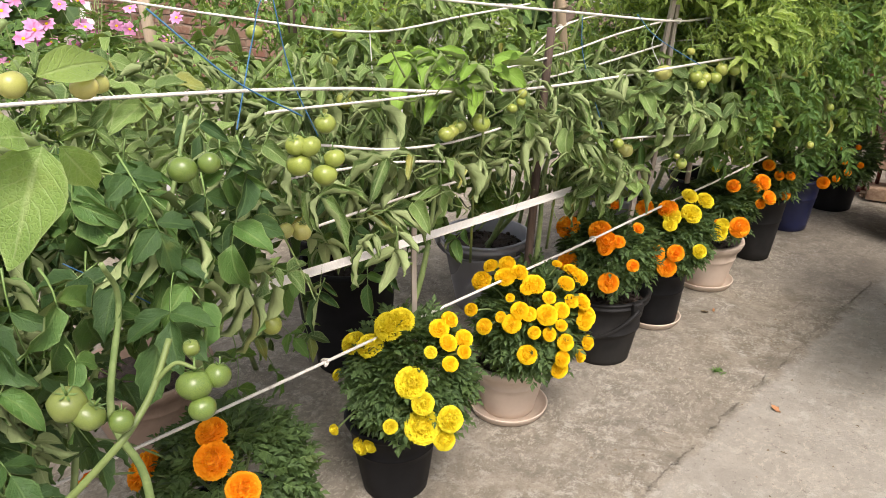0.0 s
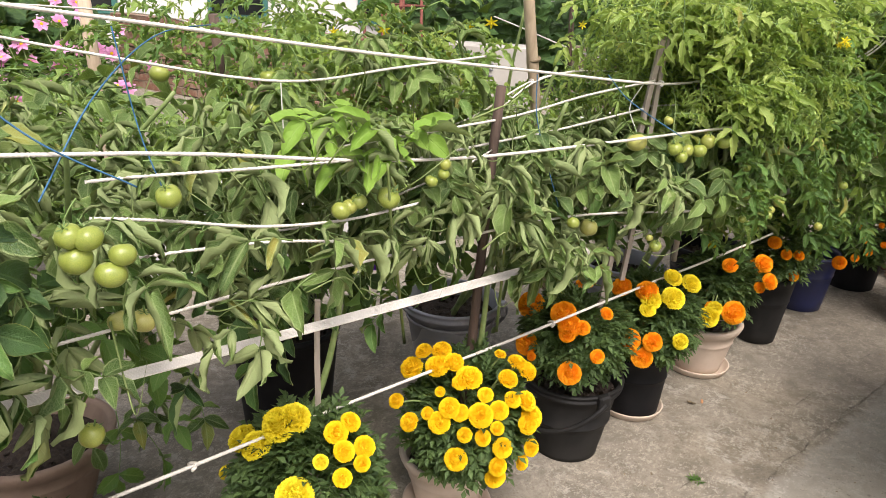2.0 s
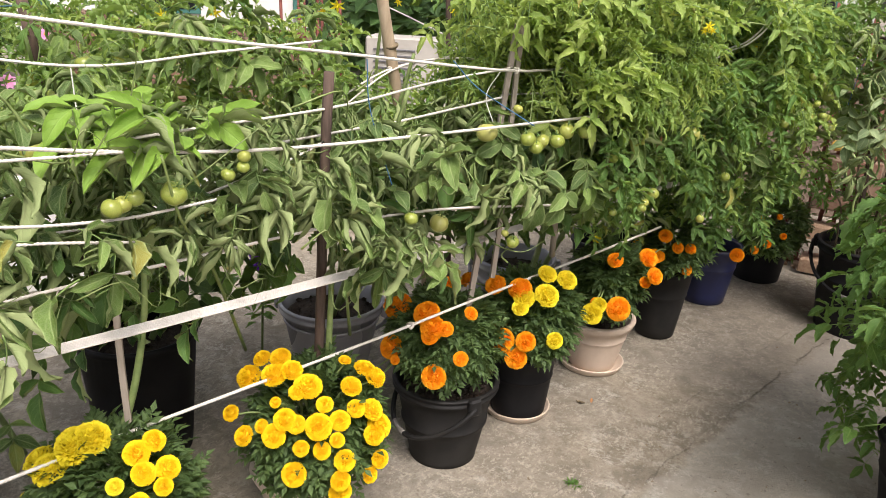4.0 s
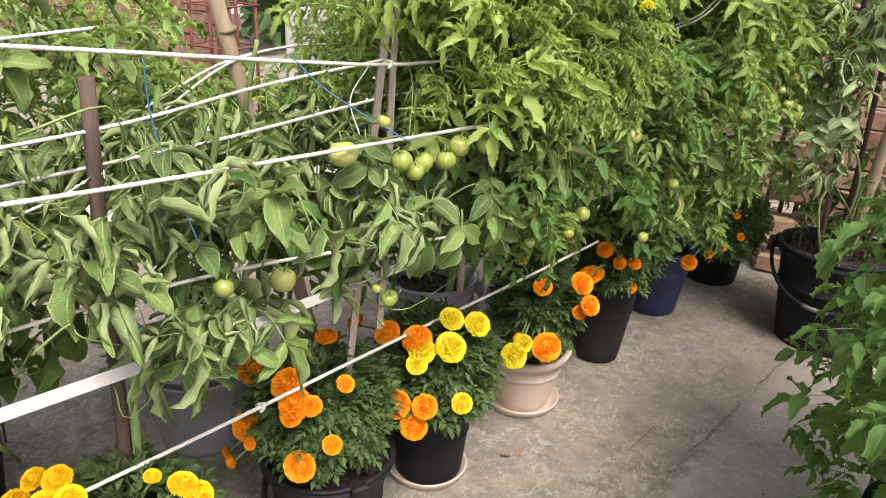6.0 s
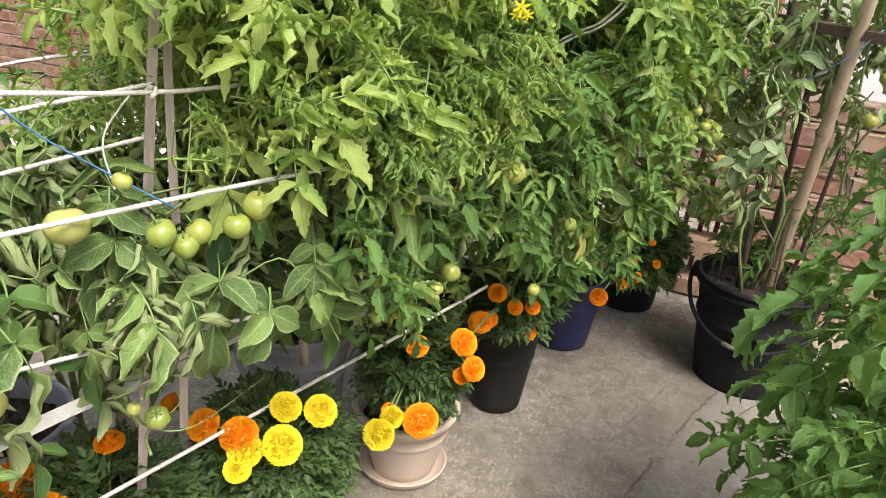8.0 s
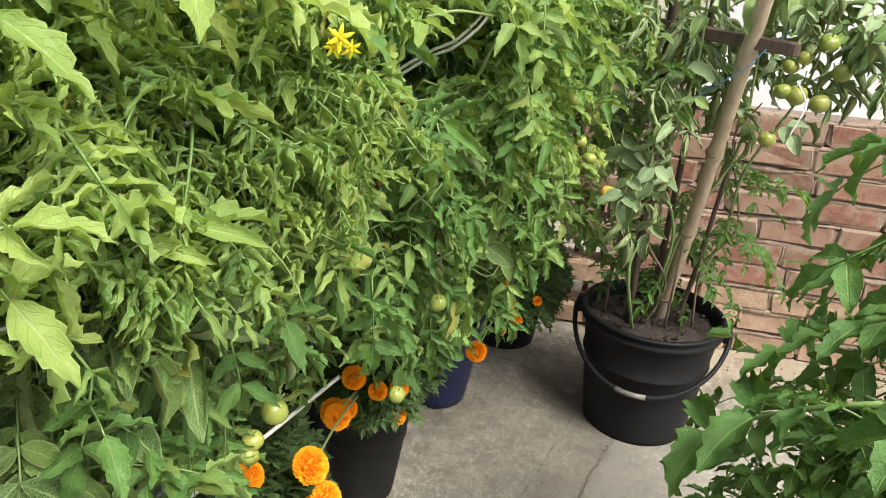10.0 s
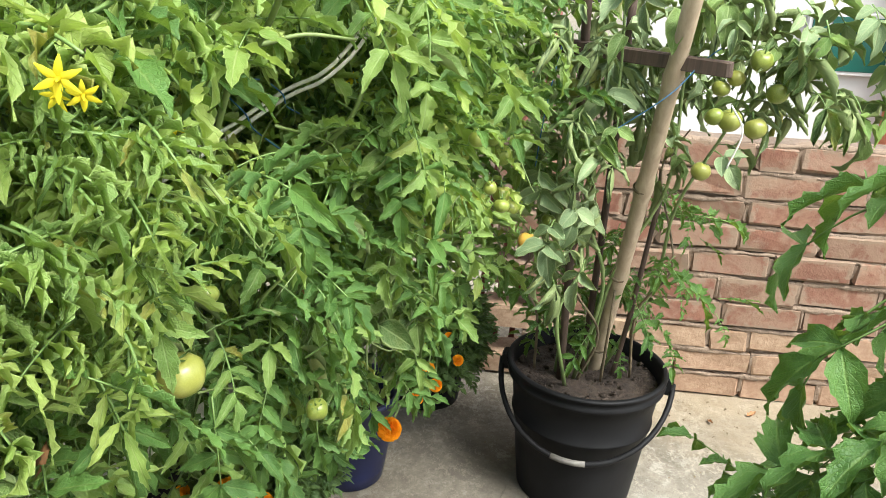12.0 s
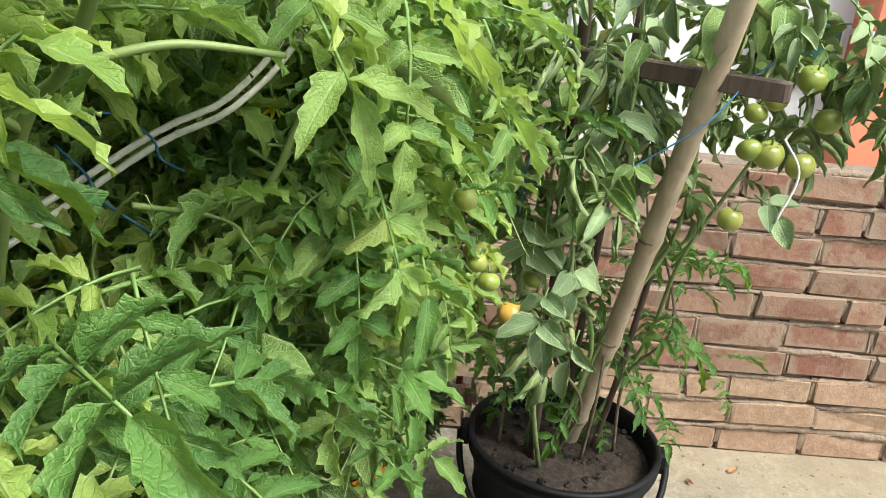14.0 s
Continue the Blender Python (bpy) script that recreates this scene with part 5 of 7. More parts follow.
marigold("bushy marigold with large orange blooms in a bucket", (-0.985, 2.12, 0.18), (-0.975, 2.09, 0.355), (0.13, 0.13, 0.115),
         [("petal_orange", [(-1.08, 2.02, 0.44, 0.036), (-0.97, 1.98, 0.46, 0.033), (-0.94, 1.96, 0.44, 0.03), (-0.91, 1.97, 0.44, 0.02), (-0.94, 1.95, 0.42, 0.021), (-1.05, 1.95, 0.36, 0.03), (-0.92, 1.94, 0.32, 0.03), (-0.86, 1.96, 0.38, 0.018), (-0.87, 2.02, 0.47, 0.017),
                            (-1.02, 1.93, 0.34, 0.012), (-1.12, 1.97, 0.26, 0.012), (-1.08, 1.94, 0.27, 0.014), (-0.97, 2.10, 0.50, 0.022)])], 608, 34, (0.13, 0.225))
marigold("bushy marigold with orange and lemon yellow blooms", (-0.91, 2.425, 0.16), (-0.86, 2.34, 0.345), (0.12, 0.135, 0.125),
         [("petal_orange", [(-0.85, 2.23, 0.47, 0.031), (-0.92, 2.23, 0.46, 0.028), (-0.86, 2.17, 0.34, 0.031), (-0.80, 2.18, 0.35, 0.026), (-0.82, 2.17, 0.30, 0.029), (-1.03, 2.28, 0.43, 0.022)]),
          ("petal_lemon", [(-0.80, 2.29, 0.50, 0.026), (-0.76, 2.33, 0.48, 0.028), (-0.78, 2.25, 0.46, 0.032), (-0.83, 2.22, 0.45, 0.028), (-0.83, 2.20, 0.43, 0.022), (-0.74, 2.23, 0.35, 0.022)])], 608, 35, (0.098, 0.2))
marigold("marigold with orange and yellow blooms in a beige pot", (-0.825, 2.815, 0.15), (-0.785, 2.75, 0.335), (0.105, 0.115, 0.12),
         [("petal_orange", [(-0.688, 2.576, 0.321, 0.036), (-0.65, 2.683, 0.458, 0.029), (-0.622, 2.675, 0.409, 0.026), (-0.76, 2.58, 0.32, 0.017), (-0.74, 2.65, 0.44, 0.024), (-0.65, 2.68, 0.38, 0.018)]),
          ("petal_lemon", [(-0.745, 2.50, 0.32, 0.031), (-0.74, 2.55, 0.33, 0.023), (-0.81, 2.68, 0.48, 0.014)])], 494, 36, (0.118, 0.18))
marigold("marigold with small orange blooms in a black pot", (-0.72, 3.18, 0.21), (-0.685, 3.11, 0.36), (0.11, 0.12, 0.12),
         [("petal_orange", [(-0.653, 2.697, 0.453, 0.012), (-0.72, 2.96, 0.35, 0.028), (-0.69, 2.90, 0.385, 0.025), (-0.675, 2.946, 0.447, 0.023), (-0.638, 2.979, 0.403, 0.019), (-0.604, 3.009, 0.399, 0.019), (-0.61, 3.034, 0.313, 0.019), (-0.79, 3.02, 0.37, 0.018), (-0.69, 2.95, 0.37, 0.02)])], 418, 37, (0.108, 0.26))
marigold("sprawling marigold with small orange blooms", (-0.51, 4.01, 0.2), (-0.47, 3.85, 0.28), (0.14, 0.2, 0.15),
         [("petal_orange", [(-0.516, 3.385, 0.284, 0.026), (-0.48, 3.56, 0.26, 0.016), (-0.44, 3.57, 0.29, 0.016), (-0.46, 3.56, 0.34, 0.015), (-0.48, 3.58, 0.38, 0.013), (-0.42, 3.62, 0.39, 0.012), (-0.40, 3.68, 0.3, 0.014)])], 456, 38, (0.25, 0.1))


# ---- tomato plants ----
def tomato_plant(label, at):
    return thing("tomato_plant", label, "tomato plant", "tomato plants on the terrace", at)


def twigs(plant, rng, n, yr, dr, zr, r0=0.0019, length=(0.06, 0.16)):
    """Bare side stalks showing between the leaves."""
    for _ in range(n):
        y = rng.uniform(*yr)
        a = Vector((row_x(y) - rng.uniform(*dr), y, rng.uniform(*zr)))
        L = rng.uniform(*length)
        d = Vector((rng.uniform(-0.4, 0.8), rng.uniform(-1, 1), rng.uniform(-0.5, 0.7))).normalized()
        j = [Vector((rng.uniform(-0.2, 0.2), rng.uniform(-0.2, 0.2), rng.uniform(-0.25, 0.25))) * L * 1.4 for _ in range(3)]
        P = smooth_path([a, a + d * L * 0.35 + j[0], a + d * L * 0.7 + j[1], a + d * L + j[2]], 14)
        q = r0 * rng.uniform(0.6, 1.3)
        g = tube([v - plant.location for v in P], [q * (1 - 0.93 * i / (len(P) - 1)) for i in range(len(P))], 5)
        link_mesh("side_stalk", *g[:2], M["shoot"], plant, g[2], g[3])


def shoot(plant, pts, r0, r1):
    """One thick green shoot through given places."""
    P = smooth_path(pts, 20)
    g = tube([v - plant.location for v in P], [0.6 * (r0 + (r1 - r0) * i / (len(P) - 1)) for i in range(len(P))], 8)
    link_mesh("shoot", *g[:2], M["shoot"], plant, g[2], g[3])


ROLL, BRIGHT, FINE, DEEP, FRESH = ("roll", "leaf_roll"), ("pinnate", "leaf_bright"), ("fine", "leaf_top"), ("pinnate", "leaf_deep"), ("lobed", "leaf_fresh")
PLAINR = ("plain", "leaf_roll")
TOP = ("pinnate", "leaf_top")

LIME_GAP = [(-1.09, 1.36, 0.96), (-1.12, 1.30, 0.95), (-1.06, 1.42, 0.97), (-1.15, 1.33, 0.97), (-1.12, 1.40, 0.98), (-1.05, 1.36, 0.93), (-1.09, 1.29, 0.93)]
POLE_GAP = [(-1.157, 2.06, 1.13), (-1.157, 2.09, 1.03), (-1.157, 2.12, 0.93), (-0.87, 2.14, 1.05), (-0.88, 2.13, 0.98)]

# the plant beside the start of the walk
r = random.Random(101)
tp = tomato_plant("dark green tomato plant with drooping broad leaves and green fruit", (-1.30, 0.45, 0.2))
FR0 = [(-0.839, 0.463, 0.828, 0.0165), (-0.828, 0.481, 0.832, 0.012), (-0.828, 0.459, 0.809, 0.0125), (-0.901, 0.379, 0.835, 0.0165), (-0.888, 0.388, 0.823, 0.0145), (-0.87, 0.405, 0.813, 0.011), (-0.85, 0.474, 0.858, 0.008), (-1.015, 0.63, 0.964, 0.0165), (-0.998, 0.655, 0.968, 0.013)]
FR1 = [(-0.788, 0.372, 1.116, 0.009), (-0.80, 0.39, 1.115, 0.008), (-0.81, 0.338, 1.121, 0.009), (-0.83, 0.33, 1.10, 0.009)]
stems(tp, r, [(-1.30, 0.45, 0.2), (-1.28, 0.48, 0.2), (-1.0, 0.5, 0.5)], [(-1.15, 0.5, 1.05), (-1.1, 0.72, 1.0), (-1.0, 0.5, 0.9)], 0.006)
shoot(tp, [(-1.2, 0.42, 0.5), (-0.95, 0.36, 0.70), (-0.88, 0.395, 0.780), (-0.876, 0.426, 0.802), (-0.876, 0.449, 0.825), (-0.88, 0.475, 0.859)], 0.0065, 0.005)
shoot(tp, [(-0.877, 0.45, 0.826), (-0.86, 0.462, 0.845), (-0.84, 0.468, 0.842)], 0.004, 0.003)
# the dark leaf colours here carry the shade this plant stands in
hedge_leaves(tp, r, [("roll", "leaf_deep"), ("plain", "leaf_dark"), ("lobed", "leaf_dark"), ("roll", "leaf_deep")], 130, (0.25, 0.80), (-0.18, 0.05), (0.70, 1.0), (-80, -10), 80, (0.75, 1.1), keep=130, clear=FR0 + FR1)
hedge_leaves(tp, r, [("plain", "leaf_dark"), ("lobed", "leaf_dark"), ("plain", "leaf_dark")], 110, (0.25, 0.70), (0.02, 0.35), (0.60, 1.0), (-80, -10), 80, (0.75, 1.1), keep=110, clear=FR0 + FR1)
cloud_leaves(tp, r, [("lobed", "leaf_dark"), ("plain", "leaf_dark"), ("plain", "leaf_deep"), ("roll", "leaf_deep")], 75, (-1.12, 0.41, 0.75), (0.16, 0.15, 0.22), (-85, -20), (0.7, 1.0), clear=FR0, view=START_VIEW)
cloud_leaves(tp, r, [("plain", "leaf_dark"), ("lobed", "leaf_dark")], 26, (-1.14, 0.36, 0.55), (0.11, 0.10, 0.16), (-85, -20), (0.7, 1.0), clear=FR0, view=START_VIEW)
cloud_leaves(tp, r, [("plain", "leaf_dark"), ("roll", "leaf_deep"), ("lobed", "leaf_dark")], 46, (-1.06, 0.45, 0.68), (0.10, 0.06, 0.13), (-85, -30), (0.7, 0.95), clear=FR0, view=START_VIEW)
tomatoes(tp, r, FR0, "fruit_deep")
twigs(tp, r, 20, (0.3, 0.8), (-0.15, 0.15), (0.6, 0.95), 0.002)
# its top shoot hangs close to the lens at first
for a, b, w in (((-0.757, 0.317, 1.094), (-0.752, 0.278, 1.030), 0.054), ((-0.77, 0.33, 1.13), (-0.80, 0.41, 1.135), 0.026), ((-0.76, 0.31, 1.10), (-0.745, 0.27, 1.11), 0.03), ((-0.76, 0.33, 1.09), (-0.77, 0.36, 1.05), 0.024)):
    a, b = Vector(a), Vector(b)
    g = moved(leaflet(r, (b - a).length, w, n=9, cols=7, k=0.5, fold=0.12, droop=0.3, wave=0.04, quilt=0.03), aim(a, b - a, (0.75, -0.45, 0.45)))
    link_mesh("leaf", g[0] - np.array(tp.location), g[1], M["leaf_bright"], tp, g[2], g[3])
tomatoes(tp, r, FR1, "fruit_pale")
stems(tp, r, [(-1.15, 0.5, 1.0)], [(-0.79, 0.33, 1.16)], 0.005)

r = random.Random(102)
tp = tomato_plant("tomato plant with rolled leaves in a terracotta pot", (-1.90, 1.18, 0.15))
FR0 = [(-0.988, 0.795, 0.934, 0.0165), (-0.962, 0.815, 0.918, 0.0165), (-0.975, 0.803, 0.957, 0.015), (-0.953, 0.825, 0.939, 0.014), (-0.987, 0.79, 0.960, 0.014), (-1.14, 0.87, 0.625, 0.017), (-1.103, 0.993, 0.935, 0.017)]
FR1 = [(-1.16, 0.94, 0.761, 0.016), (-1.15, 0.97, 0.753, 0.018)]
stems(tp, r, [(-1.90, 1.18, 0.15), (-1.88, 1.20, 0.15)], [(-1.25, 0.95, 1.0), (-1.35, 1.2, 1.02)], 0.008)
hedge_leaves(tp, r, [ROLL, ROLL, ROLL, PLAINR], 150, (0.72, 1.22), (-0.08, 0.45), (0.74, 1.0), (-80, 40), 150, (0.65, 1.05), keep=150, clear=FR0 + FR1)
hedge_leaves(tp, r, [("plain", "leaf_roll"), ("lobed", "leaf_deep")], 18, (0.95, 1.3), (0.4, 0.62), (0.36, 0.6), (-60, 0), 90, (0.7, 1.0), keep=18, clear=FR0 + FR1)
tomatoes(tp, r, FR0)
tomatoes(tp, r, FR1, "fruit_pale")
twigs(tp, r, 30, (0.75, 1.25), (-0.02, 0.3), (0.68, 0.95), 0.0016)

r = random.Random(103)
tp = tomato_plant("tomato plant with pale rolled leaves tied to ropes", (-1.63, 1.70, 0.3))
FR0 = [(-1.023, 1.235, 0.876, 0.015), (-1.013, 1.265, 0.886, 0.013), (-0.996, 1.317, 0.884, 0.019), (-1.018, 1.249, 0.88, 0.012), (-0.97, 1.397, 0.90, 0.011), (-0.961, 1.422, 0.925, 0.01), (-0.962, 1.42, 0.909, 0.01), (-1.45, 1.45, 0.95, 0.02), (-1.5, 1.55, 1.0, 0.018), (-1.3, 1.3, 0.9, 0.018)]
stems(tp, r, [(-1.63, 1.70, 0.3), (-1.61, 1.72, 0.3), (-1.18, 1.28, 0.16)], [(-1.1, 1.35, 1.0), (-1.3, 1.55, 1.02), (-1.1, 1.33, 0.8)], 0.009)
hedge_leaves(tp, r, [ROLL, ROLL, ROLL, PLAINR], 165, (1.12, 1.62), (0.0, 0.5), (0.76, 0.97), (-75, 25), 110, (0.65, 1.05), keep=165, clear=FR0 + LIME_GAP)
tomatoes(tp, r, FR0)
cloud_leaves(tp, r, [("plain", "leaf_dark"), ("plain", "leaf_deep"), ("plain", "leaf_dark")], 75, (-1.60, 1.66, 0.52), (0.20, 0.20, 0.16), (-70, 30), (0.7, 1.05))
twigs(tp, r, 40, (1.12, 1.62), (0.0, 0.3), (0.68, 1.0))
shoot(tp, [(-1.18, 1.62, 0.45), (-1.08, 1.45, 0.72), (-1.0, 1.33, 0.84), (-0.97, 1.28, 0.95)], 0.006, 0.003)

r = random.Random(104)
tp = tomato_plant("tomato plant with long curled leaves in a grey bucket", (-1.465, 2.255, 0.21))
FR0 = [(-0.859, 1.731, 0.77, 0.013), (-0.772, 1.994, 0.67, 0.014), (-0.78, 1.97, 0.694, 0.008)]
FR1 = [(-0.887, 1.881, 0.717, 0.02)]
FR2 = [(-0.832, 1.959, 0.899, 0.022)]
stems(tp, r, [(-1.465, 2.255, 0.21), (-1.45, 2.24, 0.21), (-1.10, 1.70, 0.13)], [(-0.95, 1.85, 0.98), (-1.1, 2.1, 1.02), (-0.98, 1.72, 0.85)], 0.009)
hedge_leaves(tp, r, [ROLL, ROLL, ROLL, PLAINR], 150, (1.58, 2.08), (0.0, 0.5), (0.78, 0.96), (-55, 30), 110, (0.65, 1.0), keep=150, clear=FR0 + FR1 + FR2 + POLE_GAP)
hedge_leaves(tp, r, [ROLL], 28, (1.64, 1.86), (-0.02, 0.1), (0.71, 0.80), (-70, 10), 110, (0.65, 0.95), keep=28, clear=FR0 + FR1 + FR2 + POLE_GAP)
cloud_leaves(tp, r, [ROLL, ROLL, PLAINR], 34, (-0.90, 1.80, 0.73), (0.10, 0.13, 0.06), (-85, -10), (0.75, 1.05), clear=FR0 + FR1, view=VIEW)
tomatoes(tp, r, FR0)
tomatoes(tp, r, FR1, "fruit_pale")
tomatoes(tp, r, FR2, "fruit_pale")
twigs(tp, r, 44, (1.58, 2.1), (-0.01, 0.3), (0.62, 0.98))
shoot(tp, [(-1.05, 1.80, 0.45), (-0.98, 1.68, 0.70), (-0.95, 1.60, 0.80), (-0.97, 1.52, 0.88)], 0.006, 0.003)

r = random.Random(105)
tp = tomato_plant("tomato plant with hanging broad leaves in a grey bucket", (-1.08, 2.83, 0.25))
FR0 = [(-0.766, 2.015, 0.887, 0.016), (-0.757, 2.04, 0.866, 0.014), (-0.752, 2.056, 0.878, 0.015), (-0.728, 2.128, 0.891, 0.017), (-0.777, 1.981, 0.95, 0.01), (-0.628, 2.431, 0.668, 0.012), (-0.665, 2.318, 0.677, 0.01), (-0.708, 2.188, 0.884, 0.017), (-0.737, 2.101, 0.873, 0.016), (-0.615, 2.471, 0.699, 0.015), (-0.626, 2.439, 0.681, 0.012), (-0.666, 2.317, 0.738, 0.012), (-0.673, 2.296, 0.811, 0.012)]
stems(tp, r, [(-1.08, 2.83, 0.25), (-1.06, 2.8, 0.25), (-1.05, 2.84, 0.25)], [(-0.8, 2.3, 1.0), (-0.85, 2.5, 1.05), (-0.75, 2.6, 0.95)], 0.009)
hedge_leaves(tp, r, [ROLL, PLAINR, ROLL], 120, (2.0, 2.5), (0.0, 0.45), (0.74, 0.95), (-85, -15), 70, (0.85, 1.2), keep=120, clear=FR0)
tomatoes(tp, r, FR0)
twigs(tp, r, 34, (2.05, 2.5), (-0.01, 0.3), (0.62, 0.98))

r = random.Random(120)
tp = tomato_plant("sprawling tomato plants filling the back row", (-1.85, 1.75, 0.0))
FR0 = [(-1.55, 1.32, 1.02, 0.019)]
stems(tp, r, [(-1.85, 1.75, 0.0), (-1.85, 1.5, 0.0), (-1.9, 1.3, 0.0)], [(-1.6, 1.5, 1.05), (-1.65, 1.2, 1.0), (-1.75, 0.9, 1.0)], 0.008)
hedge_leaves(tp, r, [ROLL, PLAINR, BRIGHT], 215, (1.48, 2.0), (0.42, 0.95), (0.74, 1.10), (-60, 30), 110, (0.7, 1.05), keep=70, clear=FR0 + LIME_GAP)
hedge_leaves(tp, r, [ROLL, PLAINR, BRIGHT], 115, (1.2, 1.5), (0.42, 0.95), (0.74, 1.01), (-60, 30), 110, (0.7, 1.05), keep=40, clear=FR0 + LIME_GAP)
hedge_leaves(tp, r, [BRIGHT, FINE, DEEP], 130, (1.48, 1.95), (0.55, 1.1), (0.98, 1.17), (-40, 40), 150, (0.75, 1.05), keep=0, clear=POLE_GAP)
hedge_leaves(tp, r, [ROLL, PLAINR, BRIGHT], 110, (0.8, 1.3), (0.42, 0.95), (0.74, 1.02), (-60, 30), 110, (0.7, 1.05), keep=40, clear=FR0 + LIME_GAP)
tomatoes(tp, r, FR0)

# lower leaves inside the row, their shade put into the dark colour
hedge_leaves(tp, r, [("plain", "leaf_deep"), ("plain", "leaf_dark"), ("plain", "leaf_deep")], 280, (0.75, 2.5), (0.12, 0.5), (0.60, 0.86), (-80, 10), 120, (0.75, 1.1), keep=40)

# behind them a row with finer, brighter leaves
r = random.Random(106)
tp = tomato_plant("tall bright green tomato plant behind the roped row", (-1.55, 2.55, 0.0))
stems(tp, r, [(-1.55, 2.55, 0.0), (-1.5, 2.5, 0.0), (-1.5, 2.6, 0.0)], [(-1.3, 1.95, 1.12), (-1.25, 2.2, 1.15), (-1.15, 2.5, 1.2)], 0.008)
hedge_leaves(tp, r, [BRIGHT, FINE, TOP], 420, (1.5, 2.5), (0.46, 0.9), (0.74, 1.11), (-45, 40), 100, (0.75, 1.1), keep=40, clear=POLE_GAP)
# inner leaves behind, some darkened in colour for the shade of the depth
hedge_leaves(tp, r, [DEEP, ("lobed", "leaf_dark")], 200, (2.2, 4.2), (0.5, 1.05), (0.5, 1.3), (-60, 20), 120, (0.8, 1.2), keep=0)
for q in ((-1.32, 2.05, 1.1), (-1.28, 2.3, 1.12), (-1.4, 1.9, 1.08), (-1.2, 2.45, 1.1), (-1.45, 1.7, 1.09)):
    yellow_blossom(tp, r, q, 0.014)
yellow_blossom(tp, r, (-1.35, 1.75, 1.1))
yellow_blossom(tp, r, (-1.2, 1.95, 1.12))

r = random.Random(107)
tp = tomato_plant("dense bright green tomato plant with feathery tops", (-0.98, 3.35, 0.22))
FR0 = [(-0.575, 2.62, 0.832, 0.021), (-0.533, 3.015, 0.592, 0.014), (-0.506, 2.802, 0.694, 0.013), (-0.558, 2.645, 0.899, 0.01), (-0.537, 2.708, 0.588, 0.012)]
stems(tp, r, [(-0.98, 3.35, 0.22), (-0.96, 3.33, 0.22), (-1.0, 3.37, 0.22), (-0.97, 3.36, 0.22)], [(-0.62, 2.45, 1.12), (-0.65, 2.75, 1.2), (-0.8, 2.6, 1.2), (-0.6, 2.95, 1.1)], 0.009)
FINEB = ("fine", "leaf_bright")
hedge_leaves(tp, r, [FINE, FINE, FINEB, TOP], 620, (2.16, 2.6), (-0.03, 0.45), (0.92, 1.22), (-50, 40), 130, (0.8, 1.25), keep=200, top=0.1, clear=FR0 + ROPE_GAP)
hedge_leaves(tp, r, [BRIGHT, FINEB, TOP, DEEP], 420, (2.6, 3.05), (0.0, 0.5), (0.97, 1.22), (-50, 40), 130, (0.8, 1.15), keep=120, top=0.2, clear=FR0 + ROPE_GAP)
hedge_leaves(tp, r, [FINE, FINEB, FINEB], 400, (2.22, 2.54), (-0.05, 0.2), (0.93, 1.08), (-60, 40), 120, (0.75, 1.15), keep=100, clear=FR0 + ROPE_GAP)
# mostly deep green here, the shade lower down put into the colour
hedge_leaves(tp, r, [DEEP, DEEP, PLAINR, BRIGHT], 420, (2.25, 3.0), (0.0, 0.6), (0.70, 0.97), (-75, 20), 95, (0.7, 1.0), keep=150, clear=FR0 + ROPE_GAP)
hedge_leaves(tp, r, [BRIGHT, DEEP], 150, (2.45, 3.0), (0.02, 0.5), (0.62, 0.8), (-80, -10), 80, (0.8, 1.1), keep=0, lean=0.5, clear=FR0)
tomatoes(tp, r, FR0)
hedge_leaves(tp, r, [TOP, FINE], 130, (2.02, 2.4), (-0.03, 0.3), (0.95, 1.2), (-50, 40), 100, (0.7, 1.0), keep=0, clear=FR0 + POLE_GAP)
hedge_leaves(tp, r, [DEEP, BRIGHT, DEEP, FINE], 180, (2.35, 3.4), (0.03, 0.3), (0.93, 1.15), (-50, 30), 120, (0.7, 1.05), keep=0, clear=ROPE_GAP)
hedge_leaves(tp, r, [BRIGHT, DEEP], 170, (2.1, 3.0), (0.35, 0.85), (0.65, 1.2), (-60, 20), 110, (0.8, 1.15), keep=0)
shoot(tp, [(-0.72, 2.95, 0.7), (-0.62, 2.80, 0.95), (-0.571, 2.756, 1.066), (-0.539, 2.736, 1.099), (-0.50, 2.69, 1.15), (-0.48, 2.66, 1.2)], 0.0065, 0.004)
shoot(tp, [(-0.539, 2.736, 1.099), (-0.501, 2.754, 1.109), (-0.46, 2.78, 1.105)], 0.0042, 0.0025)
shoot(tp, [(-0.571, 2.756, 1.066), (-0.572, 2.706, 1.093), (-0.59, 2.66, 1.11)], 0.004, 0.002)
shoot(tp, [(-0.62, 3.05, 0.8), (-0.56, 2.95, 0.94), (-0.503, 2.928, 0.995), (-0.475, 2.925, 1.06), (-0.454, 2.928, 1.108), (-0.44, 2.95, 1.15), (-0.42, 2.98, 1.19)], 0.0055, 0.0032)
shoot(tp, [(-0.454, 2.928, 1.108), (-0.43, 2.955, 1.098), (-0.401, 2.988, 1.078)], 0.0034, 0.002)
shoot(tp, [(-0.503, 2.928, 0.995), (-0.54, 2.935, 0.975), (-0.58, 2.94, 0.955)], 0.0034, 0.002)
shoot(tp, [(-0.80, 2.5, 0.7), (-0.76, 2.3, 0.95), (-0.74, 2.24, 1.05), (-0.75, 2.22, 1.16)], 0.006, 0.003)
hedge_leaves(tp, r, [BRIGHT, TOP, BRIGHT], 300, (2.95, 3.7), (0.16, 0.5), (0.78, 1.16), (-40, 40), 140, (0.7, 1.0), keep=0, clear=ROPE_GAP)
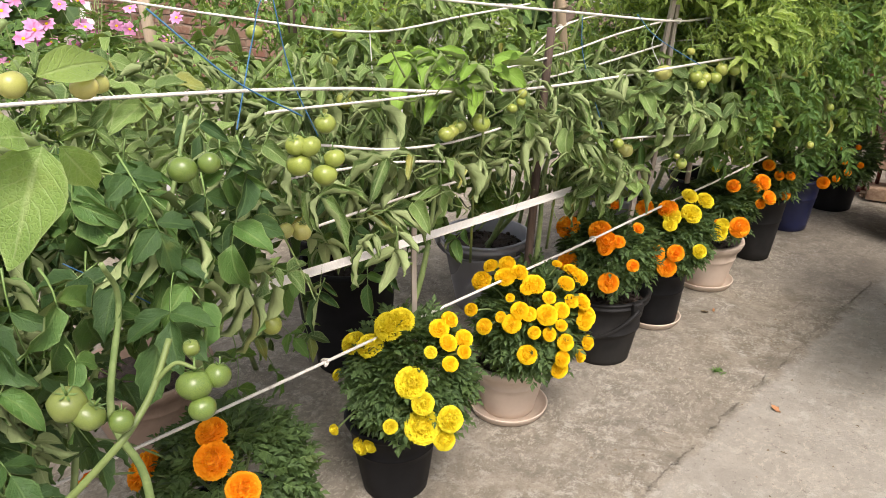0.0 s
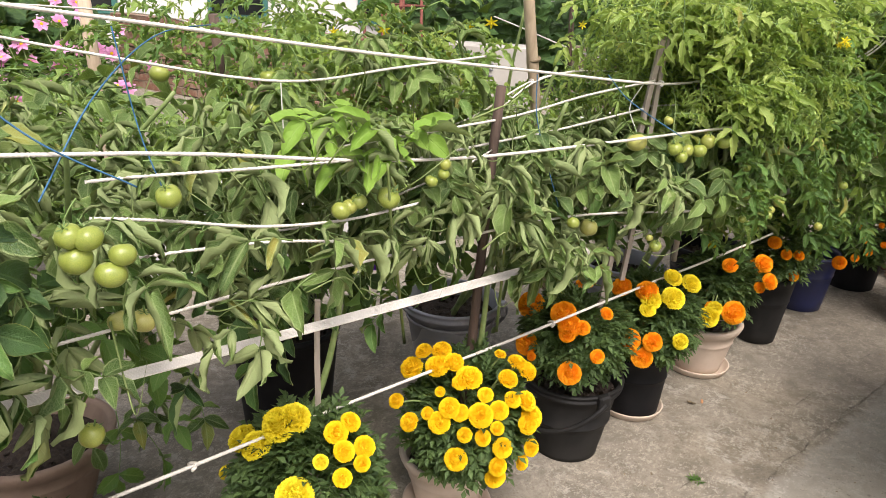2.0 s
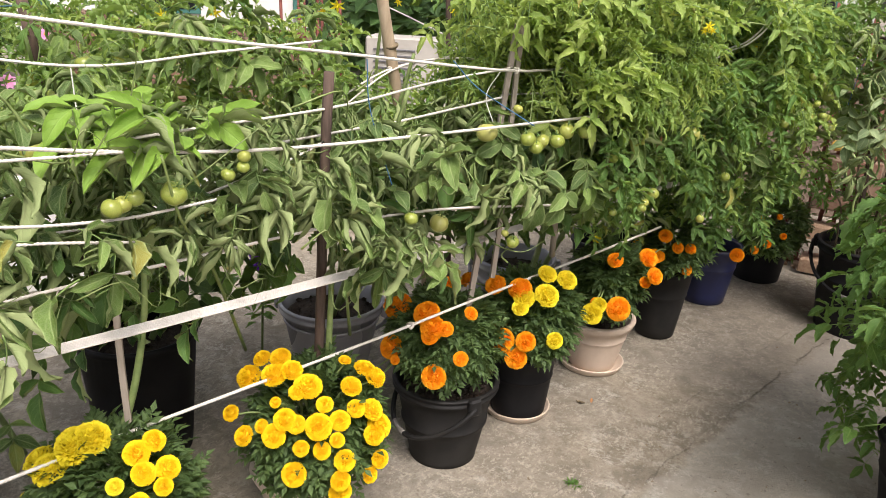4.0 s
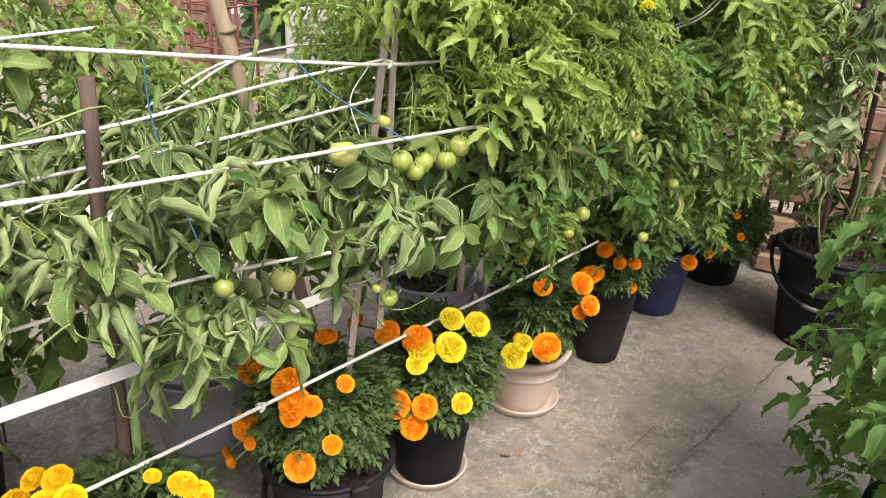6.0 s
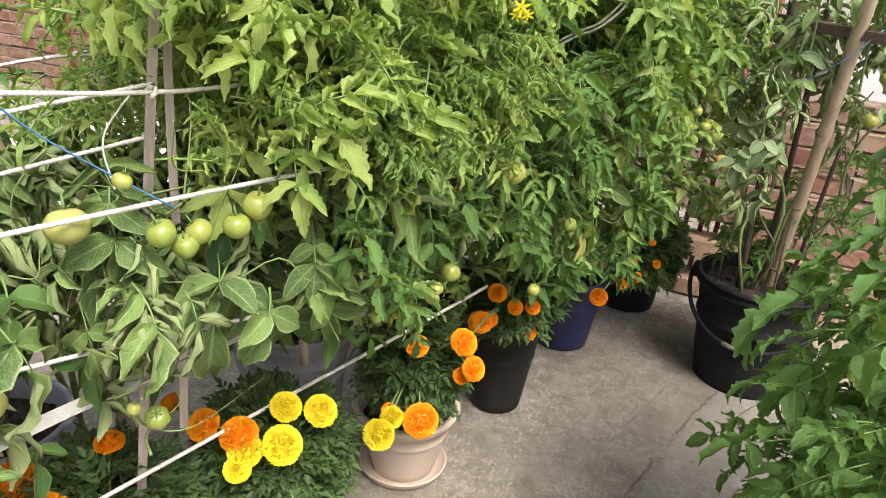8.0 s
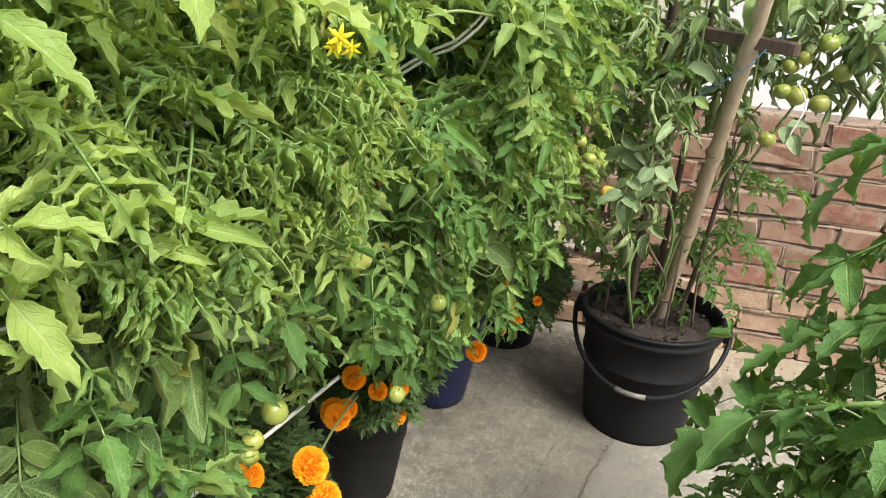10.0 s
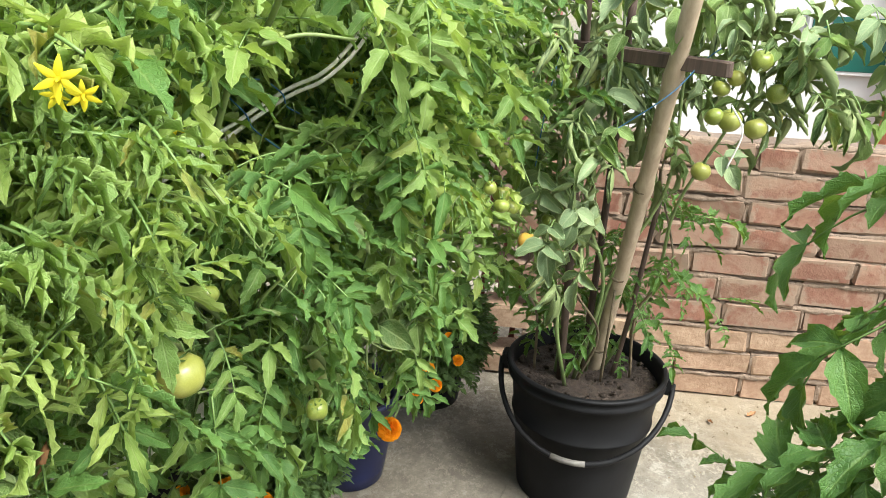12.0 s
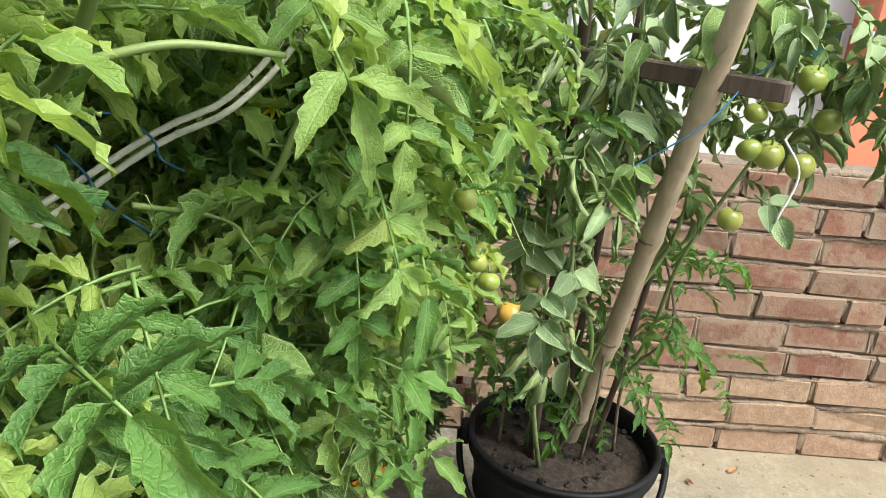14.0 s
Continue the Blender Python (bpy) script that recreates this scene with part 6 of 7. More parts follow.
hedge_leaves(tp, r, [BRIGHT, TOP, TOP], 240, (2.9, 3.4), (0.06, 0.3), (0.82, 1.12), (-30, 40), 140, (0.8, 1.1), keep=60, clear=ROPE_GAP)
cloud_leaves(tp, r, [TOP, BRIGHT, BRIGHT], 120, (-0.60, 3.11, 0.96), (0.18, 0.13, 0.13), (-40, 40), (0.75, 1.05), clear=ROPE_GAP)
hedge_leaves(tp, r, [FINE, FINE, FINEB, TOP], 260, (2.02, 2.36), (-0.02, 0.28), (0.98, 1.2), (-40, 40), 130, (0.8, 1.1), keep=60, clear=POLE_GAP)
twigs(tp, r, 14, (2.25, 3.2), (-0.03, 0.2), (0.72, 1.12), 0.0022, (0.06, 0.13))
twigs(tp, r, 40, (2.2, 3.0), (0.0, 0.3), (0.75, 1.12), 0.0018)
# shrivelled brown leaves hanging in it
for q, L in (((-0.555, 2.92, 0.79), 0.035), ((-0.60, 2.80, 0.88), 0.03), ((-0.62, 2.5, 0.84), 0.035), ((-0.70, 2.35, 0.80), 0.03)):
    g = moved(leaflet(r, L, L * 0.6, n=6, k=2.6, fold=0.6, droop=1.2, wave=0.3), aim(Vector(q) - tp.location, Vector((r.uniform(-0.3, 0.3), -0.3, -1)), (0.5, -0.8, 0.2)))
    link_mesh("dry_leaf", *g[:2], M["dry_leaf"], tp, g[2], g[3], label="shrivelled brown leaf")
for q in ((-0.66, 2.52, 1.16), (-0.72, 2.7, 1.18), (-0.6, 2.85, 1.17), (-0.78, 2.45, 1.14), (-0.62, 2.62, 0.99)):
    yellow_blossom(tp, r, q, 0.011)
yellow_blossom(tp, r, (-0.574, 2.639, 1.043), 0.012)
yellow_blossom(tp, r, (-0.517, 3.019, 1.036), 0.010)
yellow_blossom(tp, r, (-0.545, 3.01, 1.05), 0.009)
yellow_blossom(tp, r, (-0.534, 2.43, 1.109), 0.013)
yellow_blossom(tp, r, (-0.528, 2.44, 1.10), 0.010)
yellow_blossom(tp, r, (-0.545, 2.445, 1.098), 0.010)

r = random.Random(108)
tp = tomato_plant("tomato plant with toothed leaves in a blue tub", (-0.645, 3.64, 0.2))
FR0 = [(-0.404, 3.108, 0.836, 0.015), (-0.414, 3.081, 0.818, 0.016), (-0.361, 3.242, 0.823, 0.011), (-0.347, 3.285, 0.782, 0.012), (-0.326, 3.348, 0.81, 0.016), (-0.309, 3.397, 0.773, 0.018), (-0.331, 3.332, 0.883, 0.019), (-0.346, 3.286, 0.918, 0.013), (-0.339, 3.127, 0.88, 0.0105), (-0.321, 3.179, 0.839, 0.0125), (-0.359, 3.066, 0.872, 0.008), (-0.235, 3.441, 0.741, 0.014), (-0.359, 3.065, 0.962, 0.011)]
FR1 = [(-0.272, 3.341, 0.729, 0.019)]
stems(tp, r, [(-0.645, 3.64, 0.2), (-0.63, 3.62, 0.2), (-0.66, 3.66, 0.2)], [(-0.5, 3.1, 1.1), (-0.48, 3.3, 1.15), (-0.6, 3.5, 1.2)], 0.008)
hedge_leaves(tp, r, [BRIGHT, BRIGHT, DEEP, DEEP, PLAINR], 560, (2.9, 3.6), (-0.03, 0.5), (0.46, 1.17), (-60, 30), 95, (0.75, 1.1), keep=220, lean=0.55, clear=FR0 + FR1 + ROPE_GAP)
# inner leaves in deep green, the colour standing in for their shade
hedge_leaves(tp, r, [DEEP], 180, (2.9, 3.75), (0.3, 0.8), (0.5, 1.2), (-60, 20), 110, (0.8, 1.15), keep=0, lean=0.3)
tomatoes(tp, r, FR0)
tomatoes(tp, r, FR1, "fruit_turning")
hedge_leaves(tp, r, [DEEP, ("pinnate", "leaf_fresh"), ("plain", "leaf_deep")], 50, (3.05, 3.45), (-0.06, 0.1), (0.40, 0.66), (-85, -35), 70, (0.65, 0.9), keep=50, lean=0.55, clear=FR0 + FR1)
twigs(tp, r, 30, (2.9, 3.6), (-0.03, 0.2), (0.6, 1.1), 0.0018)

r = random.Random(109)
tp = tomato_plant("tall tomato plant at the end of the row", (-0.49, 4.03, 0.2))
stems(tp, r, [(-0.49, 4.03, 0.2), (-0.47, 4.02, 0.2)], [(-0.35, 3.75, 1.15), (-0.45, 3.9, 1.2)], 0.008)
# deep green only, so the colour holds the shade at the row's end
hedge_leaves(tp, r, [DEEP], 220, (3.5, 4.1), (0.1, 0.55), (0.4, 1.25), (-75, 15), 90, (0.75, 1.1), keep=20, lean=0.3)

# the staked plant in the large bucket
r = random.Random(110)
tp = tomato_plant("staked tomato plant with dusty grey-green leaves in the large bucket", (-0.10, 3.68, 0.29))
FR0 = [(-0.26, 3.574, 1.033, 0.024), (-0.21, 3.5, 0.98, 0.018), (0.056, 3.427, 0.951, 0.02), (0.03, 3.43, 0.955, 0.017), (0.10, 3.425, 0.94, 0.02), (0.091, 3.43, 1.053, 0.019), (0.04, 3.46, 1.0, 0.016), (0.06, 3.45, 1.02, 0.015), (0.13, 3.44, 1.0, 0.019), (0.02, 3.42, 0.86, 0.018), (-0.06, 3.45, 1.05, 0.019)]
stems(tp, r, [(-0.13, 3.66, 0.29), (-0.10, 3.7, 0.29), (-0.17, 3.68, 0.29), (-0.06, 3.72, 0.29), (-0.15, 3.62, 0.29)], [(-0.15, 3.4, 1.15), (0.0, 3.45, 1.2), (-0.22, 3.55, 1.15), (0.1, 3.5, 1.12), (-0.2, 3.45, 0.95)], 0.0048)


BAMBOO_GAP = [Vector((-0.08, 3.735, 0.26)).lerp(Vector((-0.048, 3.235, 1.35)), i / 15) for i in range(2, 16)]


cloud_leaves(tp, r, [("roll", "leaf_grey"), ("plain", "leaf_grey"), ("plain", "leaf_roll")], 190, (-0.09, 3.5, 1.03), (0.25, 0.22, 0.21), (-60, 20), (0.65, 0.95), clear=FR0 + BAMBOO_GAP)
cloud_leaves(tp, r, [("plain", "leaf_bright"), ("plain", "leaf_grey"), ("roll", "leaf_roll")], 75, (0.13, 3.47, 1.07), (0.19, 0.15, 0.15), (-60, 20), (0.7, 1.0), clear=FR0 + BAMBOO_GAP)
cloud_leaves(tp, r, [("roll", "leaf_grey"), ("plain", "leaf_grey")], 22, (-0.2, 3.45, 0.78), (0.14, 0.14, 0.14), (-85, -30), (0.8, 1.05), clear=FR0 + BAMBOO_GAP)
cloud_leaves(tp, r, [("pinnate", "leaf_fresh")], 40, (-0.03, 3.74, 0.56), (0.24, 0.17, 0.22), (-50, 20), (0.5, 0.8), clear=FR0 + BAMBOO_GAP)
tomatoes(tp, r, FR0)

cloud_leaves(tp, r, [("pinnate", "leaf_deep"), ("pinnate", "leaf_fresh"), ("plain", "leaf_deep")], 44, (-0.10, 3.75, 0.46), (0.16, 0.10, 0.12), (-40, 40), (0.5, 0.8), clear=BAMBOO_GAP)
for q in ((-0.25, 3.6, 0.75), (-0.17, 3.58, 0.95), (0.03, 3.6, 0.9), (-0.06, 3.55, 0.85), (-0.13, 3.6, 0.7)):
    stems(tp, r, [(q[0] * 0.8 - 0.02, 3.67 + r.uniform(-0.04, 0.05), 0.29)], [q], 0.0035, "stem_dry")

for a, b in (((0.0, 3.72, 0.66), (0.10, 3.80, 0.74)), ((0.06, 3.75, 0.68), (0.25, 3.78, 0.688)), ((0.02, 3.72, 0.58), (0.215, 3.76, 0.515)), ((0.0, 3.72, 0.48), (0.12, 3.70, 0.42)), ((-0.02, 3.66, 0.50), (0.05, 3.58, 0.44)), ((-0.1, 3.62, 0.45), (-0.17, 3.55, 0.38))):
    leaf_along(tp, r, a, b, "pinnate", "leaf_fresh")

# the bushy plant on the other side of the walkway
r = random.Random(111)
tp = tomato_plant("lush dark green bushy tomato plant with lobed leaves", (0.14, 2.48, 0.2))
stems(tp, r, [(0.14, 2.48, 0.2), (0.16, 2.50, 0.2), (0.12, 2.46, 0.2)], [(0.02, 2.4, 1.0), (0.2, 2.55, 1.1), (0.1, 2.3, 0.9)], 0.009)
PFRESH = ("pinnate", "leaf_fresh")
cloud_leaves(tp, r, [FRESH, ("lobed", "leaf_deep"), FRESH], 130, (0.26, 2.58, 0.62), (0.24, 0.32, 0.46), (-65, 25), (0.45, 0.7))
cloud_leaves(tp, r, [FRESH, PFRESH, FRESH], 330, (0.25, 2.57, 0.60), (0.25, 0.33, 0.47), (-65, 25), (0.5, 0.72))
cloud_leaves(tp, r, [FRESH, PFRESH, ("lobed", "leaf_deep")], 60, (0.02, 2.40, 0.70), (0.12, 0.15, 0.2), (-55, 25), (0.55, 0.85))
cloud_leaves(tp, r, [FRESH, PFRESH, FRESH, ("lobed", "leaf_deep")], 150, (0.05, 2.2, 0.76), (0.14, 0.2, 0.36), (-55, 20), (0.5, 0.85))
cloud_leaves(tp, r, [FRESH, ("lobed", "leaf_deep")], 34, (0.14, 2.72, 0.92), (0.10, 0.18, 0.24), (-65, 15), (0.7, 1.0))

cloud_leaves(tp, r, [FRESH, ("lobed", "leaf_deep"), PFRESH], 70, (0.13, 2.74, 0.66), (0.11, 0.14, 0.24), (-60, 15), (0.55, 0.85))
cloud_leaves(tp, r, [FRESH, ("lobed", "leaf_deep"), FRESH, PFRESH], 125, (0.0, 2.62, 0.48), (0.12, 0.16, 0.36), (-65, 15), (0.5, 0.72))
for a, b, kind in (((-0.03, 2.48, 0.83), (-0.241, 2.596, 0.709), "pinnate"), ((0.02, 2.30, 0.93), (-0.122, 2.326, 0.885), "lobed"), ((0.0, 2.53, 0.90), (-0.15, 2.66, 0.80), "pinnate"), ((0.10, 2.64, 0.80), (-0.05, 2.72, 0.66), "lobed"),
                   ((0.06, 2.6, 0.98), (-0.06, 2.78, 0.90), "pinnate"), ((0.0, 2.35, 0.80), (-0.17, 2.47, 0.72), "lobed"), ((0.08, 2.66, 1.06), (-0.03, 2.86, 1.0), "pinnate"), ((0.06, 2.5, 0.7), (-0.08, 2.60, 0.60), "lobed")):
    leaf_along(tp, r, a, b, kind, "leaf_fresh")
    stems(tp, r, [(0.16, 2.5, a[2] - 0.15)], [a], 0.004)

# a lime green volunteer seedling among the ropes
r = random.Random(112)
tp = thing("seedling", "lime green young plant climbing through the ropes", "plant", at=(-1.25, 1.38, 0.6))
cloud_leaves(tp, r, [("plain", "leaf_lime")], 26, (-1.08, 1.355, 0.965), (0.10, 0.11, 0.045), (-15, 35), (0.85, 1.2))
stems(tp, r, [(-1.25, 1.38, 0.6)], [(-1.18, 1.37, 0.98)], 0.005, "petiole")


# ---- stakes, ropes and strings ----
def pole(name, label, a, b, rad, mat, nodes=0, square=False, category="stake"):
    a, b = Vector(a), Vector(b)
    p = thing(name, label, category, "stakes", a)
    n = 40 if nodes else 8
    rng = random.Random(int(abs(a.x * 1000) + abs(b.y * 100)))
    pts, R = [], []
    for i in range(n + 1):
        t = i / n
        q = a.lerp(b, t) - a
        q += Vector((math.sin(t * 5) * 0.003, math.cos(t * 4) * 0.003, 0))
        f = 1.0
        if nodes:
            d = abs((t * nodes) % 1.0 - 0.5)
            f = 1 + 0.2 * math.exp(-(d / 0.035) ** 2)
        pts.append(q)
        R.append(rad * f * (1 - 0.12 * t))
    g = tube(pts, R, 4 if square else 12)
    link_mesh("shaft", *g[:2], mat, p, g[2], g[3], smooth=not square)
    for j in range(nodes):
        c, u = (a.lerp(b, (j + 0.5) / nodes) - a), (b - a).normalized()
        g = tube([c - u * 0.004, c + u * 0.001, c + u * 0.003], [rad * 1.1, rad * 1.19, rad * 1.08], 14)
        link_mesh("node_ring", *g[:2], M["stem_dry"], p, g[2], g[3], label="dark scar round a node")
    return p


pole("stake", "pale weathered wooden lath tied to ropes", (-0.955, 2.10, 0.2), (-0.862, 2.14, 1.10), 0.009, M["lath"], square=True)
pole("stake", "second pale wooden lath tied to ropes", (-0.90, 2.17, 0.5), (-0.855, 2.15, 1.105), 0.008, M["lath"], square=True)
pole("stake", "dark brown wooden stake bound with white tape", (-1.09, 1.715, 0.13), (-1.018, 1.70, 1.02), 0.011, M["dark_wood"])
pole("stake", "weathered grey-brown stake in a black bucket", (-1.69, 1.66, 0.24), (-1.615, 1.515, 1.12), 0.012, M["dark_wood"])
pole("stake", "short pale lath in the front pot", (-1.175, 1.33, 0.16), (-1.14, 1.31, 0.67), 0.008, M["lath"], square=True)
pole("stake", "short pale stake among leaves", (-0.84, 2.4, 0.5), (-0.80, 2.27, 1.13), 0.008, M["lath"])
pole("bamboo_pole", "leaning dry bamboo pole with nodes", (-1.17, 2.36, 0.2), (-1.157, 2.04, 1.2), 0.015, M["bamboo"], 3, category="bamboo pole")
pole("stake", "thin dark stake in the back row", (-1.35, 2.75, 0.2), (-1.28, 2.55, 1.25), 0.009, M["dark_wood"])
pole("stake", "grey stake between the back pots", (-2.35, 1.75, 0.0), (-2.30, 1.65, 1.15), 0.02, M["bamboo"])
pole("bamboo_pole", "stout leaning bamboo pole staking the tomato", (-0.08, 3.735, 0.26), (-0.048, 3.235, 1.35), 0.0165, M["bamboo"], 5, category="bamboo pole")
pole("stake", "dark thin stake in the large bucket", (-0.16, 3.66, 0.26), (-0.21, 3.45, 1.3), 0.009, M["dark_wood"])
pole("stake", "second dark stake in the large bucket", (-0.11, 3.70, 0.26), (-0.12, 3.5, 1.2), 0.008, M["dark_wood"])
pole("stake", "thin brown stick in the large bucket", (-0.04, 3.70, 0.26), (0.0, 3.62, 0.75), 0.006, M["dark_wood"])


def plank():
    p = thing("plank", "dark weathered wooden crosspiece tied to the bamboo", "plank", at=(-0.135, 3.44, 1.05))
    b = part("board", box_geo(0.39, 0.02, 0.026, 0.003, 0.0012, random.Random(4)), M["dark_wood"], p)
    b.matrix_basis = pose(0, 0, 0, 0, 1, -39.7)


plank()


def rope(label, pts, rad=0.0036, name="rope", mat="rope", twist=48, group="ropes", knots=()):
    P = smooth_path(pts, 24)
    # finer steps for the lay of the strands
    S = [P[0]]
    for a, b in zip(P[:-1], P[1:]):
        n = max(1, int((b - a).length / 0.006))
        S += [a.lerp(b, (i + 1) / n) for i in range(n)]
    rad *= 0.88
    o = Vector(S[0])
    t = thing(name, label, "rope" if name == "rope" else "string", group, o)
    rng = random.Random(int(rad * 1e6) + len(S))
    S = [p - o + Vector((0, 0, 0.0012 * math.sin(i * 0.045))) for i, p in enumerate(S)]
    g = tube(S, rad, 9 if rad > 0.002 else 5, 3 if rad > 0.002 else 0, twist, 0.06)
    link_mesh("strand", *g[:2], M[mat], t, g[2], g[3])
    for kx in knots:
        q = min(S, key=lambda s: abs(s.y + o.y - kx))
        ring = [q + Vector((math.cos(a) * rad * 1.7, math.sin(a * 2) * rad * 1.1, math.sin(a) * rad * 1.7)) for a in [i / 14 * 4 * math.pi for i in range(15)]]
        g = tube(ring, rad * 0.9, 6)
        link_mesh("knot", *g[:2], M[mat], t, g[2], g[3])
    return t


rope("white knotted cotton rope strung low along the marigolds", [(-1.42, 0.35, 0.412), (-1.204, 1.068, 0.436), (-0.94, 1.965, 0.462), (-0.676, 2.863, 0.495)], 0.0042, knots=(1.068, 0.62, 1.9))
rope("white cotton rope at the top of the trellis", [(-1.26, 0.78, 1.18), (-1.19, 1.02, 1.145), (-1.04, 1.50, 1.08), (-0.858, 2.05, 1.012), (-0.775, 2.30, 1.008), (-0.69, 2.55, 1.0)], 0.0036, knots=(2.1,))
rope("white cotton rope sagging along the trellis", [(-1.30, 0.45, 1.03), (-1.13, 0.97, 0.992), (-1.03, 1.28, 0.945), (-0.95, 1.52, 0.922), (-0.82, 1.91, 0.916), (-0.77, 2.07, 0.912), (-0.70, 2.25, 0.91)], 0.0036)
rope("white cotton rope through the leaves", [(-1.26, 0.75, 0.725), (-1.19, 0.96, 0.733), (-1.09, 1.29, 0.748), (-0.92, 1.80, 0.75), (-0.75, 2.31, 0.685)], 0.0034)
rope("white cotton rope in the back row", [(-1.62, 0.95, 1.12), (-1.45, 1.15, 1.07), (-1.285, 1.375, 1.03), (-1.2, 1.6, 1.045), (-1.12, 1.8, 1.06)], 0.0032)
rope("white cotton rope between two stakes", [(-1.16, 1.35, 0.93), (-1.022, 1.70, 0.955), (-0.94, 1.92, 0.99), (-0.868, 2.13, 1.01)], 0.0032)
rope("white cotton rope tied to the lath", [(-1.115, 1.563, 0.886), (-1.031, 1.816, 0.901), (-0.998, 1.917, 0.907), (-0.882, 2.13, 0.946)], 0.0034, knots=(2.13,))
rope("white cotton rope tied to the bamboo pole", [(-1.24, 1.86, 0.89), (-1.209, 1.945, 0.916), (-1.16, 2.091, 0.979), (-1.097, 2.283, 1.004)], 0.0032, knots=(2.09,))
rope("white cotton rope end at the bamboo pole", [(-1.19, 1.94, 0.90), (-1.155, 2.085, 0.975), (-1.10, 2.20, 1.0), (-1.02, 2.32, 1.0)], 0.003)
rope("white cotton rope crossing to the dark stake", [(-1.25, 1.16, 0.80), (-1.18, 1.38, 0.79), (-1.07, 1.62, 0.86), (-1.024, 1.70, 0.90)], 0.0028)
rope("white cotton rope from the lath to the far row", [(-0.876, 2.14, 0.95), (-0.82, 2.22, 0.95), (-0.75, 2.4, 0.93), (-0.7, 2.55, 0.9)], 0.003)
rope("white cotton rope sagging between the curled leaves", [(-1.15, 0.91, 0.915), (-1.134, 0.959, 0.905), (-1.114, 1.019, 0.891), (-1.078, 1.126, 0.865), (-1.033, 1.258, 0.853), (-0.99, 1.39, 0.86)], 0.003)
rope("thin white cotton rope among the curled leaves", [(-1.15, 0.91, 0.853), (-1.136, 0.953, 0.852), (-1.113, 1.021, 0.849), (-1.071, 1.146, 0.838), (-1.03, 1.27, 0.815)], 0.003)
rope("white cotton rope just under the sagging one", [(-1.15, 0.91, 0.962), (-1.13, 0.971, 0.96), (-1.076, 1.132, 0.951), (-1.03, 1.27, 0.946)], 0.003)
rope("doubled white rope through the far foliage", [(-0.72, 2.83, 0.94), (-0.645, 2.88, 0.980), (-0.581, 2.939, 1.026), (-0.537, 2.97, 1.050), (-0.50, 3.0, 1.10), (-0.47, 3.01, 1.17), (-0.45, 3.02, 1.26)], 0.0028, twist=6)
rope("second strand of the doubled rope in the foliage", [(-0.71, 2.82, 0.92), (-0.642, 2.88, 0.970), (-0.580, 2.936, 1.018), (-0.535, 2.97, 1.042), (-0.495, 3.0, 1.09), (-0.462, 3.01, 1.165), (-0.44, 3.02, 1.25)], 0.0028, twist=6)
rope("white cotton rope behind the back row", [(-2.3, 1.2, 1.12), (-2.1, 1.7, 1.09), (-1.62, 1.52, 1.08)], 0.003)
rope("white cotton rope across the back row", [(-1.75, 2.9, 1.08), (-1.3, 2.6, 1.02), (-1.1, 2.45, 1.01)], 0.003)
rope("white twine hanging from a rope", [(-1.285, 1.375, 1.03), (-1.283, 1.376, 0.93), (-1.285, 1.38, 0.84)], 0.0013, "string", "string_white", 0, "strings")
rope("white twine tied round the lath", [(-0.89, 2.12, 1.0), (-0.9, 2.08, 0.95), (-0.87, 2.06, 0.9)], 0.0013, "string", "string_white", 0, "strings")
rope("white string end hanging from the bamboo", [(0.03, 3.335, 0.99), (0.05, 3.32, 0.95), (0.035, 3.318, 0.89)], 0.0018, "string", "string_white", 0, "strings")
rope("blue twine hanging from the top rope", [(-0.965, 1.735, 1.045), (-0.955, 1.735, 0.95), (-0.90, 1.745, 0.79)], 0.0013, "string", "string_blue", 0, "strings")
rope("blue twine tied to a leaf stalk", [(-0.90, 1.93, 1.035), (-0.86, 1.97, 0.98), (-0.76, 2.03, 0.91)], 0.0013, "string", "string_blue", 0, "strings")
rope("blue twine looping from the stake", [(-1.62, 1.52, 1.10), (-1.45, 1.25, 1.10), (-1.25, 1.0, 1.05), (-1.15, 0.85, 0.95)], 0.0015, "string", "string_blue", 0, "strings")
rope("blue twine down to a fruit truss", [(-1.22, 0.78, 1.12), (-1.16, 0.86, 1.02), (-1.12, 0.96, 0.95)], 0.0015, "string", "string_blue", 0, "strings")
rope("blue twine on the trellis", [(-1.2, 1.0, 1.14), (-1.19, 1.02, 1.0), (-1.15, 1.03, 0.9)], 0.0013, "string", "string_blue", 0, "strings")
rope("blue twine holding a low truss", [(-1.15, 0.55, 0.85), (-1.1, 0.64, 0.76), (-1.08, 0.68, 0.68)], 0.0011, "string", "string_blue", 0, "strings")
rope("blue twine tied to the plank", [(-0.24, 3.48, 1.06), (-0.26, 3.43, 0.95), (-0.27, 3.40, 0.85)], 0.0012, "string", "string_blue", 0, "strings")
rope("blue twine tied round plank and bamboo", [(0.02, 3.345, 1.09), (-0.02, 3.35, 1.055), (-0.07, 3.33, 1.0), (-0.15, 3.35, 0.93)], 0.0012, "string", "string_blue", 0, "strings")
rope("blue twine knot on the doubled rope", [(-0.632, 2.904, 1.022), (-0.613, 2.903, 1.004), (-0.605, 2.903, 0.988), (-0.573, 2.909, 0.963)], 0.0012, "string", "string_blue", 0, "strings")
rope("blue twine end looped over a leaf stalk", [(-0.62, 2.914, 1.033), (-0.612, 2.916, 1.041), (-0.602, 2.921, 1.041)], 0.0012, "string", "string_blue", 0, "strings")
rope("blue twine tie farther along the rope", [(-0.594, 2.925, 1.04), (-0.577, 2.925, 1.026), (-0.573, 2.927, 1.012), (-0.558, 2.928, 1.004)], 0.0011, "string", "string_blue", 0, "strings")


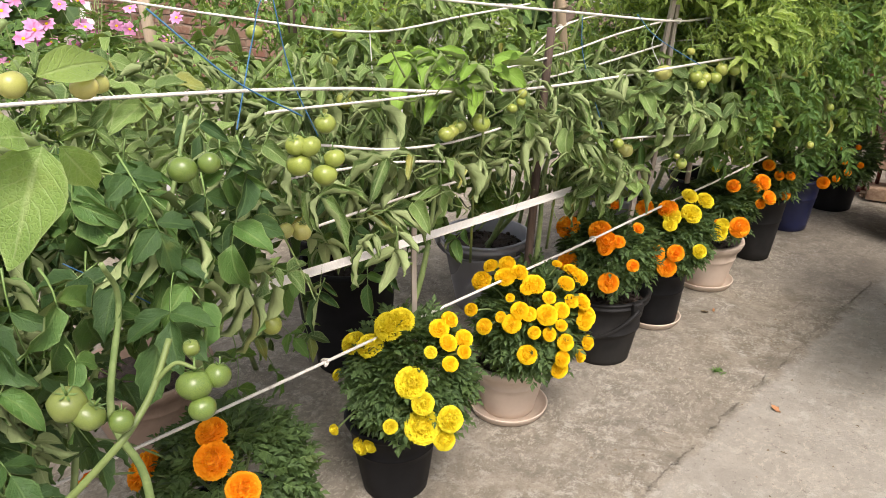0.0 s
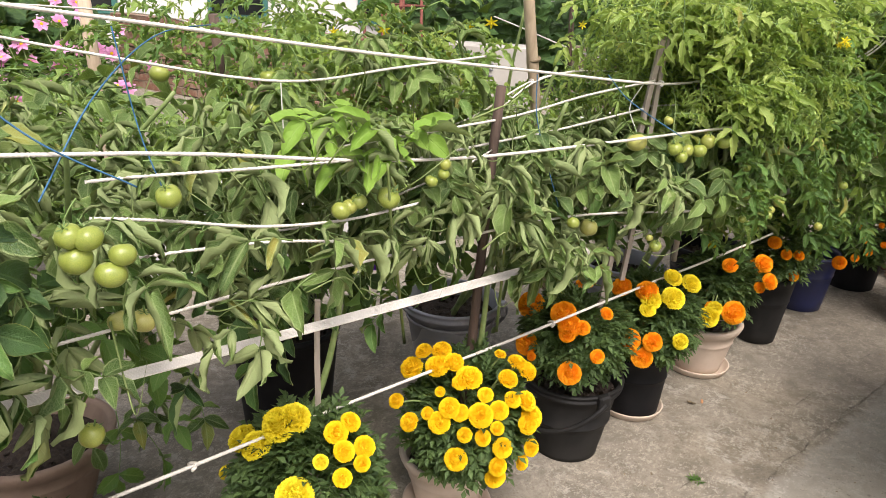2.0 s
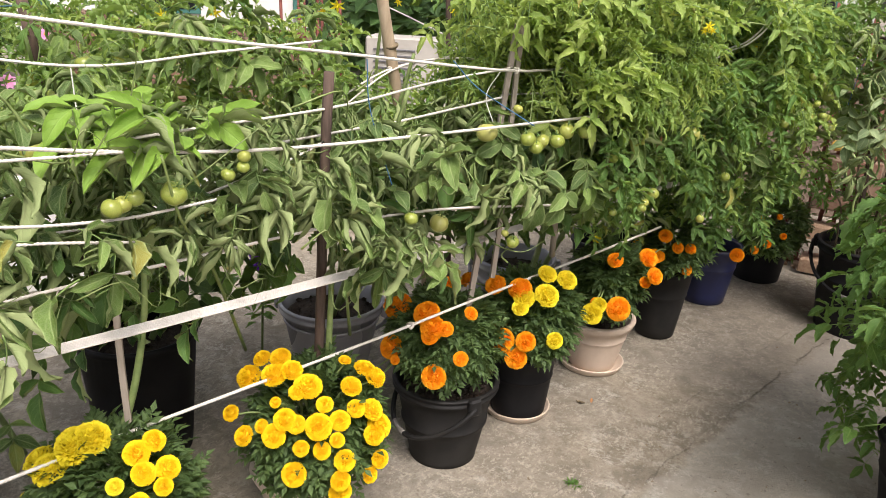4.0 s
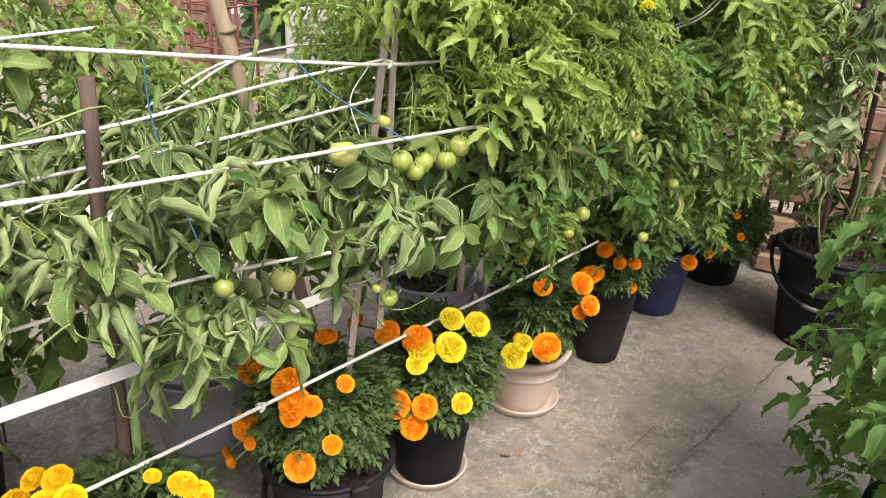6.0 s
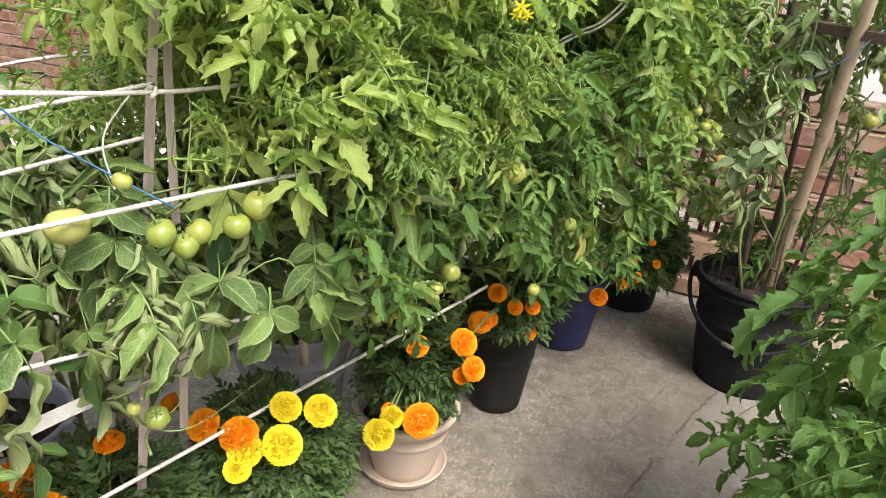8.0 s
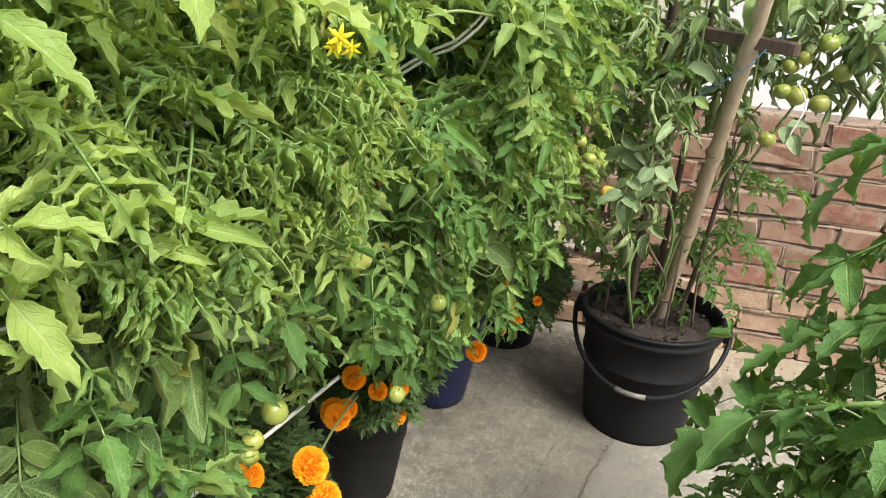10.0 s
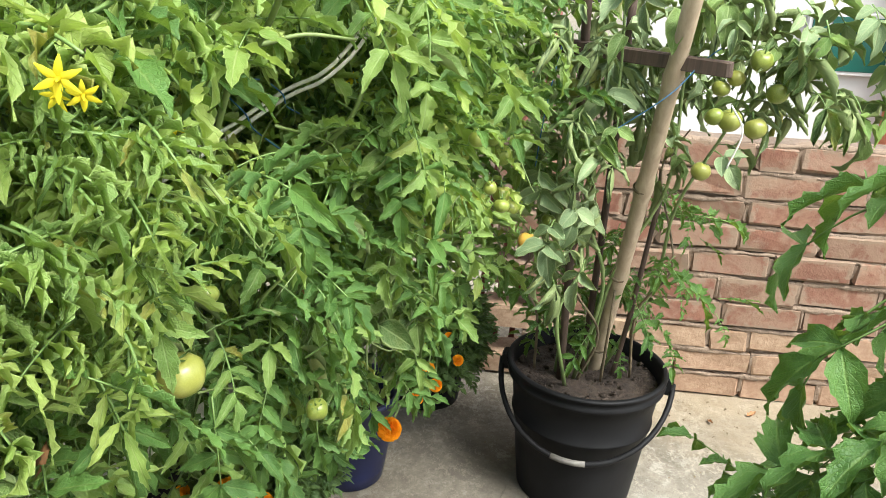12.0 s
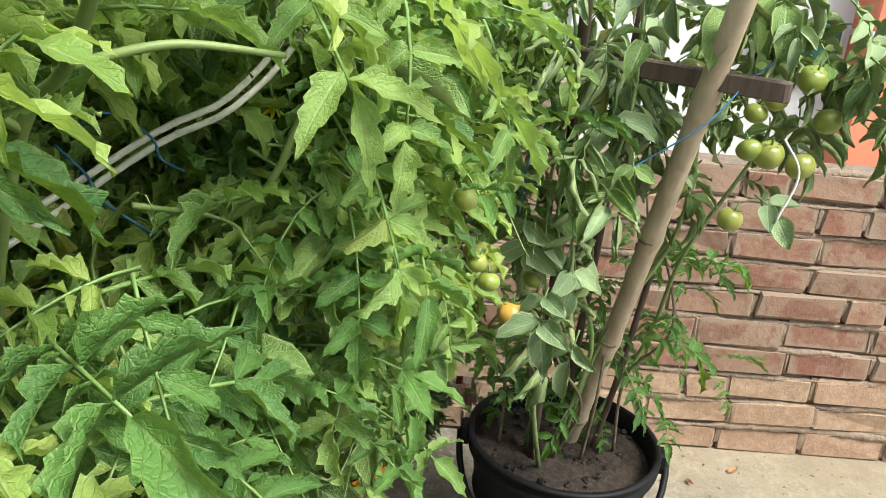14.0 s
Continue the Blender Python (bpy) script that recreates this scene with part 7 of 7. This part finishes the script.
def strap():
    """A flat woven band a little slack between the plants."""
    t = thing("webbing_strap", "flat white woven webbing strap pulled along the plants", "strap", at=(-1.27, 0.74, 0.655))
    P = smooth_path([(-1.27, 0.74, 0.656), (-1.11, 1.22, 0.652), (-0.93, 1.755, 0.655), (-0.915, 1.88, 0.645), (-0.92, 2.04, 0.618), (-0.82, 2.47, 0.61), (-0.66, 2.95, 0.62)], 90)
    V, F, U = [], [], []
    for i, p in enumerate(P):
        q = p - t.location
        # the band lies over, its face turned up to the walkway
        a = radians(38 + 12 * math.sin(i * 0.11))
        across, face = Vector((-math.sin(a) * 0.95, math.sin(a) * 0.31, math.cos(a))), Vector((math.cos(a) * 0.95, -math.cos(a) * 0.31, math.sin(a)))
        for w, h in ((-0.0072, -0.0012), (0.0072, -0.0012), (0.0072, 0.0012), (-0.0072, 0.0012)):
            V.append(q + across * w + face * h)
            U.append((i / 60, w * 40))
    n = len(P)
    for i in range(n - 1):
        for j in range(4):
            k = (j + 1) % 4
            F.append((i * 4 + j, i * 4 + k, (i + 1) * 4 + k, (i + 1) * 4 + j))
    link_mesh("band", V, F, M["webbing"], t, np.array([tuple(u) for u in U]), [0] * len(F), smooth=False)
    for k in (0, 1):
        g = tube([(V[i * 4 + k] + V[i * 4 + 3 - k]) / 2 for i in range(n)], 0.0016, 6)
        link_mesh("selvedge", *g[:2], M["rope"], t, g[2], g[3], label="thicker woven edge of the strap")


strap()


# ---- the flower bed in the background ----
def cosmos(label, x, y, h, n, seed, col="petal_pink"):
    rng = random.Random(seed)
    p = thing("cosmos", label, "flowering plant", "cosmos behind the terrace row", (x, y, 0))
    geos = []
    for i in range(n):
        a = rng.uniform(0, 6.28)
        top = Vector((math.cos(a) * rng.uniform(0.05, 0.36), math.sin(a) * rng.uniform(0.05, 0.36), h * rng.uniform(0.62, 1.04)))
        g = tube(smooth_path([(0, 0, 0), (top.x * 0.3, top.y * 0.3, top.z * 0.5), top], 10), 0.0025, 4)
        link_mesh("stem", *g[:2], M["stem"], p, g[2], g[3])
        for k in range(9):
            t = rng.uniform(0.3, 0.95)
            s = rng.uniform(1.2, 2.0)
            geos.append(moved(MLEAF[rng.randrange(8)], aim(Vector((top.x * t * t, top.y * t * t, top.z * t)), Vector((rng.uniform(-1, 1), rng.uniform(-1, 1), rng.uniform(-0.2, 0.7))), (0, 0, 1)) @ Matrix.Diagonal((s, s, s, 1))))
        pg = []
        d = Vector((rng.uniform(0.1, 1), rng.uniform(-0.9, 0), rng.uniform(0.3, 1))).normalized()
        for j in range(8):
            b = j / 8 * 6.283
            pg.append(moved(leaflet(rng, 0.036, 0.023, n=3, k=0.2, droop=0.2, wave=0.05, peak=0.65), aim(Vector((0, 0, 0)), Vector((math.cos(b), math.sin(b), 0.15)), (0, 0, 1))))
        V, F, U, mi = join_geo(pg)
        fl = link_mesh("flower", V, F, M[col], p, U, mi)
        fl.matrix_basis = Matrix.Translation(top) @ Vector((0, 0, 1)).rotation_difference(d).to_matrix().to_4x4()
        eye = lathe([(0.001, 0.006), (0.005, 0.005), (0.007, 0.001)], 8)
        link_mesh("eye", *eye[:2], M["petal_gold"], fl, eye[2], eye[3])
    V, F, U, mi = join_geo(geos)
    link_mesh("foliage", V, F, [M["leaf_deep"], M["petiole"]], p, U, mi, kind="stuff")


cosmos("tall pink cosmos with feathery leaves", -3.35, 2.15, 1.06, 16, 61)
cosmos("pink cosmos in bloom behind the tomatoes", -3.5, 2.45, 1.04, 15, 62)
cosmos("pale pink cosmos beside a pole", -3.1, 1.75, 1.04, 12, 63)


def far_woods(label, az, r0, r1, h, count, seed):
    """A dark belt of bushes and trees beyond the terrace, of leaf clumps."""
    rng = random.Random(seed)
    geos = []
    for i in range(count):
        a, q = radians(rng.uniform(*az)), rng.uniform(r0, r1)
        top = h * (0.75 + 0.35 * noise.noise((a * 14, q * 0.6, seed)))
        c = Vector((-math.sin(a) * q, math.cos(a) * q, top * rng.random() ** 0.7))
        L = rng.uniform(0.12, 0.28)
        d = Vector((rng.uniform(-1, 1), rng.uniform(-1, 0.3), rng.uniform(-0.6, 0.5)))
        geos.append(moved(mari_blade(rng, L), aim(c, d, (rng.uniform(-0.4, 0.4), -0.6, 1)) @ Matrix.Diagonal((1.7, 1, 1, 1))))
    V, F, U, mi = join_geo(geos)
    ob = link_mesh("woods", V, F, M["leaf_dark"], None, U, mi)
    tagged(ob, label, "woods", kind="stuff")


far_woods("dark green bushes beyond the flower bed", (57, 80), 7.5, 10, 1.25, 2600, 91)
far_woods("dark green wooded slope far beyond the terrace", (20, 38), 9, 14, 1.7, 3200, 92)


# ---- litter on the floor ----
def weed(x, y):
    rng = random.Random(71)
    p = thing("weed", "small green weed tuft growing from a crack", "weed", at=(x, y, 0))
    geos = []
    for i in range(26):
        a = rng.uniform(0, 6.28)
        geos.append(moved(leaflet(rng, rng.uniform(0.012, 0.026), 0.004, n=3, k=0.4, droop=0.6, wave=0), aim(Vector((rng.uniform(-0.014, 0.014), rng.uniform(-0.008, 0.008), 0.001)), Vector((math.cos(a), math.sin(a), rng.uniform(0.2, 1.0))), (0, 0, 1))))
    V, F, U, mi = join_geo(geos)
    link_mesh("blades", V, F, M["leaf_fresh"], p, U, mi)


weed(-0.634, 2.18)


def litter(label, x, y, L, W, rz, mat, seed):
    rng = random.Random(seed)
    V, F, U, mi = leaflet(rng, L, W, n=5, k=1.2, droop=-0.5, wave=0.2, teeth=0.3, tn=2)
    V[:, 2] -= V[:, 2].min() - 0.0005
    p = thing("dry_leaf", label, "dry leaf", "litter on the floor", (x, y, 0))
    p.rotation_euler = (0, 0, radians(rz))
    link_mesh("blade", V, F, mat, p, U, mi)


litter("crumpled brown dry leaf on the concrete", -0.443, 2.041, 0.034, 0.024, 60, M["dry_leaf"], 1)
litter("dark dried leaf scrap on the concrete", -0.75, 2.561, 0.03, 0.02, 130, M["stem_dry"], 2)
litter("dark dried leaf scrap beside another", -0.735, 2.575, 0.022, 0.014, 20, M["dry_leaf"], 3)
litter("small curled dry leaf", -0.40, 1.86, 0.02, 0.008, 100, M["stem_dry"], 4)
litter("small dry leaf near the brick parapet", 0.30, 4.02, 0.03, 0.02, 200, M["dry_leaf"], 5)
litter("dry leaf fallen beside the parapet", 0.42, 4.06, 0.034, 0.022, 300, M["dry_leaf"], 6)
litter("pale straw bit on the concrete", -0.70, 1.80, 0.03, 0.004, 250, M["bamboo"], 7)


def crumbs():
    rng = random.Random(72)
    geos = []
    for i in range(420):
        y = rng.uniform(1.4, 4.1)
        x = -1.0 + 0.25 * (y - 1.4) + rng.uniform(0.0, 0.85)
        if rng.random() < 0.35:
            x, y = rng.uniform(0.05, 1.2), rng.uniform(3.9, 4.15)
        s = 0.0015 + 0.006 * rng.random() ** 2.5
        V = np.array([(rng.uniform(-1, 1) * s, rng.uniform(-1, 1) * s, 0.0) for _ in range(4)] + [(0, 0, s * 0.8)]) + np.array((x, y, 0.0005))
        geos.append((V, [(0, 1, 4), (1, 2, 4), (2, 3, 4), (3, 0, 4)], np.zeros((5, 2)), [0] * 4))
    V, F, U, mi = join_geo(geos)
    ob = link_mesh("crumbs", V, F, M["stem_dry"], None, U, mi)
    tagged(ob, "scattered crumbs of soil and grit on the concrete", "grit", kind="stuff")


crumbs()


def rubble():
    rng = random.Random(73)
    geos = []
    for i in range(60):
        bm = box_geo(rng.uniform(0.012, 0.04), rng.uniform(0.012, 0.035), rng.uniform(0.01, 0.025), 0.003, 0.004, rng)
        bm.verts.index_update()
        m = pose(rng.uniform(-0.55, -0.22), rng.uniform(4.2, 4.42), rng.uniform(0.006, 0.014), rng.uniform(-25, 25), rng.uniform(-25, 25), rng.uniform(0, 360))
        V = np.array([tuple(m @ v.co) for v in bm.verts])
        geos.append((V, [tuple(v.index for v in f.verts) for f in bm.faces], np.zeros((len(V), 2)), [0] * len(bm.faces)))
        bm.free()
    V, F, U, mi = join_geo(geos)
    ob = link_mesh("rubble", V, F, M["brick_dusty"], None, U, mi, smooth=False)
    tagged(ob, "broken brick rubble round the foot of the railing", "rubble", kind="stuff")


rubble()


def small_flower(label, x, y, z, col, seed, s=0.03):
    """A low bedding plant with a few trumpet blooms."""
    rng = random.Random(seed)
    p = thing("petunia", label, "flowering plant", "petunias behind the row", (x, y, 0))
    geos = []
    for i in range(60):
        a = rng.uniform(0, 6.28)
        geos.append(moved(leaflet(rng, 0.045, 0.022, n=4, k=0.5, droop=0.4), aim(Vector((rng.uniform(-0.06, 0.06), rng.uniform(-0.06, 0.06), z * rng.uniform(0.35, 0.95))), Vector((math.cos(a), math.sin(a), rng.uniform(-0.3, 0.6))), (0, 0, 1))))
    V, F, U, mi = join_geo(geos)
    link_mesh("foliage", V, F, M["leaf_deep"], p, U, mi, kind="stuff")
    g = tube([Vector((0, 0, 0)), Vector((0.01, 0, z * 0.5)), Vector((0, 0.01, z))], 0.004, 5)
    link_mesh("stem", *g[:2], M["stem"], p, g[2], g[3])
    for i in range(4):
        pg = []
        for j in range(5):
            b = j / 5 * 6.283
            pg.append(moved(leaflet(rng, s, s * 0.9, n=3, k=0.3, droop=0.5, wave=0.15, peak=0.6), aim(Vector((0, 0, 0)), Vector((math.cos(b), math.sin(b), 0.5)), (0, 0, 1))))
        V, F, U, mi = join_geo(pg)
        fl = link_mesh("flower", V, F, M[col], p, U, mi)
        fl.matrix_basis = pose(rng.uniform(-0.05, 0.05), rng.uniform(-0.06, 0.02), z + rng.uniform(-0.02, 0.04), rng.uniform(20, 60), rng.uniform(-20, 50), 0)


small_flower("low petunia with violet blooms", -1.76, 2.26, 0.33, "petal_violet", 81)
small_flower("low petunia with magenta blooms", -1.85, 1.98, 0.36, "petal_magenta", 82)
small_flower("magenta bloom behind the large bucket", -0.20, 3.90, 0.43, "petal_magenta", 83, 0.012)
